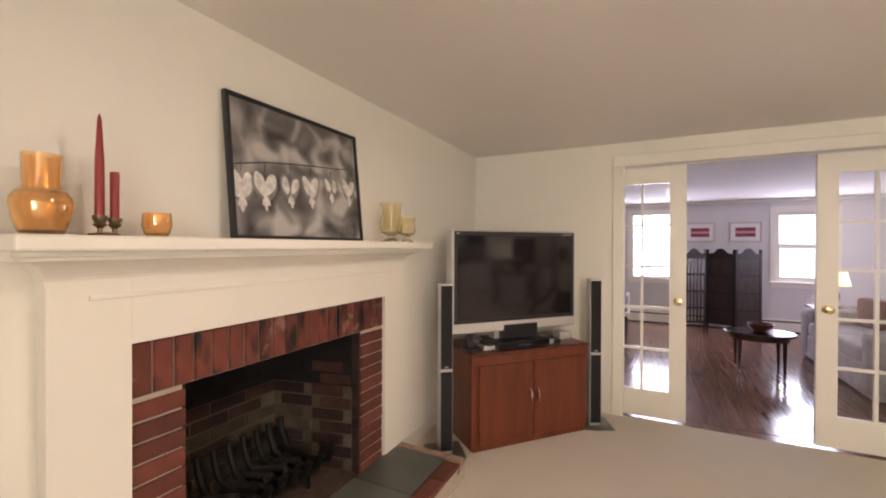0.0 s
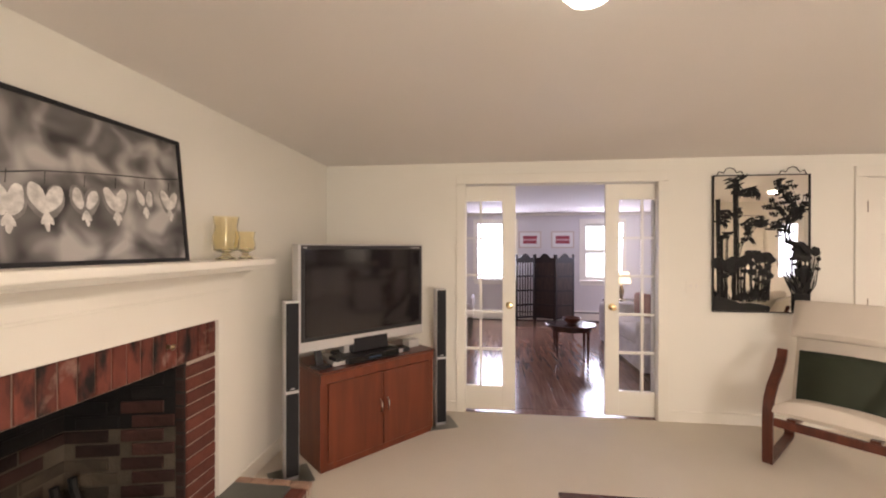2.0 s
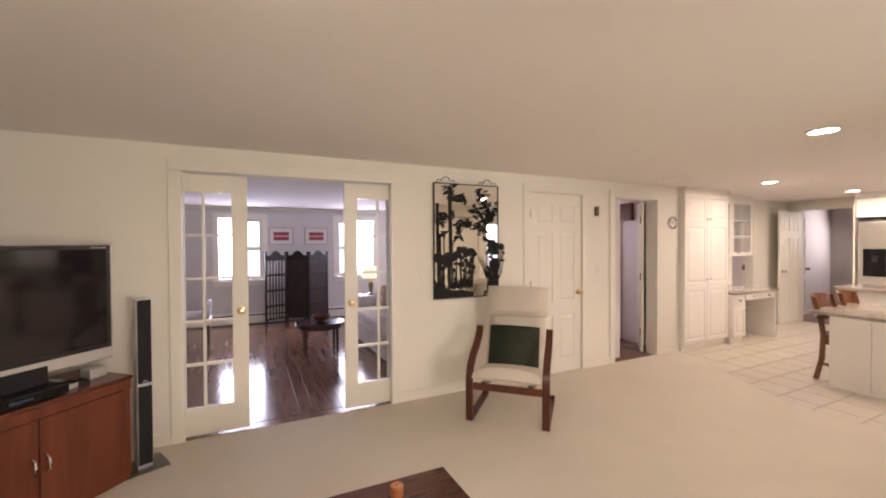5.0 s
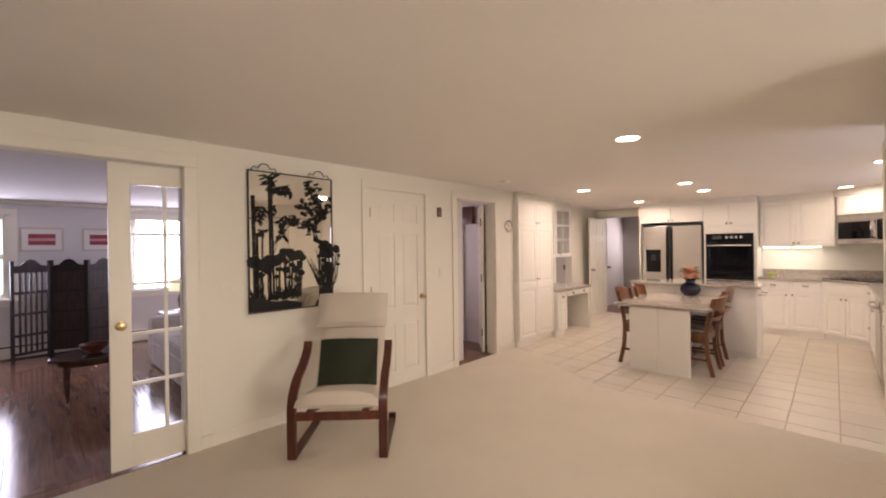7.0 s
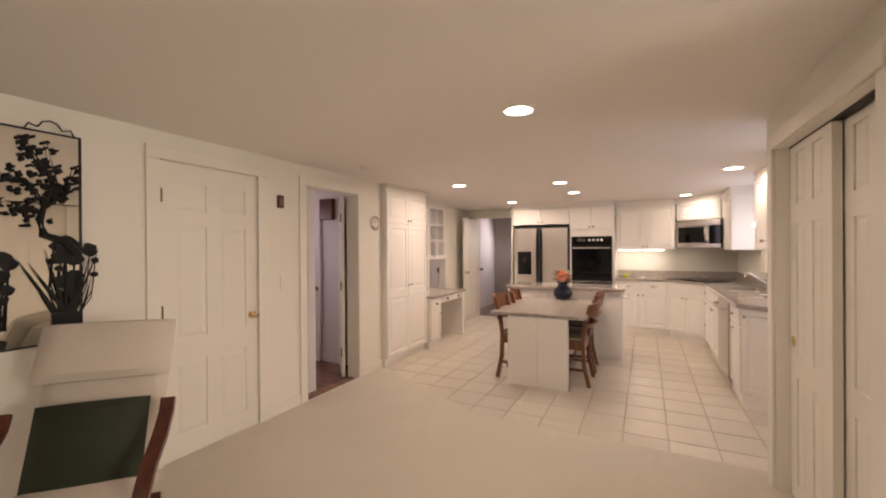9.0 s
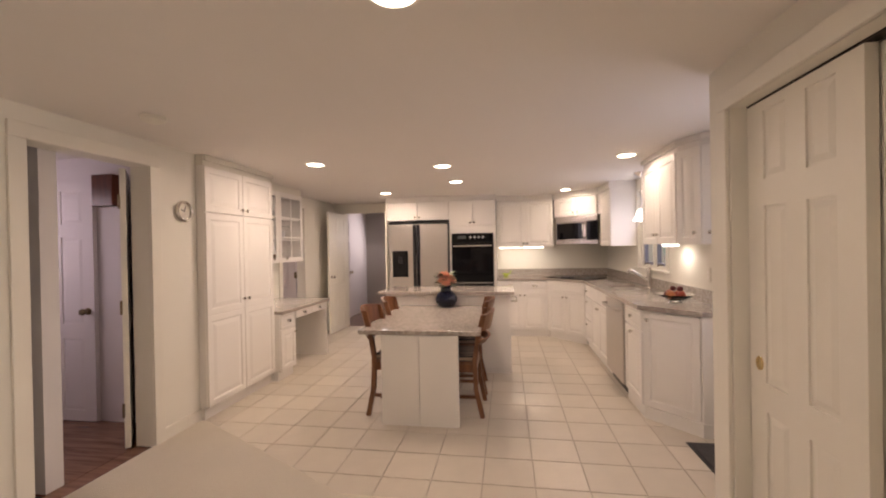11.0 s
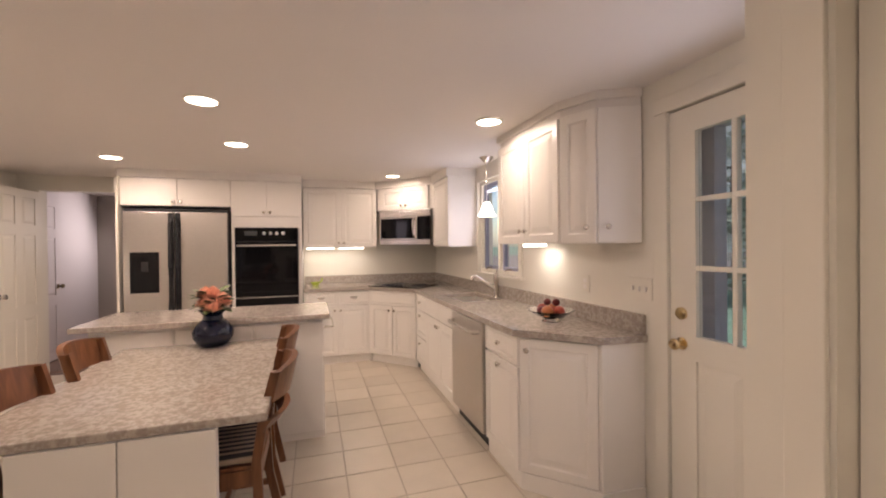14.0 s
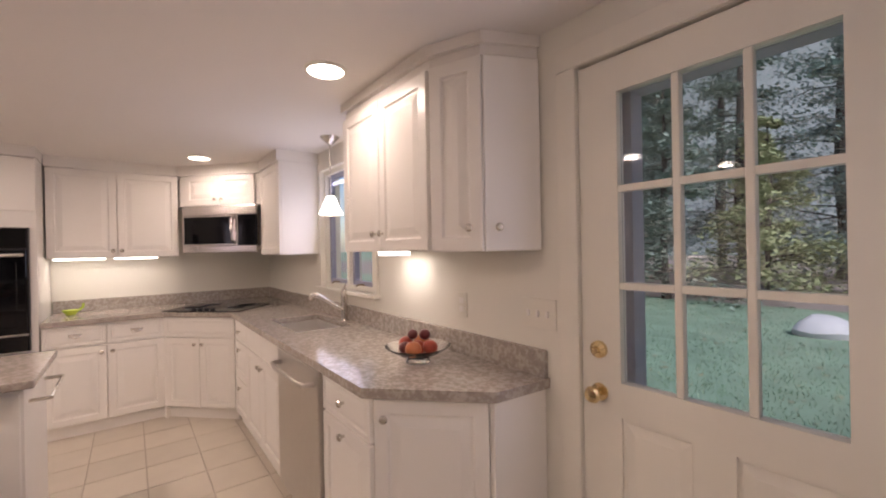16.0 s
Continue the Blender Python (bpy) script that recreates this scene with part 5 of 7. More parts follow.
part("face", turned(bm_new(), [(0.061, 0.0085), (0.061, 0.010), (0, 0.010)], (0, 0, 0), "-Y", 28), mat("clock_face", (0.68, 0.64, 0.56), 0.5), clock)
for wd, L, a in ((0.004, 0.05, 20), (0.005, 0.035, -70)):
    part("clock_hand", boxed(-wd / 2, -0.0125, -0.005, wd / 2, -0.0105, L), BLACK, clock).rotation_euler = (0, radians(a), 0)
chime = thing("door_chime", "small brown wooden wall plaque", "plaque", (3.93, NW - 0.0005, 1.85))
part("plate", boxed(-0.03, -0.018, -0.055, 0.03, 0, 0.055, bevel=0.003), MAHOGANY, chime)
part("inlay", boxed(-0.012, -0.021, -0.035, 0.012, -0.0182, 0.035), BRONZE, chime)
sm = thing("smoke_detector", "round white ceiling smoke detector", "smoke detector", (4.55, 3.2, CEIL))
part("body", lathe(bm_new(), [(0.0, -0.035), (0.045, -0.034), (0.065, -0.022), (0.068, -0.0005)], 24), TRIM, sm, "", True)
box_ch = thing("chime_box", "dark wooden box on the hall wall", "wall box", (5.339, 4.40, 1.93), -90)
part("case", boxed(-0.10, -0.07, -0.13, 0.10, 0, 0.13, bevel=0.006), MAHOGANY, box_ch)
rug = thing("doormat", "dark grey doormat on the tiles by the back door", "doormat", (4.70, -0.49, 0.0018))
part("rubber_base", boxed(0, 0, 0, 0.80, 0.40, 0.006, bevel=0.002), BLACK, rug, "black rubber rim")
part("pile", boxed(0.02, 0.02, 0.0062, 0.78, 0.38, 0.013, bevel=0.003), mat("dark_grey_mat_pile", (0.075, 0.07, 0.072), 0.95, noise_scale=30, vary=0.3, bump=0.8, bump_scale=300), rug, "dark ribbed pile")


# ---- family room ----
# pocket french doors
def french_leaf(x0, label):
    d = thing("sliding_french_door", label, "door", (x0, NW + 0.058, 0), 0, "pocket french doors")
    w, h, st, bot, topr = 0.81, 2.02, 0.115, 0.225, 0.135
    lb = bm_new()
    box(lb, 0, 0, 0.012, st, 0.034, h, 0.002)
    box(lb, w - st, 0, 0.012, w, 0.034, h, 0.002)
    box(lb, st, 0, 0.012, w - st, 0.034, bot)
    box(lb, st, 0, h - topr, w - st, 0.034, h)
    leaf_ = part("leaf", lb, TRIM, d)
    gw_, gh_ = w - 2 * st, h - topr - bot
    mb_ = bm_new()
    for k in (1, 2):
        x = st + gw_ * k / 3
        box(mb_, x - 0.010, 0.003, bot, x + 0.010, 0.031, h - topr)
    for j in range(1, 5):
        z = bot + gh_ * j / 5
        for i in range(3):
            box(mb_, st + gw_ * i / 3 + (0.0105 if i else 0), 0.003, z - 0.010, st + gw_ * (i + 1) / 3 - (0.0105 if i < 2 else 0), 0.031, z + 0.010)
    part("muntin", mb_, TRIM, leaf_)
    for i in range(3):
        for j in range(5):
            p = part("pane", boxed(st + gw_ * i / 3 + 0.003, 0.0155, bot + gh_ * j / 5 + 0.003, st + gw_ * (i + 1) / 3 - 0.003, 0.0185, bot + gh_ * (j + 1) / 5 - 0.003), GLASS, leaf_)
            p.visible_shadow = False
    return d


fl = french_leaf(-0.61, "cream pocket french door slid half open")
door_knob(fl, 0.755, 0.955, 0.0)
fr2 = french_leaf(0.97, "cream pocket french door with brass knob, half open")
door_knob(fr2, 0.055, 0.955, 0.0)

# fireplace
SX0 = -1.475
mp = thing("mantelpiece", "white painted wooden fireplace mantel and surround", "fireplace", (0, 0, 0))
part("side_board", boxed(WW + 0.001, 0.57, 0.0, SX0, 0.767, 1.275), TRIM, mp)
part("side_board", boxed(WW + 0.001, 2.101, 0.0, SX0, 2.30, 1.275), TRIM, mp)
part("header_board", boxed(WW + 0.001, 0.7675, 1.079, SX0, 2.1005, 1.275), TRIM, mp)
part("frieze_moulding", boxed(SX0, 0.66, 1.222, SX0 + 0.007, 2.21, 1.236, bevel=0.003), TRIM, mp)
# a smooth cove under the shelf, mitred back to the wall at both ends
cb_ = bm_new()
cove = [(0.0, 1.268), (0.008, 1.268), (0.008, 1.282)] + [(0.008 + 0.115 * (1 - math.cos(radians(a_))), 1.282 + 0.058 * math.sin(radians(a_))) for a_ in range(10, 91, 10)] + [(0.132, 1.340), (0.132, 1.348), (0.145, 1.350), (0.145, 1.362)]
rows_ = []
for off_x, z in cove:
    e = off_x * 0.75
    rows_.append([cb_.verts.new(q) for q in ((WW + 0.001, 0.57 - e, z), (SX0 + off_x, 0.57 - e, z), (SX0 + off_x, 2.30 + e * 0.35, z), (WW + 0.001, 2.30 + e * 0.35, z))])
for r0_, r1_ in zip(rows_, rows_[1:]):
    for k in range(3):
        cb_.faces.new((r0_[k], r0_[k + 1], r1_[k + 1], r1_[k]))
cb_.faces.new(rows_[0])
cb_.faces.new(rows_[-1])
part("bed_moulding", cb_, TRIM, mp)
part("mantel_shelf", boxed(WW + 0.001, 0.457, 1.363, -1.287, 2.355, 1.403, bevel=0.008), TRIM, mp)

fp = thing("brick_fireplace", "red brick fireplace with a soot-blackened firebox", "fireplace", (0, 0, 0))
BX = -1.492
part("mortar_bed", boxed(WW - 0.02, 0.768, 0.0, BX - 0.008, 0.930, 0.902), MORTAR, fp)
part("mortar_bed", boxed(WW - 0.02, 1.901, 0.0, BX - 0.008, 2.10, 0.902), MORTAR, fp)
part("reveal_mortar", boxed(WW - 0.02, 0.9305, 0.0, BX - 0.010, 0.943, 0.902), SOOTMORTAR, fp, "sooty mortar of the opening's edge")
part("reveal_mortar", boxed(WW - 0.02, 1.888, 0.0, BX - 0.010, 1.9005, 0.902), SOOTMORTAR, fp, "sooty mortar of the opening's edge")
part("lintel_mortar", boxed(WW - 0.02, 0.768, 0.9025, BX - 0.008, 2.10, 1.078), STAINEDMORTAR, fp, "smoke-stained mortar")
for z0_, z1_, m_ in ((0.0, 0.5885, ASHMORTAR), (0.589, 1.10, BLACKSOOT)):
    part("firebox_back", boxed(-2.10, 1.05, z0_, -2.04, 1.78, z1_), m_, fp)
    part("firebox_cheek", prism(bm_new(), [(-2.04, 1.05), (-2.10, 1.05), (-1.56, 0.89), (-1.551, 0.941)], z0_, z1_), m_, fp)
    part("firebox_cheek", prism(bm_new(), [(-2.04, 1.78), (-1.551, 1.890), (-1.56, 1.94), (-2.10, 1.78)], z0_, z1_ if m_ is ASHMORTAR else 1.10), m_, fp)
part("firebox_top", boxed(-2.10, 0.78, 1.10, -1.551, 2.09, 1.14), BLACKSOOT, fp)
part("firebox_floor", boxed(-2.04, 0.93, 0.0, -1.501, 1.90, 0.115), ASHBED, fp)

hearth = thing("hearth", "raised slate hearth with a red brick edge", "hearth", (0, 0, 0))
part("bed", boxed(-1.49, 0.62, 0.0, -1.035, 2.285, 0.103), MORTAR, hearth)
grate = thing("fire_grate", "black wrought iron fire grate with curved bars", "fire grate", (-1.76, 1.08, 0.1155))
for k in range(9):
    y = 0.02 + k * 0.08
    part("grate_bar", tube(bm_new(), [(0.20, y, 0.20), (0.17, y, 0.13), (0.08, y, 0.095), (-0.06, y, 0.095), (-0.14, y, 0.14), (-0.18, y, 0.22), (-0.19, y, 0.28)], 0.018, 8), IRON, grate, "", True)
for x in (0.11, -0.11):
    part("cross_bar", tube(bm_new(), [(x, 0.0, 0.085), (x, 0.64, 0.085)], 0.012, 8), IRON, grate)
    for y in (0.06, 0.58):
        part("leg", tube(bm_new(), [(x, y, 0.0), (x, y, 0.075)], 0.011, 8), IRON, grate)
rnd = random.Random(8)
for k in range(6):
    y = 1.18 + 0.09 * k
    solid("charred_log", tube(bm_new(), [(-1.64 - rnd.uniform(0, 0.2), y, 0.236), (-1.72, y + 0.03, 0.24 + rnd.uniform(0, 0.02)), (-1.86, y + rnd.uniform(-0.05, 0.05), 0.236)], [0.018, 0.022, 0.016], 8), mat("charred_wood", (0.02, 0.017, 0.015), 0.95, noise_scale=20, vary=0.5, bump=0.8, bump_scale=30), "charred stick of firewood on the grate", "firewood", group="charred wood", smooth=True)
part("damper_knob", turned(bm_new(), [(0.012, 0), (0.008, 0.02), (0.016, 0.03), (0, 0.045)], (BX, 1.77, 1.01), "X", 12), BRONZE, fp, "small bronze damper knob", True)

def photo_material():
    """A soft monochrome photograph: large out-of-focus light and dark patches."""
    m = mat("blurred_grey_photograph", (0.2, 0.19, 0.185), 0.35)
    nt, b = m.node_tree, m.node_tree.nodes["Principled BSDF"]
    tc, n, cr = nt.nodes.new("ShaderNodeTexCoord"), nt.nodes.new("ShaderNodeTexNoise"), nt.nodes.new("ShaderNodeValToRGB")
    n.inputs["Scale"].default_value, n.inputs["Detail"].default_value, n.inputs["Distortion"].default_value = 7.5, 1.4, 0.5
    e = cr.color_ramp.elements
    e[0].position, e[0].color = 0.34, (0.05, 0.046, 0.044, 1)
    e[1].position, e[1].color = 0.68, (0.46, 0.44, 0.42, 1)
    mid = e.new(0.5)
    mid.color = (0.17, 0.16, 0.155, 1)
    nt.links.new(tc.outputs["Object"], n.inputs[0])
    nt.links.new(n.outputs[0], cr.inputs[0])
    nt.links.new(cr.outputs[0], b.inputs["Base Color"])
    return m


# framed photograph leaning on the mantel
art = thing("framed_picture", "black-framed monochrome photograph of pale blossoms on a wire", "picture", (-1.445, 1.087, 1.4035))
art.matrix_world = pose(-1.445, 1.087, 1.4035, 0, 0, 90) @ pose(0, 0, 0, -5.5, 0, 0)
aw, ah = 0.766, 0.57
afr = bm_new()
for a in ((0, 0, 0, 0.016, 0.022, ah), (aw - 0.016, 0, 0, aw, 0.022, ah), (0.016, 0, 0, aw - 0.016, 0.022, 0.016), (0.016, 0, ah - 0.016, aw - 0.016, 0.022, ah)):
    box(afr, *a)
part("picture_frame", afr, BLACK, art)
PHOTO = photo_material()
part("photograph", boxed(0.016, 0.008, 0.016, aw - 0.016, 0.018, ah - 0.016), PHOTO, art)
PALE = mat("pale_blossom_grey", (0.62, 0.60, 0.57), 0.5, noise_scale=34, vary=0.75)
DIM = mat("dim_photo_grey", (0.05, 0.048, 0.046), 0.5)
part("wire", tube(bm_new(), [(0.018, 0.0072, 0.288), (0.16, 0.0072, 0.318), (0.31, 0.0072, 0.338), (0.44, 0.0072, 0.352), (0.60, 0.0072, 0.366), (0.748, 0.0072, 0.388)], 0.0042, 6, 0.5), DIM, art)
rnd = random.Random(3)
DUSK = mat("shaded_blossom_grey", (0.22, 0.21, 0.20), 0.5, noise_scale=26, vary=0.7)


def petal(bm, cx, cz, rx, rz, tilt, y, wob=0.0):
    """A flat rounded petal of the photograph, kept inside its edges."""
    pts = []
    for q in range(16):
        t = 2 * math.pi * q / 16
        ex, ez = rx * math.cos(t) * (1 + wob * math.sin(3 * t + cx * 40)), rz * math.sin(t)
        pts.append(bm.verts.new((min(max(cx + ex * math.cos(tilt) - ez * math.sin(tilt), 0.018), aw - 0.018), y, cz + ex * math.sin(tilt) + ez * math.cos(tilt))))
    bm.faces.new(pts)


for cx, cz, size, full in ((0.050, 0.210, 1.30, 1), (0.160, 0.222, 1.32, 1), (0.292, 0.236, 1.2, 0), (0.415, 0.247, 1.22, 1), (0.550, 0.270, 1.05, 0), (0.680, 0.275, 1.15, 1)):
    back, front = bm_new(), bm_new()
    k_ = 1.0 if full else 0.8
    for side in (-1, 1):
        petal(back, cx + side * 0.019 * size, cz - 0.004, 0.024 * size, 0.047 * size, side * -0.3, 0.0077 - 0.0001 * (side > 0), 0.08)
        petal(front, cx + side * (0.0165 if full else 0.021) * size, cz + 0.003, 0.0195 * size * k_, 0.041 * size * k_, side * -0.30 + rnd.uniform(-0.3, 0.3), 0.0069 - 0.0001 * (side > 0), 0.12)
        petal(front, cx + side * 0.006 * size, cz - 0.047 * size, 0.006 * size, 0.018 * size, side * 0.45, 0.0066 - 0.0001 * (side > 0))
    petal(back, cx, cz - 0.04 * size, 0.012 * size, 0.026 * size, 0.0, 0.0074)
    petal(front, cx + rnd.uniform(-0.003, 0.003), cz - 0.058 * size, 0.008 * size, 0.023 * size, rnd.uniform(-0.15, 0.15), 0.0063, 0.2)
    part("blossom_shade", back, DUSK, art)
    part("blossom", front, PALE, art)
    part("blossom_stalk", tube(bm_new(), [(cx, 0.0078, cz + 0.04 * size), (cx + 0.006, 0.0078, cz + 0.075 * size)], 0.002, 5, 0.4), DIM, art)

MZ = 1.4035
av = thing("amber_vase", "amber lustre glass vase with a straight neck", "vase", (-1.405, 0.540, MZ))
part("body", lathe(bm_new(), [(0.038, 0), (0.045, 0.006), (0.056, 0.045), (0.060, 0.075), (0.058, 0.092), (0.048, 0.106), (0.038, 0.1125), (0.035, 0.1125), (0.045, 0.102), (0.054, 0.090), (0.056, 0.075), (0.052, 0.045), (0.040, 0.012), (0, 0.011)], 36), AMBER, av, "", True)
part("neck", lathe(bm_new(), [(0.0365, 0.113), (0.0355, 0.12), (0.0375, 0.197), (0.0345, 0.197), (0.0325, 0.12), (0.0335, 0.113)], 36), AMBER, av, "", True)
cs_ = thing("candle_holder", "small bronze twin candle holder", "candle holder", (-1.405, 0.657, MZ))
part("foot", lathe(bm_new(), [(0.036, 0), (0.034, 0.006), (0.012, 0.010), (0, 0.011)], 20, 0, 0.01, 0), BRONZE, cs_, "", True)
for y, hh in ((0.001, 0.055), (0.035, 0.05)):
    part("cup", lathe(bm_new(), [(0.006, 0.009), (0.006, 0.02), (0.016, 0.03), (0.012, 0.036), (0.017, 0.045), (0.017, hh), (0.011, hh), (0.011, hh - 0.01), (0, hh - 0.01)], 16, 0, y, 0), BRONZE, cs_, "", True)
solid("taper_candle", lathe(bm_new(), [(0.010, 0), (0.0115, 0.01), (0.0105, 0.16), (0.005, 0.27), (0.001, 0.285)], 14), REDWAX, "tall dark red taper candle in a holder", "candle", (-1.405, 0.657, MZ + 0.0455), group="red candles", smooth=True)
solid("taper_candle", lathe(bm_new(), [(0.0095, 0), (0.011, 0.01), (0.0115, 0.13), (0.010, 0.137), (0, 0.138)], 14), REDWAX, "short dark red candle stub in a holder", "candle", (-1.405, 0.692, MZ + 0.0405), group="red candles", smooth=True)
vt = thing("votive_glass", "small round amber glass votive holder", "candle holder", (-1.405, 0.801, MZ))
part("cup", lathe(bm_new(), [(0.024, 0), (0.032, 0.008), (0.040, 0.035), (0.036, 0.072), (0.033, 0.072), (0.036, 0.035), (0.027, 0.012), (0, 0.01)], 24), AMBER, vt, "", True)
for (y, r, hh) in ((2.055, 0.066, 0.225), (2.225, 0.054, 0.153)):
    yg = thing("yellow_glass_vase", "pale yellow glass hurricane vase on the mantel", "vase", (-1.40, y, MZ), 0, "yellow glasses")
    part("bowl", lathe(bm_new(), [(r * 0.75, 0), (r * 0.8, 0.004), (r * 0.35, 0.02), (r * 0.3, 0.035), (r * 0.9, 0.05), (r * 1.0, hh * 0.5), (r * 0.82, hh * 0.75), (r * 0.95, hh), (r * 0.91, hh), (r * 0.78, hh * 0.75), (r * 0.95, hh * 0.5), (r * 0.8, 0.055), (0, 0.05)], 26), YELLOWGLASS, yg, "", True)

# television corner
TA = 48.8
tvc = thing("television_cabinet", "cherry wood television cabinet with two doors", "cabinet", (-1.10, 2.55, 0), TA)
part("body", boxed(0.0, 0.002, 0.04, 0.95, 0.45, 0.645), CHERRY, tvc)
part("plinth", boxed(0.01, 0.012, 0.0, 0.94, 0.44, 0.039), CHERRY, tvc)
part("cabinet_top", boxed(-0.008, -0.012, 0.646, 0.958, 0.455, 0.666, bevel=0.004), MAHOGANY, tvc, "dark polished top")
for i in range(2):
    x0 = 0.05 + i * 0.425
    d = part("door", relief(bm_new(), x0 + 0.002, 0.065, x0 + 0.423, 0.585, -0.014, [(0, 0.003), (0.003, 0)], 0.0155), CHERRY, tvc)
    hx = x0 + (0.395 if i == 0 else 0.03)
    part("handle", tube(bm_new(), [(hx, -0.014, 0.30), (hx, -0.034, 0.315), (hx, -0.038, 0.345), (hx, -0.034, 0.375), (hx, -0.014, 0.39)], 0.007), NICKEL, d, "bowed nickel handle", True)
part("frame_rail", boxed(0.0, -0.010, 0.588, 0.95, 0.0015, 0.645, bevel=0.002), CHERRY, tvc)
tv = thing("television", "large silver-framed flat television, switched off", "television", (-1.10, 2.55, 0.6665), TA)
part("pedestal", prism(bm_new(), [(0.12, 0.06), (0.74, 0.06), (0.70, 0.32), (0.16, 0.32)], 0.0, 0.03, 0.004), SILVER, tv)
part("neck", boxed(0.25, 0.15, 0.03, 0.6, 0.22, 0.12), SILVER, tv)
tb = bm_new()
relief(tb, -0.10, 0.115, 0.925, 0.825, 0.10, [(0, 0.006), (0.008, 0.0), (0.012, 0)], 0.10)
part("case", tb, SILVER, tv)
part("bezel", relief(bm_new(), -0.085, 0.185, 0.91, 0.815, 0.096, [(0, 0.0), (0.022, 0.0), (0.024, 0.003)], 0.0038), BLACK, tv)
part("screen", boxed(-0.058, 0.0945, 0.212, 0.883, 0.0975, 0.788), SCREEN, tv, "dark glossy screen")
part("brand_mark", boxed(-0.07, 0.0945, 0.797, -0.045, 0.0955, 0.803), SILVER, tv)
part("brand_mark", boxed(0.80, 0.0945, 0.797, 0.885, 0.0955, 0.802), SILVER, tv)
TB = Matrix.LocRotScale((-1.10, 2.55, 0.6665), Euler((0, 0, radians(TA))), None)


def on_cabinet(x, y, rz=0):
    return (TB @ pose(x, y, 0, 0, 0, rz)).copy()


csx = thing("centre_speaker", "black centre loudspeaker below the television", "loudspeaker")
csx.matrix_world = on_cabinet(0.44, 0.10)
part("case", boxed(-0.15, 0.0, 0.055, 0.15, 0.12, 0.165, bevel=0.01), BLACK, csx)
part("grille", boxed(-0.14, -0.004, 0.062, 0.14, -0.0005, 0.158), CLOTHBLACK, csx)
rc = thing("disc_player", "black disc player with a glossy front", "player")
rc.matrix_world = on_cabinet(0.42, 0.015)
part("case", boxed(-0.21, 0.0, 0.006, 0.21, 0.27, 0.053, bevel=0.003), BLACK, rc)
part("front_panel", boxed(-0.205, -0.003, 0.012, 0.205, -0.0003, 0.048), BLACKGLASS, rc)
part("display", boxed(-0.05, -0.0045, 0.022, 0.05, -0.0033, 0.036), mat("blue_display", (0.03, 0.05, 0.09), 0.2), rc)
for x in (-0.18, 0.18):
    part("foot", boxed(x - 0.015, 0.02, 0, x + 0.015, 0.24, 0.0058), BLACK, rc)
rb = thing("media_box", "small black media box on the cabinet", "media box")
rb.matrix_world = on_cabinet(0.70, 0.06, -6)
part("case", boxed(-0.06, 0, 0, 0.06, 0.12, 0.03, bevel=0.004), BLACK, rb)
rb2 = thing("remote_dock", "small grey remote control dock", "dock")
rb2.matrix_world = on_cabinet(0.86, 0.13)
part("case", boxed(-0.05, 0, 0, 0.05, 0.09, 0.06, bevel=0.006), SILVER, rb2)
ph = thing("desk_phone", "dark small cordless telephone on the cabinet", "telephone")
ph.matrix_world = on_cabinet(0.06, 0.05, 10)
part("base", prism(bm_new(), [(-0.05, 0), (0.05, 0), (0.05, 0.10), (-0.05, 0.10)], 0, 0.02, 0.003), BLACK, ph)
hs = part("handset", boxed(-0.025, 0, 0, 0.025, 0.022, 0.11, bevel=0.005), BLACK, ph)
hs.matrix_local = pose(0, 0.05, 0.021, -18)
gb2 = thing("game_box", "small stack of grey cable boxes", "media box")
gb2.matrix_world = on_cabinet(0.20, 0.06, 4)
for k in range(2):
    part("case", boxed(-0.07 + 0.01 * k, 0, 0.028 * k, 0.06, 0.1, 0.028 * k + 0.026, bevel=0.003), (SILVER, BLACK)[k], gb2)
for nm, (x, y) in (("left", (-1.27, 2.50)), ("right", (-0.435, 3.40))):
    sp = thing("tower_speaker", "slim black tower loudspeaker with silver edges", "loudspeaker", (x, y, 0), 38 if nm == "left" else 24, "tower speakers")
    part("base_plate", boxed(-0.125, -0.11, 0, 0.125, 0.13, 0.014, bevel=0.003), glass("smoked_glass", (0.3, 0.33, 0.33), 0.05), sp)
    part("stem", boxed(-0.04, -0.03, 0.0145, 0.04, 0.03, 0.03), SILVER, sp)
    part("cabinet", boxed(-0.043, -0.040, 0.03, 0.043, 0.055, 1.13, bevel=0.006), SILVER, sp, "silver extruded case")
    for z0, z1 in ((0.04, 0.555), (0.575, 1.12)):
        part("grille", boxed(-0.038, -0.047, z0, 0.038, -0.0405, z1, bevel=0.002), CLOTHBLACK, sp, "black cloth grille")
    part("brand_mark", boxed(-0.012, -0.0485, 0.585, 0.012, -0.0472, 0.591), SILVER, sp)

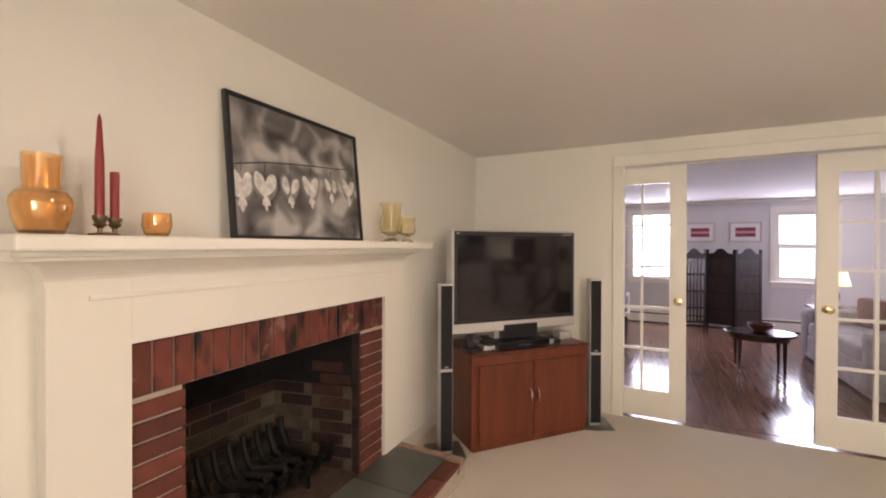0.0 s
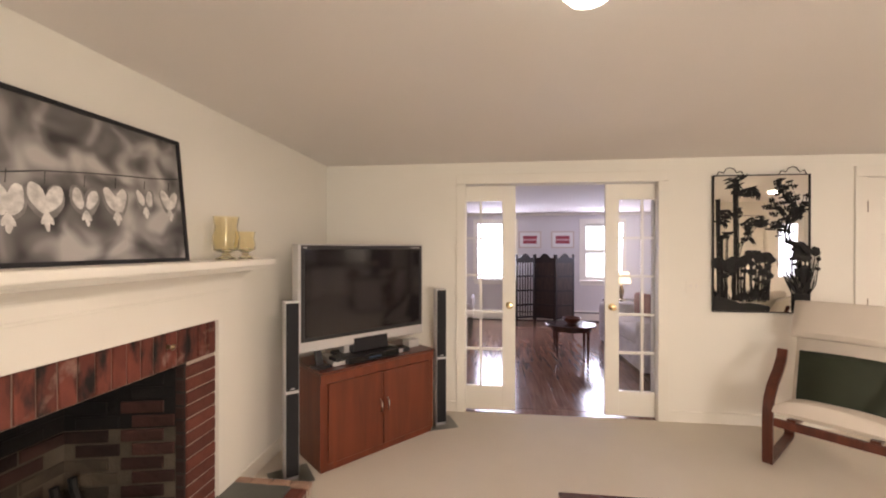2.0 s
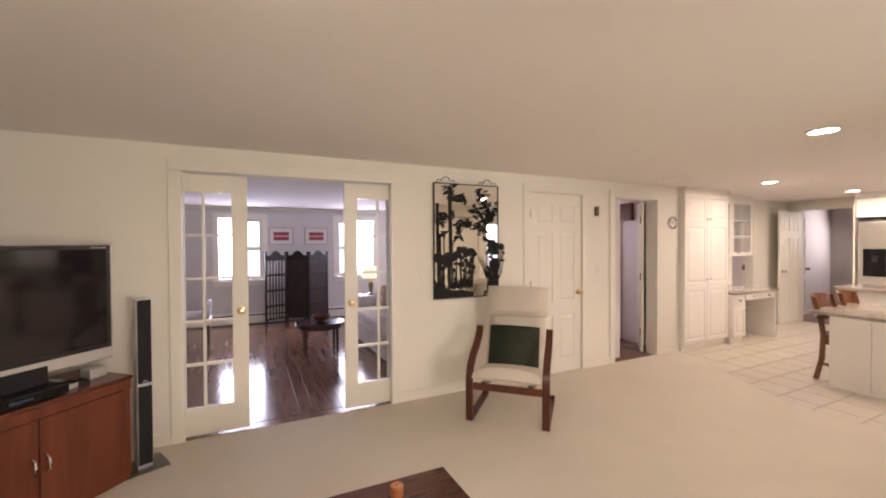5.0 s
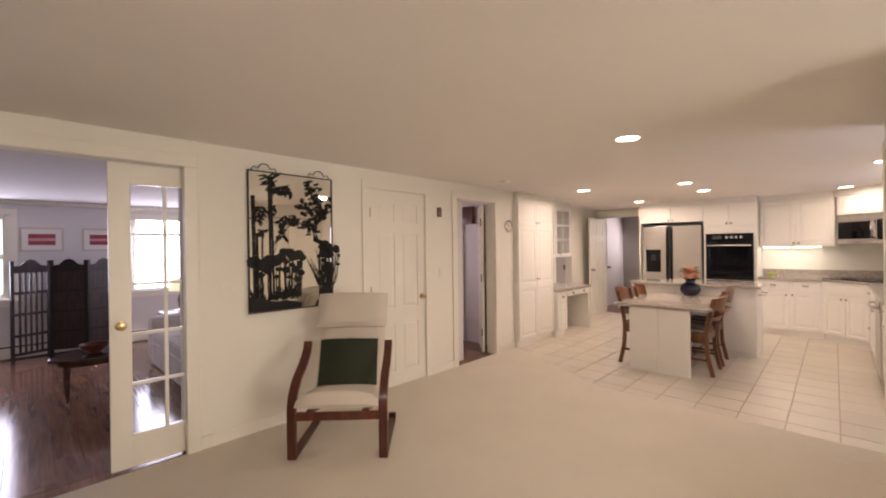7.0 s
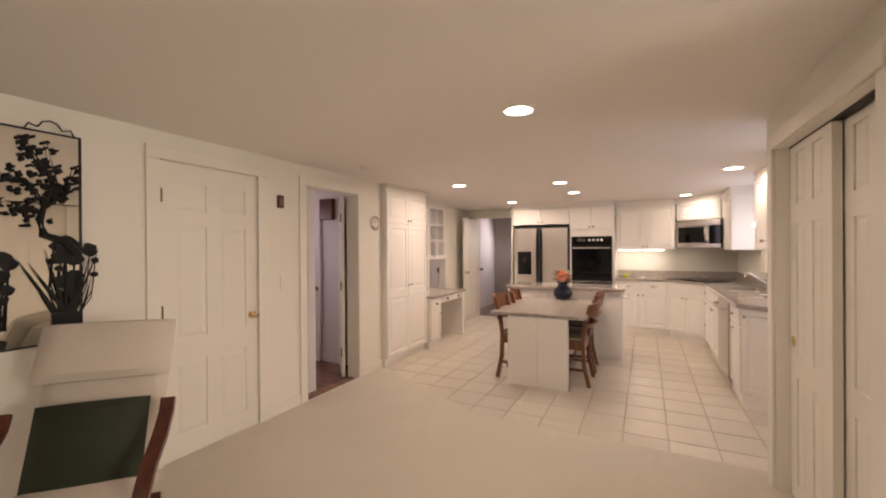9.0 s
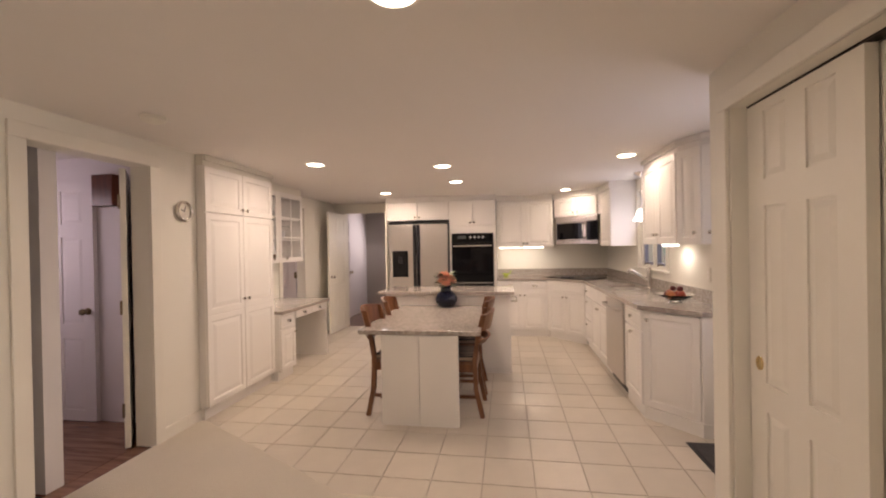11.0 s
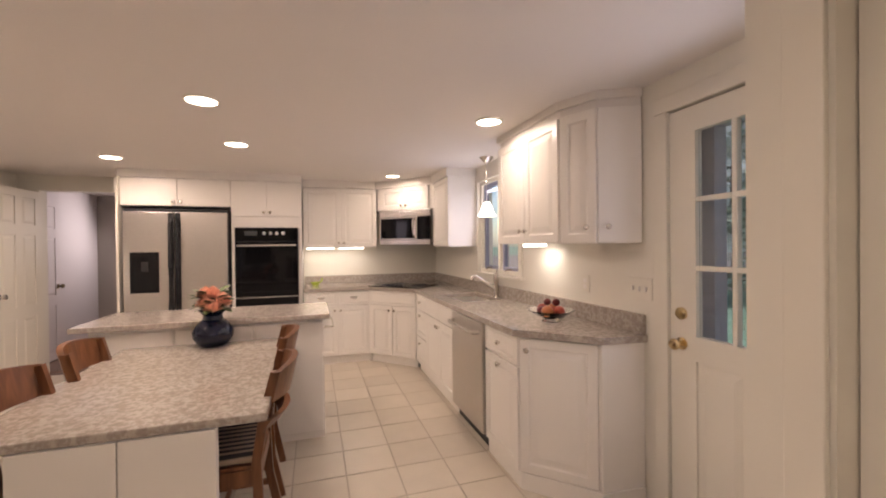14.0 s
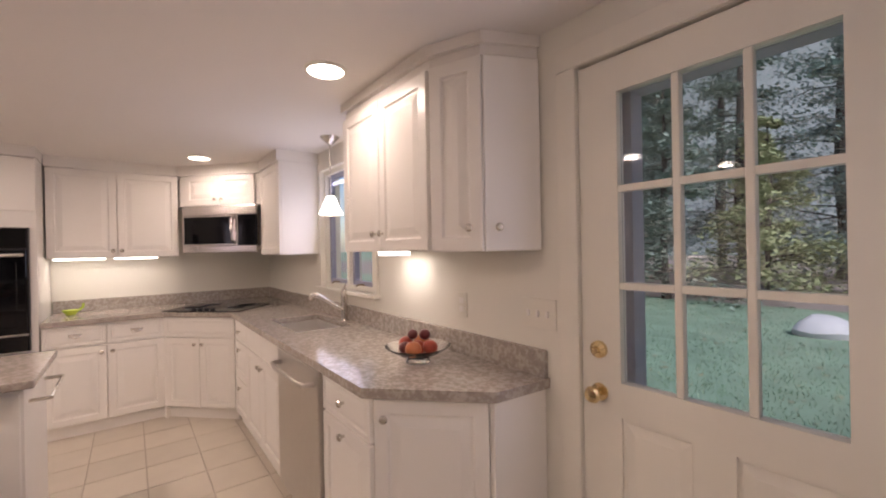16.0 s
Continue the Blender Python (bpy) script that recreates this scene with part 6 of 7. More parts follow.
# bentwood armchair
ac = thing("armchair", "bentwood armchair with cream cushions and dark red frame", "armchair", (1.85, 3.06, 0), -44.4)
for x in (0.0, 0.62):
    fbm = bm_new()
    bar_path(fbm, [(x, 0.0, 0.0), (x, -0.005, 0.20), (x, 0.0, 0.36), (x, 0.03, 0.44), (x, 0.12, 0.52), (x, 0.26, 0.585), (x, 0.36, 0.66), (x, 0.39, 0.72)], 0.058, 0.030)
    part("arm", fbm, MAHOGANY, ac, "", True)
    fb2 = bm_new()
    bar_path(fb2, [(x, -0.005, 0.014), (x, 0.3, 0.014), (x, 0.55, 0.014), (x, 0.60, 0.03), (x, 0.60, 0.07)], 0.058, 0.026)
    part("runner", fb2, MAHOGANY, ac, "", True)
    xi = x + (0.12 if x == 0 else -0.12)
    fb3 = bm_new()
    bar_path(fb3, [(xi, 0.0, 0.33), (xi, 0.2, 0.285), (xi, 0.40, 0.27), (xi, 0.50, 0.32), (xi, 0.60, 0.55), (xi, 0.72, 0.86), (xi, 0.76, 0.98)], 0.045, 0.022)
    part("seat_frame", fb3, MAHOGANY, ac, "", True)
part("front_rail", boxed(0.03, -0.012, 0.27, 0.59, 0.016, 0.325, bevel=0.005), MAHOGANY, ac)
part("rear_rail", boxed(0.03, 0.36, 0.235, 0.59, 0.385, 0.275, bevel=0.004), MAHOGANY, ac)


def pad(profile, x0, x1, thick, puff=0.02, nx=12):
    """An upholstered pad along a profile of (y, z) points, with rounded sides."""
    bm = bm_new()
    pts = [Vector((0, y, z)) for y, z in profile]
    top, low = [], []
    for i, p in enumerate(pts):
        d = (pts[min(i + 1, len(pts) - 1)] - pts[max(i - 1, 0)]).normalized()
        n = Vector((1, 0, 0)).cross(d).normalized()
        if n.z < 0 and abs(n.z) > abs(n.y):
            n = -n
        endf = min(1.0, 0.35 + min(i, len(pts) - 1 - i) * 0.5)
        rt, rl = [], []
        for k in range(nx + 1):
            u = 2 * k / nx - 1
            prof = (1 - abs(u) ** 6) ** 0.5 * endf
            x = (x0 + x1) / 2 + u * (x1 - x0) / 2
            w_ = p + Vector((x, 0, 0))
            rt.append(bm.verts.new(w_ + n * (thick * (0.5 + 0.5 * prof) + puff * prof * (1 - u * u))))
            rl.append(bm.verts.new(w_ + n * (thick * (0.5 - 0.5 * prof))))
        top.append(rt)
        low.append(rl)
    m = len(pts)
    for i in range(m - 1):
        for k in range(nx):
            bm.faces.new((top[i][k], top[i][k + 1], top[i + 1][k + 1], top[i + 1][k]))
            bm.faces.new((low[i][k], low[i + 1][k], low[i + 1][k + 1], low[i][k + 1]))
        for k in (0, nx):
            bm.faces.new((top[i][k], top[i + 1][k], low[i + 1][k], low[i][k]))
    for i in (0, m - 1):
        for k in range(nx):
            bm.faces.new((top[i][k], top[i][k + 1], low[i][k + 1], low[i][k]))
    return bm


part("seat_cushion", pad([(-0.03, 0.345), (0.0, 0.365), (0.1, 0.345), (0.2, 0.325), (0.3, 0.31), (0.40, 0.30), (0.45, 0.305)], 0.03, 0.59, 0.085, 0.028), CREAMCLOTH, ac, "", True)
part("back_cushion", pad([(0.425, 0.33), (0.46, 0.40), (0.50, 0.50), (0.55, 0.62), (0.60, 0.75), (0.65, 0.86), (0.70, 0.965), (0.72, 1.0)], 0.05, 0.57, 0.07), CREAMCLOTH, ac, "", True)
head = part("head_cushion", pad([(0.545, 0.79), (0.556, 0.815), (0.585, 0.87), (0.615, 0.93), (0.645, 0.99), (0.665, 1.03), (0.672, 1.045)], 0.025, 0.595, 0.085, 0.018), CREAMCLOTH, ac, "", True)
for x in (0.25, 0.31, 0.37):
    part("pleat", tube(bm_new(), [(x, 0.527, 0.86), (x, 0.552, 0.92), (x, 0.585, 0.985)], 0.008, 6, 0.5), CREAMCLOTH, head, "", True)
cush = new("throw_pillow", finish(pad([(0.0, -0.215), (0.0, -0.18), (0.0, -0.09), (0.0, 0.0), (0.0, 0.09), (0.0, 0.19), (0.0, 0.228)], -0.222, 0.222, 0.035, 0.075, 14), "throw_pillow", GREENPAD, True))
cush.matrix_world = pose(1.85, 3.06, 0, 0, 0, -44.4) @ pose(0.31, 0.372, 0.505, -22, 0, 1)
tagged(cush, "dark green square throw pillow on the armchair", "pillow")

# coffee table with a candle
ct = thing("coffee_table", "dark brown wooden coffee table", "table", (0.27, 1.25, 0))
part("tabletop", boxed(0, 0, 0.385, 0.76, 0.61, 0.42, bevel=0.006), ESPRESSO, ct)
for x in (0.03, 0.68):
    for y in (0.03, 0.53):
        part("leg", boxed(x, y, 0, x + 0.05, y + 0.05, 0.384, bevel=0.003), ESPRESSO, ct)
part("apron", boxed(0.08, 0.04, 0.32, 0.68, 0.57, 0.384), ESPRESSO, ct)
solid("pillar_candle", lathe(bm_new(), [(0.026, 0), (0.028, 0.003), (0.028, 0.045), (0.024, 0.05), (0.004, 0.046), (0.001, 0.056), (0, 0.056)], 20), mat("brown_orange_wax", (0.36, 0.13, 0.045), 0.45, noise_scale=15, vary=0.15), "short brown pillar candle on the coffee table", "candle", (0.755, 1.735, 0.4205), smooth=True)

# ceiling lamp
gl = thing("ceiling_lamp", "round opal glass ceiling lamp, lit", "ceiling lamp", (0.22, 1.10, 0))
part("canopy", lathe(bm_new(), [(0.045, CEIL - 0.022), (0.06, CEIL - 0.012), (0.062, CEIL - 0.0005)], 24), TRIM, gl, "", True)
part("shade", lathe(bm_new(), [(0.0, 2.065), (0.024, 2.067), (0.05, 2.076), (0.068, 2.096), (0.070, 2.110), (0.060, 2.137), (0.044, 2.168), (0.038, 2.197)], 28), GLOBE, gl, "lit opal glass shade", True)

# mirror with iron bamboo
mi = thing("mirror", "wall mirror overlaid with black iron bamboo and plants", "mirror", (1.80, NW - 0.032, 0.94))
mwid, mh = 0.73, 1.125
part("backing", boxed(0.004, 0.012, 0.004, mwid - 0.004, 0.031, mh - 0.004), BLACK, mi)
part("glass", boxed(0.005, 0.008, 0.005, mwid - 0.005, 0.0118, mh - 0.005), MIRROR, mi, "silvered mirror glass")
mf = bm_new()
for a in ((0, 0, 0, 0.008, 0.012, mh), (mwid - 0.008, 0, 0, mwid, 0.012, mh), (0.008, 0, 0, mwid - 0.008, 0.012, 0.008), (0.008, 0, mh - 0.008, mwid - 0.008, 0.012, mh)):
    box(mf, *a)
part("mirror_frame", mf, IRON, mi, "thin black iron frame")
for cx in (0.13, 0.60):
    part("scroll", tube(bm_new(), [(cx - 0.10, 0.006, mh + 0.002), (cx - 0.085, 0.006, mh + 0.03), (cx - 0.05, 0.006, mh + 0.018), (cx - 0.03, 0.006, mh + 0.05), (cx, 0.006, mh + 0.06), (cx + 0.03, 0.006, mh + 0.05), (cx + 0.05, 0.006, mh + 0.018), (cx + 0.085, 0.006, mh + 0.03), (cx + 0.10, 0.006, mh + 0.002)], 0.004, 6), IRON, mi, "iron scroll", True)
rnd = random.Random(11)


def blade(bm, x, y, z, ang, L, wd):
    """A thin pointed leaf, flat to the wall, slightly bent."""
    c, s = math.cos(ang), math.sin(ang)
    v = []
    for t, k in ((0, 0), (0.3, 1), (0.65, 0.75), (1, 0), (0.65, -0.75), (0.3, -1)):
        v.append(bm.verts.new((x + c * L * t - s * wd * k, y + 0.010 - 0.006 * math.sin(3 * t), z + s * L * t + c * wd * k)))
    bm.faces.new(v)
    w_ = [bm.verts.new(q.co + Vector((0, 0.0018, 0))) for q in v]
    bm.faces.new(w_[::-1])


stems = [(0.045, 0.92, 0.013), (0.075, 0.62, 0.006), (0.165, 1.06, 0.0065), (0.19, 1.02, 0.0055), (0.11, 0.60, 0.004)]
for x, top_, r0 in stems:
    n = int(top_ / 0.13)
    pts, rad = [], []
    for k in range(n + 1):
        z = 0.1 + (top_ - 0.1) * k / n
        for dz, r in ((-0.006, r0 * 0.85), (0.0, r0 * 1.15), (0.006, r0 * 0.85)):
            pts.append((x + 0.006 * math.sin(3 * z + x * 40), -0.002, z + dz))
            rad.append(r)
    part("bamboo_stem", tube(bm_new(), pts, rad, 6), IRON, mi)
for x, z, n, sp in ((0.165, 1.07, 10, 0.07), (0.20, 1.00, 8, 0.07), (0.28, 1.00, 6, 0.05), (0.32, 0.98, 5, 0.04), (0.10, 0.82, 8, 0.06), (0.06, 0.75, 6, 0.05), (0.19, 0.82, 5, 0.05), (0.27, 0.72, 8, 0.06), (0.33, 0.76, 8, 0.06), (0.37, 0.72, 5, 0.05), (0.27, 0.63, 6, 0.05), (0.10, 0.63, 6, 0.05)):
    lb = bm_new()
    for k in range(int(n * 1.9)):
        a = rnd.uniform(-3.3, 0.6)
        blade(lb, x + rnd.uniform(-0.035, 0.035), -0.012, z + rnd.uniform(-0.03, 0.03), a, rnd.uniform(0.6, 1.3) * sp, 0.0075)
    part("leaf_spray", lb, IRON, mi)
for pts in ([(0.19, -0.010, 0.93), (0.25, -0.010, 1.0), (0.33, -0.010, 0.99)], [(0.18, -0.010, 0.5), (0.25, -0.010, 0.62), (0.37, -0.010, 0.74)], [(0.18, -0.010, 0.42), (0.22, -0.010, 0.56), (0.27, -0.010, 0.64)]):
    part("twig", tube(bm_new(), pts, 0.0022, 5), IRON, mi)
# flat lotus pads: rounded lobed discs on thin stalks
for x, z, r, fl in ((0.045, 0.40, 0.052, 0.8), (0.16, 0.40, 0.058, 0.8), (0.22, 0.41, 0.045, 0.8), (0.29, 0.475, 0.042, 0.75), (0.335, 0.485, 0.03, 0.7), (0.40, 0.455, 0.046, 0.75), (0.30, 0.40, 0.022, 0.9), (0.35, 0.37, 0.024, 0.7), (0.42, 0.37, 0.02, 1.4), (0.24, 0.34, 0.026, 0.6), (0.22, 0.28, 0.026, 0.45), (0.40, 0.25, 0.034, 0.6), (0.33, 0.27, 0.022, 0.6), (0.09, 0.30, 0.03, 0.7), (0.665, 0.52, 0.048, 1.0), (0.70, 0.36, 0.03, 0.9), (0.765, 0.50, 0.032, 1.05), (0.79, 0.44, 0.016, 1.0), (0.785, 0.36, 0.018, 0.7), (0.61, 0.52, 0.016, 1.0), (0.60, 0.44, 0.018, 0.8), (0.63, 0.40, 0.016, 0.8), (0.10, 0.37, 0.04, 0.9), (0.25, 0.43, 0.04, 0.85), (0.36, 0.44, 0.04, 0.85), (0.44, 0.43, 0.03, 0.9), (0.38, 0.33, 0.03, 0.9), (0.30, 0.33, 0.028, 0.9), (0.43, 0.30, 0.026, 0.9), (0.15, 0.33, 0.03, 0.9), (0.64, 0.46, 0.035, 0.9), (0.70, 0.45, 0.035, 0.9), (0.69, 0.30, 0.03, 1.2), (0.645, 0.33, 0.026, 1.2)):
    r *= 1.16
    lb = bm_new()
    ring = [lb.verts.new((x + r * math.cos(t) * (1 + 0.10 * math.sin(5 * t + x * 30)), 0.003, z + fl * r * math.sin(t) * (1 + 0.10 * math.sin(4 * t + z * 50)))) for t in [2 * math.pi * q / 18 for q in range(18)]]
    mid_ = lb.verts.new((x, -0.004, z))
    for q in range(18):
        lb.faces.new((ring[q], ring[(q + 1) % 18], mid_))
    lb.faces.new([lb.verts.new(v.co + Vector((0, 0.002, 0))) for v in ring][::-1])
    part("iron_pad", lb, IRON, mi)
    part("pad_stalk", tube(bm_new(), [(x * 0.92 + 0.02 if x < 0.5 else 0.66 + 0.2 * (x - 0.66), 0.003, 0.10), (x * 0.98, 0.003, (z + 0.1) / 2), (x, 0.003, z)], 0.003, 5), IRON, mi)
tr_ = [(0.70, -0.012, 0.48), (0.645, -0.012, 0.55), (0.57, -0.012, 0.58), (0.555, -0.012, 0.66), (0.575, -0.012, 0.74)]
part("tree_trunk", tube(bm_new(), tr_, [0.022, 0.020, 0.016, 0.012, 0.006], 8), IRON, mi)
twigs = ([(0.575, -0.012, 0.74), (0.62, -0.012, 0.86), (0.58, -0.012, 1.06)], [(0.575, -0.012, 0.74), (0.50, -0.012, 0.86), (0.40, -0.012, 0.88)], [(0.575, -0.012, 0.72), (0.66, -0.012, 0.80), (0.70, -0.012, 0.95)], [(0.56, -0.012, 0.69), (0.49, -0.012, 0.72), (0.45, -0.012, 0.68)], [(0.62, -0.012, 0.86), (0.54, -0.012, 0.98), (0.49, -0.012, 1.07)])
for pts in twigs:
    part("branch", tube(bm_new(), pts, [0.006, 0.004, 0.002], 6), IRON, mi)
for k in range(110):
    p_ = twigs[k % 5]
    u = rnd.uniform(0.25, 1.9)
    c_ = Vector(p_[0]).lerp(Vector(p_[1]), u) if u < 1 else Vector(p_[1]).lerp(Vector(p_[2]), u - 1)
    x, z = min(c_.x + rnd.gauss(0, 0.028), 0.71), min(c_.z + rnd.gauss(0, 0.028), 1.10)
    lb = bm_new()
    for q in range(3):
        blade(lb, x, -0.014, z, rnd.uniform(0, 6.28), rnd.uniform(0.016, 0.030), 0.008)
    part("small_leaf", lb, IRON, mi)
gbm = bm_new()
outline_ = [(0.012, 0.012), (0.42, 0.012), (0.43, 0.05), (0.38, 0.066), (0.30, 0.080), (0.22, 0.076), (0.14, 0.098), (0.08, 0.12), (0.012, 0.13)]
for ya, rev in ((-0.008, False), (0.0065, True)):
    vs = [gbm.verts.new((x, ya, z)) for x, z in outline_]
    gbm.faces.new(vs[::-1] if rev else vs)
for k in range(34):
    blade(gbm, rnd.uniform(0.02, 0.40), -0.012, 0.08, rnd.uniform(1.1, 2.0), rnd.uniform(0.06, 0.17), 0.006)
part("iron_ground", gbm, IRON, mi)
part("iron_ground", boxed(0.60, -0.008, 0.012, 0.718, 0.007, 0.16, bevel=0.004), IRON, mi)
for k in range(16):
    lb = bm_new()
    blade(lb, 0.625 + 0.006 * k, -0.012, 0.12, rnd.uniform(1.15, 2.2), rnd.uniform(0.2, 0.42), 0.0055)
    part("grass_blade", lb, IRON, mi)
# houseplant at the edge of the hearth
plant = thing("house_plant", "green houseplant leaves beside the fireplace", "plant", (-1.38, 0.28, 0))
part("pot", lathe(bm_new(), [(0.09, 0), (0.12, 0.20), (0.13, 0.22), (0.12, 0.22), (0.11, 0.19), (0, 0.18)], 20), mat("terracotta", (0.36, 0.15, 0.08), 0.8, noise_scale=12, vary=0.15), plant, "", True)
for k in range(14):
    a = 2 * math.pi * k / 14
    lb = bm_new()
    L, hh = rnd.uniform(0.16, 0.24), rnd.uniform(0.5, 0.8)
    pts = [Vector((0.03 * math.cos(a), 0.03 * math.sin(a), 0.18)), Vector((L * 0.5 * math.cos(a), L * 0.5 * math.sin(a), hh)), Vector((L * math.cos(a), L * math.sin(a), hh - 0.05))]
    s = Vector((-math.sin(a), math.cos(a), 0)) * 0.02
    v = [lb.verts.new(p) for p in (pts[0], pts[1] - s, pts[2], pts[1] + s)]
    lb.faces.new(v)
    part("leaf", lb, LEAF, plant)


# ---- further room ----
def sash_window(name, x, y, w, z0, z1, rz=0):
    wn_ = thing(name, "white double-hung sash window in daylight", "window", (x, y, z0), rz)
    wn_["kind"] = "structure"
    h = z1 - z0
    f = bm_new()
    for a in ((0, 0.02, 0, 0.03, 0.13, h), (w - 0.03, 0.02, 0, w, 0.13, h), (0.03, 0.02, 0, w - 0.03, 0.13, 0.03), (0.03, 0.02, h - 0.03, w - 0.03, 0.13, h)):
        box(f, *a)
    part("window_frame", f, TRIM, wn_)
    for k, yy in ((0, 0.05), (1, 0.085)):
        a, b = 0.031 + k * (h / 2 - 0.03), 0.031 + h / 2 - 0.03 + k * (h / 2 - 0.032)
        s = bm_new()
        for q in ((0.031, yy, a, 0.065, yy + 0.03, b), (w - 0.065, yy, a, w - 0.031, yy + 0.03, b), (0.065, yy, a, w - 0.065, yy + 0.03, a + 0.04), (0.065, yy, b - 0.035, w - 0.065, yy + 0.03, b)):
            box(s, *q)
        sh = part("sash", s, TRIM, wn_)
        p = part("pane", boxed(0.06, yy + 0.013, a + 0.035, w - 0.06, yy + 0.016, b - 0.03), GLASS, sh)
        p.visible_shadow = False
    part("window_sill", boxed(-0.08, -0.05, -0.03, w + 0.08, 0.02, 0.0, bevel=0.004), TRIM, wn_)
    c = bm_new()
    for a in ((-0.08, -0.017, 0.0, 0, -0.001, h + 0.08), (w, -0.017, 0.0, w + 0.08, -0.001, h + 0.08), (0, -0.017, h, w, -0.001, h + 0.08), (-0.06, -0.015, -0.10, w + 0.06, -0.001, -0.031)):
        box(c, *a)
    part("casing", c, TRIM, wn_)
    return wn_


sash_window("window_2", -0.30, FN, 0.75, 0.82, 1.97)
sash_window("window_3", 1.82, FN, 0.73, 0.82, 1.97)
# out of view; goes with the lamp added on the east side
sash_window("window_4_unseen", FE, 7.3, 1.2, 0.82, 1.97, -90)
sash_window("window_5", 2.9, -3.0, 1.8, 0.75, 1.95, 180)
structure("ceiling_cornice", box(bm_new(), FW, FN - 0.05, FC - 0.05, FE, FN, FC, 0.01), TRIM, "white cornice of the further room", "trim")
DAYGLOW = glow("bright_hazy_daylight", (0.95, 0.96, 1.0), 1.6)
structure("backdrop_north", boxed(-9, 10.6, -0.24, 12, 10.7, 7), DAYGLOW, "bright hazy distance beyond the windows", "backdrop")
structure("ground_north", boxed(-400, 8.61, -0.35, 400, 420, -0.25), mat("pale_lawn", (0.10, 0.14, 0.06), 0.9, noise_scale=0.7, vary=0.3), "lawn north of the house", "ground")
structure("ground_sides", box(box(bm_new(), 11.6, -0.67, -0.35, 400, 8.61, -0.25), -400, -0.67, -0.35, -3.8, 8.61, -0.25), mat("side_lawn", (0.07, 0.11, 0.04), 0.9, noise_scale=0.7, vary=0.3), "lawn beside the house", "ground")
ht = thing("baseboard_heater", "white baseboard heater with a dark slot", "heater", (-1.8, FN - 0.001, 0))
part("cover", boxed(0, -0.055, 0.02, 5.9, -0.001, 0.17, bevel=0.006), TRIM, ht)
part("slot", boxed(0.02, -0.058, 0.165, 5.88, -0.02, 0.185), BLACK, ht)
# black strip stands in for the shade under the heater's cover
part("foot_shade_strip", boxed(0, -0.04, 0.0, 5.9, -0.002, 0.019), BLACK, ht)
part("top_cap", boxed(0, -0.05, 0.186, 5.9, -0.001, 0.205, bevel=0.003), TRIM, ht)
RED = mat("muted_red_print", (0.30, 0.035, 0.055), 0.6, noise_scale=9, vary=0.6)
for x in (0.545, 1.19):
    pc = thing("framed_print", "white-matted red print in a pale frame", "picture", (x, FN - 0.0005, 1.465), 0, "pair of red prints")
    f = bm_new()
    for a in ((0, -0.022, 0, 0.02, 0, 0.335), (0.425, -0.022, 0, 0.445, 0, 0.335), (0.02, -0.022, 0, 0.425, 0, 0.02), (0.02, -0.022, 0.315, 0.425, 0, 0.335)):
        box(f, *a)
    part("picture_frame", f, mat("pale_wood_frame", (0.55, 0.45, 0.38), 0.5), pc)
    part("mat_board", boxed(0.02, -0.010, 0.02, 0.425, -0.001, 0.315), mat("white_mat_board", (0.75, 0.74, 0.72), 0.8), pc)
    part("print", boxed(0.085, -0.0125, 0.09, 0.36, -0.0103, 0.245), RED, pc)
    part("print_stripe", boxed(0.085, -0.0145, 0.148, 0.36, -0.0127, 0.185), mat("pale_pink_stripe", (0.55, 0.32, 0.33), 0.6, noise_scale=20, vary=0.3), pc)
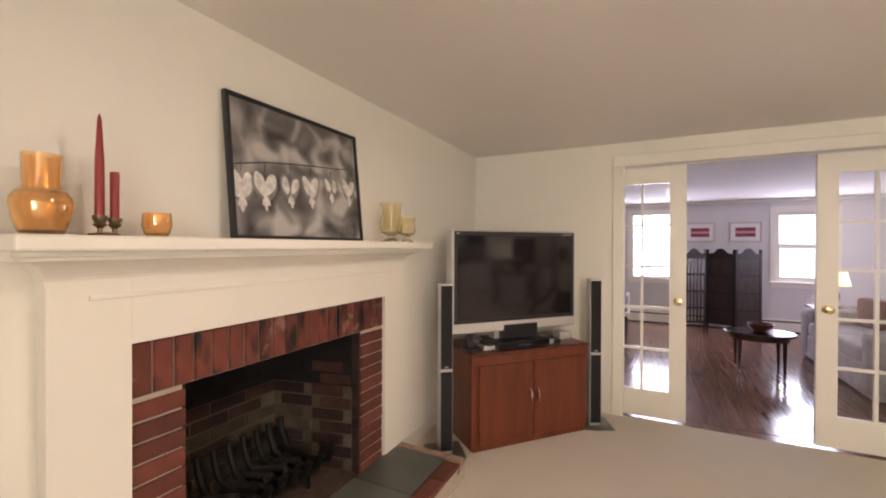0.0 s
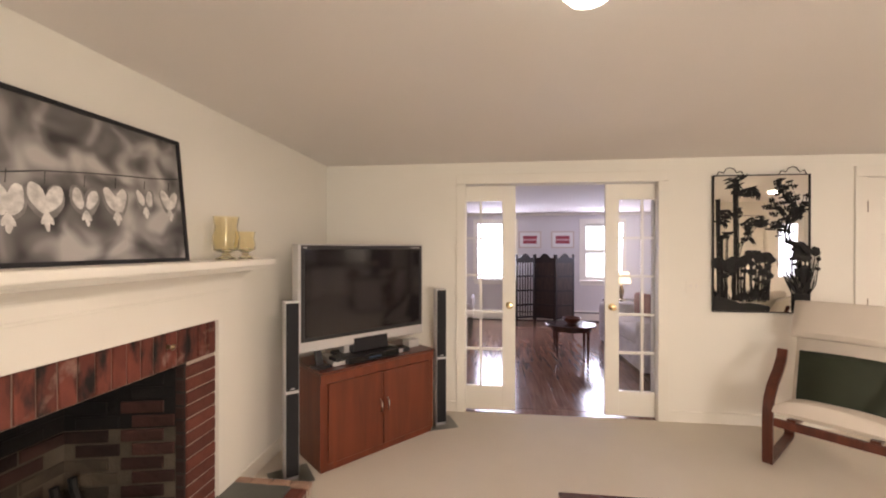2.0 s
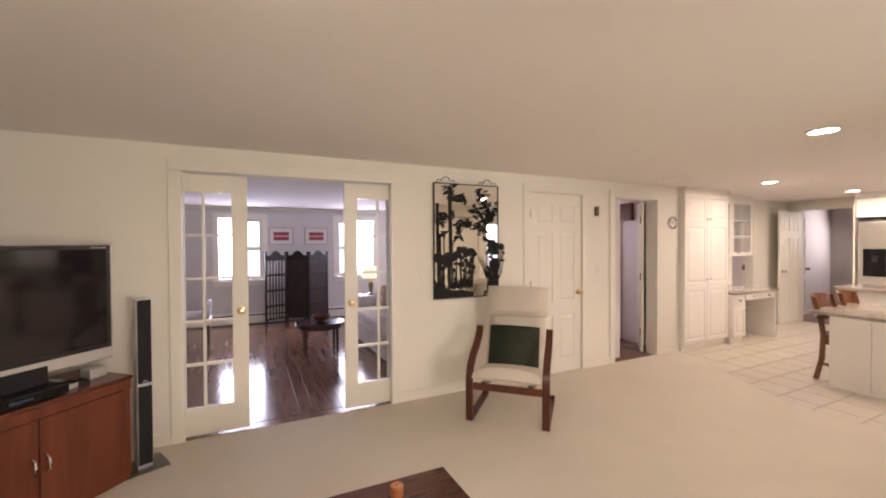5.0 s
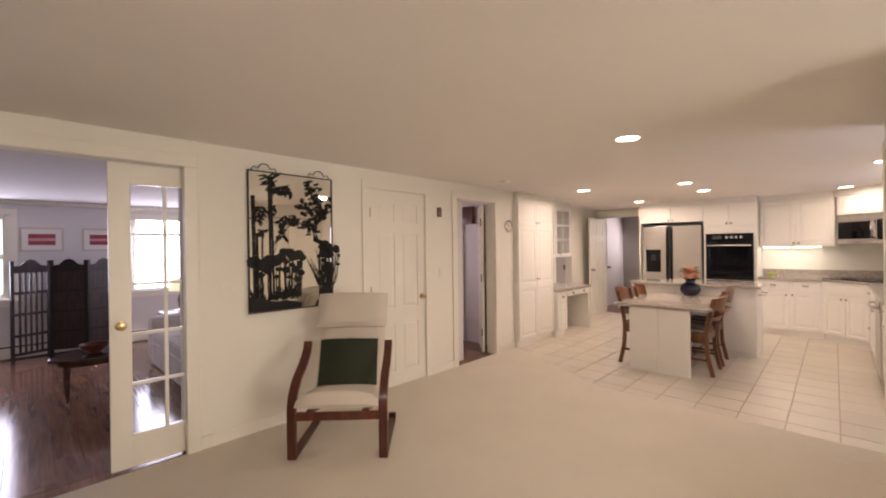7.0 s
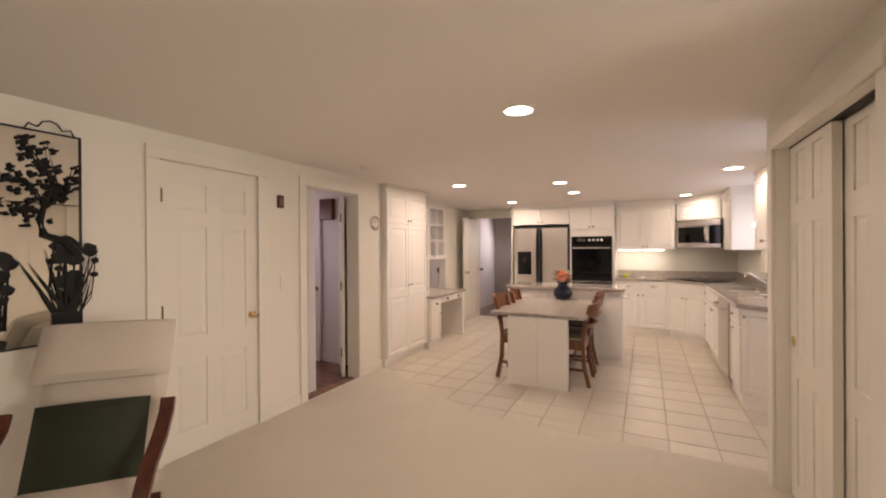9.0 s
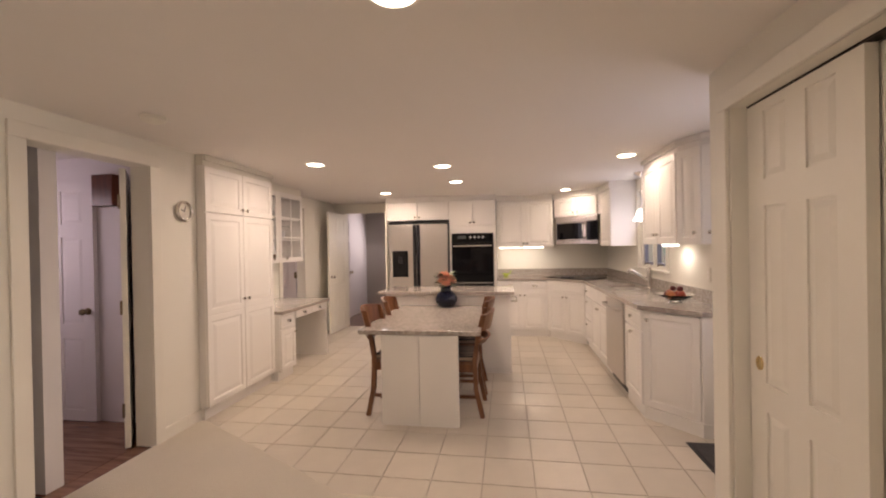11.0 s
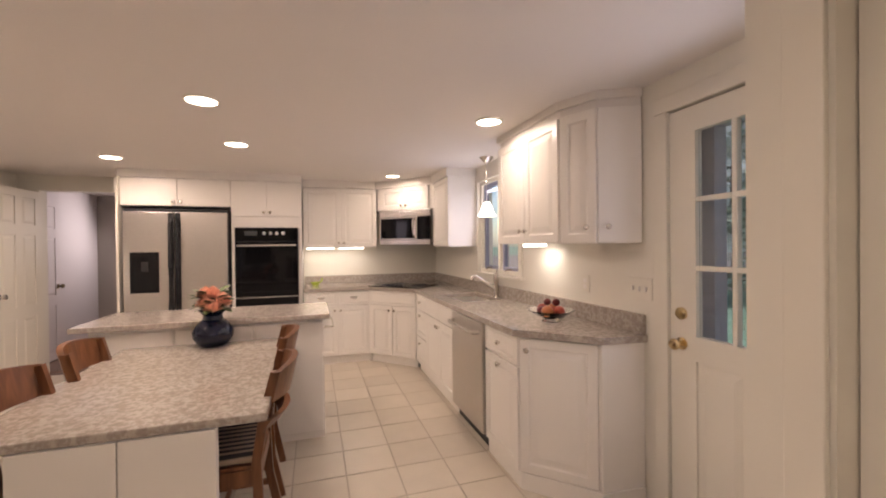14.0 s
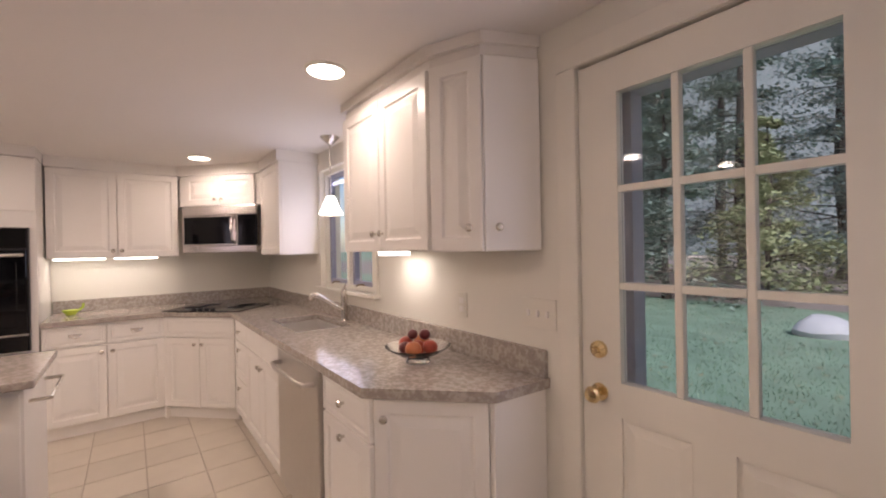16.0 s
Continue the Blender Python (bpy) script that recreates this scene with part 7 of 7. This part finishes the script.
# carved folding screen
CARVED = wood("brown_carved_infill_wood", (0.014, 0.008, 0.006), (0.065, 0.036, 0.026), 14, "Z", 0.45)
fs = thing("folding_screen", "dark carved wooden three-panel folding screen", "folding screen", (0.46, 8.02, 0))
px = 0.0
py = 0.0
for k, a in enumerate((24, -24, 24)):
    pnl = new("screen_panel")
    pnl.parent = fs
    pnl.matrix_local = pose(px, py, 0, 0, 0, a)
    w_ = 0.41
    b = bm_new()
    box(b, 0, -0.012, 0, 0.035, 0.012, 1.34)
    box(b, w_ - 0.035, -0.012, 0, w_, 0.012, 1.34)
    for z in (0.10, 0.34, 0.62, 0.90, 1.18):
        box(b, 0.035, -0.010, z, w_ - 0.035, 0.010, z + 0.035)
    prism_pts = [(0.035, 1.215), (w_ - 0.035, 1.215), (w_ - 0.035, 1.27), (w_ * 0.75, 1.28), (w_ * 0.62, 1.34), (w_ * 0.5, 1.36), (w_ * 0.38, 1.34), (w_ * 0.25, 1.28), (0.035, 1.27)]
    lo = [b.verts.new((x, -0.010, z)) for x, z in prism_pts]
    hi = [b.verts.new((x, 0.010, z)) for x, z in prism_pts]
    b.faces.new(lo)
    b.faces.new(hi[::-1])
    for i in range(len(lo)):
        b.faces.new((lo[i], lo[(i + 1) % len(lo)], hi[(i + 1) % len(lo)], hi[i]))
    fpart = finish(b, "panel_frame", DARKWOOD)
    me_ob = new("panel_frame", fpart)
    me_ob.parent = pnl
    bars = bm_new()
    for z0, z1 in ((0.135, 0.34), (0.375, 0.62), (0.655, 0.90), (0.935, 1.18)):
        if k == 0:
            for q in range(1, 6):
                x = 0.035 + (w_ - 0.07) * q / 6
                box(bars, x - 0.012, -0.005, z0, x + 0.012, 0.005, z1)
        else:
            box(bars, 0.035, -0.004, z0, w_ - 0.035, 0.004, z1)
            tz, tx = (z0 + z1) / 2, w_ / 2
            for q in range(8):
                aa = math.pi * q / 4
                v = [bars.verts.new((tx + r * math.cos(aa + o), -0.008, tz + r * math.sin(aa + o))) for r, o in ((0.02, 0), (0.06, -0.25), (0.085, 0), (0.06, 0.25))]
                bars.faces.new(v)
    me2 = new("carved_infill", finish(bars, "carved_infill", CARVED))
    me2.parent = pnl
    px += w_ * math.cos(radians(a))
    py += w_ * math.sin(radians(a))
tb = thing("oval_table", "dark oval low table with turned legs", "table", (1.07, 5.78, 0))
part("tabletop", lathe(bm_new(), [(0.31, 0.395), (0.335, 0.40), (0.335, 0.42), (0.325, 0.428), (0, 0.428)], 36, sx=1.0, sy=0.85), ESPRESSO, tb, "", True)
part("apron", lathe(bm_new(), [(0.27, 0.345), (0.27, 0.394), (0.25, 0.394), (0.25, 0.345)], 28, sy=0.85), ESPRESSO, tb)
for a in (35, 145, 215, 325):
    x, y = 0.245 * math.cos(radians(a)), 0.21 * math.sin(radians(a))
    part("leg", lathe(bm_new(), [(0.011, 0), (0.014, 0.05), (0.018, 0.2), (0.022, 0.345)], 10, x, y), ESPRESSO, tb, "", True)
bw = thing("wooden_bowl", "dark wooden bowl on the oval table", "bowl", (1.08, 5.78, 0.4285))
part("bowl", lathe(bm_new(), [(0.05, 0), (0.06, 0.01), (0.11, 0.05), (0.125, 0.09), (0.115, 0.09), (0.10, 0.05), (0.05, 0.02), (0, 0.018)], 26), MAHOGANY, bw, "", True)
FLORAL = mat("pale_floral_cloth", (0.55, 0.52, 0.54), 0.9, noise_scale=9, vary=0.35, bump=0.3, bump_scale=120)
sf = thing("sofa", "pale floral slipcovered sofa with rolled arms", "sofa", (1.68, 6.78, 0), -90)
part("skirted_base", boxed(0.02, 0.03, 0.02, 1.82, 0.85, 0.30, bevel=0.02), FLORAL, sf)
part("backrest", boxed(0.10, 0.66, 0.301, 1.74, 0.88, 0.82, bevel=0.07), FLORAL, sf)
for x in (0.0, 1.62):
    part("arm", boxed(x, 0.0, 0.05, x + 0.22, 0.80, 0.62, bevel=0.07), FLORAL, sf)
for k in range(2):
    part("seat_cushion", boxed(0.225 + 0.70 * k, 0.02, 0.302, 0.915 + 0.70 * k, 0.655, 0.46, bevel=0.04), FLORAL, sf)
solid("striped_pillow", boxed(0, 0, 0, 0.36, 0.12, 0.34, bevel=0.05), mat("rust_striped_cloth", (0.30, 0.14, 0.12), 0.85, noise_scale=10, vary=0.5), "rust and cream pillow on the sofa", "pillow", (2.12, 6.52, 0.4605), -80, smooth=True)
et = thing("side_table", "dark side table beside the sofa", "table", (2.15, 7.15, 0))
part("tabletop", boxed(-0.25, -0.22, 0.56, 0.25, 0.22, 0.59, bevel=0.005), ESPRESSO, et)
for x in (-0.21, 0.21):
    for y in (-0.18, 0.18):
        part("leg", boxed(x - 0.018, y - 0.018, 0, x + 0.018, y + 0.018, 0.559), ESPRESSO, et)
tl = thing("table_lamp", "table lamp with a lit cream shade", "table lamp", (2.15, 7.15, 0.5905))
part("base", lathe(bm_new(), [(0.07, 0), (0.07, 0.012), (0.02, 0.03), (0.035, 0.10), (0.045, 0.16), (0.02, 0.24), (0.008, 0.27), (0.008, 0.33)], 20), BRONZE, tl, "", True)
part("shade", lathe(bm_new(), [(0.15, 0.29), (0.11, 0.48), (0.108, 0.48), (0.148, 0.29)], 26), glow("lit_cream_shade", (1.0, 0.82, 0.55), 0.9), tl, "lit cream fabric shade", True)
dbn = thing("daybed", "pale slatted bench with striped cushions", "bench", (-1.75, 6.55, 0))
part("seat", boxed(0, 0, 0.36, 1.45, 0.6, 0.42, bevel=0.01), TRIM, dbn)
for x in (0.03, 1.37):
    for y in (0.03, 0.52):
        part("leg", boxed(x, y, 0, x + 0.05, y + 0.05, 0.359), DARKWOOD, dbn)
part("cushion", boxed(0.01, 0.01, 0.421, 1.44, 0.59, 0.50, bevel=0.03), mat("striped_bench_cloth", (0.42, 0.36, 0.34), 0.9, noise_scale=6, vary=0.4), dbn, "", True)
part("backrest", boxed(1.40, 0.02, 0.501, 1.445, 0.58, 0.66, bevel=0.015), FLORAL, dbn, "", True)


# ---- garden ----
BARK = mat("grey_brown_bark", (0.055, 0.045, 0.038), 0.95, noise_scale=8, vary=0.4, bump=0.8, bump_scale=25)
NEEDLE = [mat("dark_foliage", (0.19, 0.25, 0.21), 0.7, noise_scale=2, vary=0.45), mat("yellow_green_foliage", (0.28, 0.31, 0.16), 0.7, noise_scale=2, vary=0.4), mat("blue_green_foliage", (0.20, 0.27, 0.25), 0.7, noise_scale=2, vary=0.5)]


def tree(x, y, h, spread, seed, material, low=0.15):
    r = random.Random(seed)
    t = thing("tree", "leafy garden tree beyond the lawn", "tree", (x, y, -0.16), 0, "garden trees")
    part("trunk", tube(bm_new(), [(0, 0, 0), (0.05, 0.02, h * 0.3), (-0.04, 0.05, h * 0.65), (0, 0, h * 0.95)], [h * 0.022, h * 0.018, h * 0.012, h * 0.004], 9), BARK, t, "", True)
    verts, faces = [], []
    for k in range(34):
        f = low + (1 - low) * (k + r.random()) / 34
        a = r.uniform(0, 6.283)
        L = spread * (1.05 - 0.8 * f) * r.uniform(0.6, 1.1)
        z0 = h * f
        tip = Vector((L * math.cos(a), L * math.sin(a), z0 + r.uniform(-0.25, 0.1) * L))
        lb = tube(bm_new(), [(0, 0, z0 * 0.97), tuple(tip * 0.5 + Vector((0, 0, z0 * 0.5 + 0.05 * L))), tuple(tip)], [0.02 + 0.03 * (1 - f), 0.02, 0.006], 5)
        part("limb", lb, BARK, t)
        base = Vector((0, 0, z0))
        for q in range(380):
            u = r.uniform(0.2, 1.05)
            c = base.lerp(tip, u) + Vector((r.gauss(0, 0.16 * L), r.gauss(0, 0.16 * L), r.gauss(0, 0.10 * L)))
            s = r.uniform(0.035, 0.10)
            n = Vector((r.gauss(0, 0.5), r.gauss(0, 0.5), 1)).normalized()
            t1 = n.orthogonal().normalized() * s
            t2 = n.cross(t1).normalized() * s * 0.5
            i = len(verts)
            verts += [c - t1, c - t2, c + t1, c + t2]
            faces.append((i, i + 1, i + 2, i + 3))
    me = bpy.data.meshes.new("crown")
    me.from_pydata([tuple(v) for v in verts], [], faces)
    me.materials.append(material)
    ob = new("crown", me)
    ob.parent = t
    return t


rnd = random.Random(21)
for k, (x, y, h, s) in enumerate(((9.9, -11.5, 6.5, 2.3), (12.5, -14, 8.5, 2.8), (7.9, -13.2, 5.0, 2.2), (6.3, -15.5, 8.5, 2.9), (9.6, -17, 10.5, 3.2), (13.5, -19, 12, 3.5), (5.0, -19, 11, 3.4), (11.5, -21, 12, 3.6), (7.6, -22, 13, 3.6), (16.5, -16, 10, 3.2), (15, -23, 13, 3.8), (3.0, -23, 12, 3.6), (18, -12, 8, 2.8), (10.8, -9.2, 3.4, 1.3))):
    tree(x, y, h, s, 100 + k, NEEDLE[(0, 2, 1, 2, 0, 2, 0, 0, 2, 0, 0, 2, 0, 0)[k]], 0.04 if k in (0, 2, 13) else 0.10)
rk = lathe(bm_new(), [(0.36, 0), (0.42, 0.10), (0.34, 0.24), (0.18, 0.33), (0, 0.35)], 18, sx=1.1, sy=0.8)
for v in rk.verts:
    v.co += Vector((noise.noise(v.co * 2.1), noise.noise(v.co * 2.1 + Vector((5, 0, 0))), noise.noise(v.co * 2.1 + Vector((0, 7, 0))))) * 0.10
solid("boulder", rk, mat("pale_grey_granite_rock", (0.48, 0.47, 0.50), 0.85, noise_scale=5, vary=0.2, bump=0.6, bump_scale=12), "pale grey boulder on the lawn", "boulder", (6.02, -8.3, -0.19), smooth=True)
# bench shape stands in for a small wooden wall beyond the lawn
sd = thing("garden_bench", "weathered bench shape in place of a small wooden wall", "bench", (8.85, -12.2, -0.15))
part("seat", boxed(-0.7, -0.2, 0.38, 0.7, 0.2, 0.43), mat("weathered_wood", (0.22, 0.20, 0.18), 0.9, noise_scale=6, vary=0.3), sd)
part("back_board", boxed(-0.7, -0.25, 0.45, 0.7, -0.21, 0.85), mat("weathered_wood_back", (0.20, 0.18, 0.16), 0.9, noise_scale=6, vary=0.3), sd)
for x in (-0.62, 0.62):
    part("leg", boxed(x - 0.04, -0.25, 0, x + 0.04, 0.18, 0.379), mat("weathered_leg", (0.2, 0.18, 0.16), 0.9), sd)
leafs, lf = [], []
for k in range(900):
    x, y = rnd.uniform(2, 16), rnd.uniform(-13, -2.5)
    s, a = rnd.uniform(0.02, 0.05), rnd.uniform(0, 6.28)
    i = len(leafs)
    for q in range(4):
        leafs.append((x + s * math.cos(a + q * 1.571) * (1, 0.6)[q % 2], y + s * math.sin(a + q * 1.571), -0.145 + rnd.uniform(0, 0.01)))
    lf.append((i, i + 1, i + 2, i + 3))
me = bpy.data.meshes.new("fallen_leaves")
me.from_pydata(leafs, [], lf)
me.materials.append(mat("dry_leaf", (0.24, 0.23, 0.15), 0.8, noise_scale=3, vary=0.4))
tagged(new("fallen_leaves", me), "dry leaves scattered over the lawn", "leaves", kind="stuff")
gv, gf = [], []
for k in range(30000):
    y = -1.2 - 10.5 * rnd.random() ** 1.3
    x = 4.6 + rnd.uniform(-0.6, 0.65) * (1.2 - y)
    a, hh, wd = rnd.uniform(0, 6.28), rnd.uniform(0.02, 0.05), rnd.uniform(0.004, 0.009)
    i = len(gv)
    gv += [(x - wd * math.cos(a), y - wd * math.sin(a), -0.152), (x + wd * math.cos(a), y + wd * math.sin(a), -0.152), (x + rnd.uniform(-0.03, 0.03), y + rnd.uniform(-0.03, 0.03), -0.15 + hh)]
    gf.append((i, i + 1, i + 2))
me = bpy.data.meshes.new("grass")
me.from_pydata(gv, [], gf)
me.materials.append(mat("grass_blade_green", (0.18, 0.275, 0.18), 0.6, noise_scale=1.2, vary=0.5))
tagged(new("grass", me), "short green grass of the lawn", "grass", kind="stuff")
structure("ground_mulch", boxed(-40, -61, -0.2, 60, -11.6, -0.142), mat("leaf_litter", (0.23, 0.19, 0.18), 0.95, noise_scale=0.9, vary=0.35, bump=0.6, bump_scale=12), "brown leaf litter under the trees", "ground")
# the haze of distance is put into the backdrop's pale blue-grey colour
structure("backdrop_woods", boxed(-60, -62.2, -1, 80, -62, 44), mat("haze_tinted_woods", (0.40, 0.44, 0.45), 0.95, noise_scale=0.25, vary=0.5), "distant woodland backdrop with pale haze in its colour", "backdrop")


# ---- pieces of floors and brickwork ----
def shared_piece(name, mesh, parent, m):
    ob = new(name, mesh)
    ob.parent = parent
    ob.matrix_local = m
    return ob


def bevelled_slab(name, sx, sy, sz, material, b=0.004):
    """A low slab centred on the origin in x and y, its top edges chamfered."""
    bm = bm_new()
    lo = [bm.verts.new((x * sx / 2, y * sy / 2, 0)) for x, y in ((-1, -1), (1, -1), (1, 1), (-1, 1))]
    mid = [bm.verts.new((x * sx / 2, y * sy / 2, sz - b)) for x, y in ((-1, -1), (1, -1), (1, 1), (-1, 1))]
    hi = [bm.verts.new((x * (sx / 2 - b), y * (sy / 2 - b), sz)) for x, y in ((-1, -1), (1, -1), (1, 1), (-1, 1))]
    for a, c in ((lo, mid), (mid, hi)):
        for i in range(4):
            bm.faces.new((a[i], a[(i + 1) % 4], c[(i + 1) % 4], c[i]))
    bm.faces.new(hi)
    bm.faces.new(lo[::-1])
    return finish(bm, name, material)


rnd = random.Random(31)
bed = bpy.data.objects["floor_kitchen_bed"]
PITCH, TX, TY = 0.308, 4.52, 0.068
tile_mesh = bevelled_slab("tile", PITCH - 0.007, PITCH - 0.007, 0.008, TILE, 0.002)


def tile_inside(x, y):
    """Whether a tile lies on the kitchen floor, or runs a little under the carpet's edge."""
    if not (SW + 0.02 < y < 4.20 and 4.45 < x < EW):
        return False
    if x < 5.44 and (y > 3.68 or y > 2.10 + (x - 4.62) * 1.875 + 0.36):
        return False
    if 5.60 < x < 6.85 and 1.55 < y < 2.05:
        return False
    return not (7.0 < x < 7.40 and 1.3 < y < 2.4) and not (x > 9.0 and y < 3.0) and not (5.9 < x and y < -0.12) and not (y > 3.85 and x < 6.9)


for i in range(0, 17):
    for j in range(-2, 14):
        x, y = TX + PITCH * (i + 0.5), TY + PITCH * (j + 0.5)
        if tile_inside(x, y):
            shared_piece("tile", tile_mesh, bed, pose(x, y, -0.0075 + rnd.uniform(0, 0.0006), rnd.uniform(-0.06, 0.06), rnd.uniform(-0.06, 0.06), rnd.choice((0, 90, 180, 270))))
wood_bed = bpy.data.objects["floor_wood_bed"]
plank_mesh = bevelled_slab("plank", 0.118, 1.55, 0.012, PLANK, 0.0015)
for i in range(-36, 39):
    x = 0.12 * i + 0.06
    if not FW + 0.06 < x < FE - 0.06:
        continue
    off_ = rnd.uniform(-0.7, 0.7)
    for j in range(-1, 4):
        y = NW + 0.15 + off_ + 1.554 * (j + 0.5)
        if y - 0.78 > NW + 0.14 and y + 0.78 < FN:
            shared_piece("plank", plank_mesh, wood_bed, pose(x, y, -0.0115 + rnd.uniform(0, 0.0006)))
rest = bm_new()
for i in range(-36, 39):
    x = 0.12 * i + 0.06
    if FW + 0.06 < x < FE - 0.06:
        box(rest, x - 0.0585, NW + 0.15, -0.0119, x + 0.0585, FN, -0.0012)
ob = part("plank_rest", rest, PLANK, wood_bed)
ob["kind"] = "stuff"
hall_rest = bm_new()
for i in range(8):
    box(hall_rest, FE + 0.12 * i + 0.001, NW + 0.151, -0.0119, FE + 0.12 * i + 0.119, 5.8, -0.0012)
for ob in (part("plank_hall", hall_rest, PLANK, wood_bed),):
    ob["kind"] = "stuff"

# fireplace bricks
def brick(name, w, h, d, material):
    """A worn brick, w along y, h along z, proud along +x by d."""
    bm = bm_new()
    c = 0.004
    lo = [bm.verts.new((0, y * w / 2, z * h / 2)) for y, z in ((-1, -1), (1, -1), (1, 1), (-1, 1))]
    mid = [bm.verts.new((d - c, y * w / 2, z * h / 2)) for y, z in ((-1, -1), (1, -1), (1, 1), (-1, 1))]
    hi = [bm.verts.new((d, y * (w / 2 - c), z * (h / 2 - c))) for y, z in ((-1, -1), (1, -1), (1, 1), (-1, 1))]
    for a, e in ((lo, mid), (mid, hi)):
        for i in range(4):
            bm.faces.new((a[i], a[(i + 1) % 4], e[(i + 1) % 4], e[i]))
    bm.faces.new(hi)
    bm.faces.new(lo[::-1])
    return finish(bm, name, material)


left_b = brick("brick", 0.165, 0.058, 0.012, BRICK)
right_b = brick("brick", 0.202, 0.058, 0.012, BRICK)
soldier = brick("brick", 0.058, 0.166, 0.012, SOOTED)
COURSE = 0.902 / 13.6
for k in range(13):
    z = 0.028 + COURSE * (k + 0.5)
    if k >= 1:
        shared_piece("brick", left_b, fp, pose(BX - 0.010 + rnd.uniform(-0.001, 0.002), 0.8555, z, rnd.uniform(-0.6, 0.6)))
        shared_piece("brick", right_b, fp, pose(BX - 0.010 + rnd.uniform(-0.001, 0.002), 1.994, z, rnd.uniform(-0.6, 0.6)))
for k in range(20):
    y = 0.768 + 1.332 * (k + 0.5) / 20
    shared_piece("brick", soldier, fp, pose(BX - 0.010 + rnd.uniform(-0.001, 0.002), y, 0.990, rnd.uniform(-0.6, 0.6)))
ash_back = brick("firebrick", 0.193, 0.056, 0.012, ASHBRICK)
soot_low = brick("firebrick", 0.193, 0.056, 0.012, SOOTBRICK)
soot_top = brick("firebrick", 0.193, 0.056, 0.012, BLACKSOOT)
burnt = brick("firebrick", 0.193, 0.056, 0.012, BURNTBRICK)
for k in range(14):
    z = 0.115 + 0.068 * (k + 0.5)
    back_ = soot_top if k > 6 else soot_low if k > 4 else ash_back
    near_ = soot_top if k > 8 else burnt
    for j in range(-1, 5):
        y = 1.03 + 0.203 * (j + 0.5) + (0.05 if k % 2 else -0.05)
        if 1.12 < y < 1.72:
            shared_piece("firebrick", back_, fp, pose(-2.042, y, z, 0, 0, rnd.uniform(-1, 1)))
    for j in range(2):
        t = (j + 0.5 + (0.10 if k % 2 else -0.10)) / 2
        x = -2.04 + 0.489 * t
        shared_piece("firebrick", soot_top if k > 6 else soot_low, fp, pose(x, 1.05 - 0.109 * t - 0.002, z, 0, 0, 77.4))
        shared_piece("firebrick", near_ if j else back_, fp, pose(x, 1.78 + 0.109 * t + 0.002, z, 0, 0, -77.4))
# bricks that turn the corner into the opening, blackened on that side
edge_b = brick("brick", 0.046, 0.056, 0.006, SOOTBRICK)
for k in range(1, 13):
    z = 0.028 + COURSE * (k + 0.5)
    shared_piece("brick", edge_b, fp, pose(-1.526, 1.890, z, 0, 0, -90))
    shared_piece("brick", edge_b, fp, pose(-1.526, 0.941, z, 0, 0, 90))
# hearth: slates framed by a front course of bricks and a narrow end course on edge
hb = bevelled_slab("brick", 0.092, 0.192, 0.052, BRICK, 0.008)
for k in range(8):
    shared_piece("brick", hb, hearth, pose(-1.082, 0.72 + 0.2 * k, 0.076, rnd.uniform(-1.5, 1.5), rnd.uniform(-1.5, 1.5), rnd.uniform(-2.5, 2.5)))
he = bevelled_slab("brick", 0.112, 0.062, 0.054, PALEBRICK, 0.010)
for k in range(4):
    shared_piece("brick", he, hearth, pose(-1.092 - 0.117 * k, 2.262, 0.074, rnd.uniform(-2, 2), rnd.uniform(-2, 2), rnd.uniform(-4, 4)))
sl = bevelled_slab("slate", 0.355, 0.396, 0.022, SLATE, 0.003)
for k in range(4):
    shared_piece("slate", sl, hearth, pose(-1.311, 0.83 + 0.402 * k, 0.1035 + rnd.uniform(0, 0.002), rnd.uniform(-0.3, 0.3), rnd.uniform(-0.3, 0.3), 0))
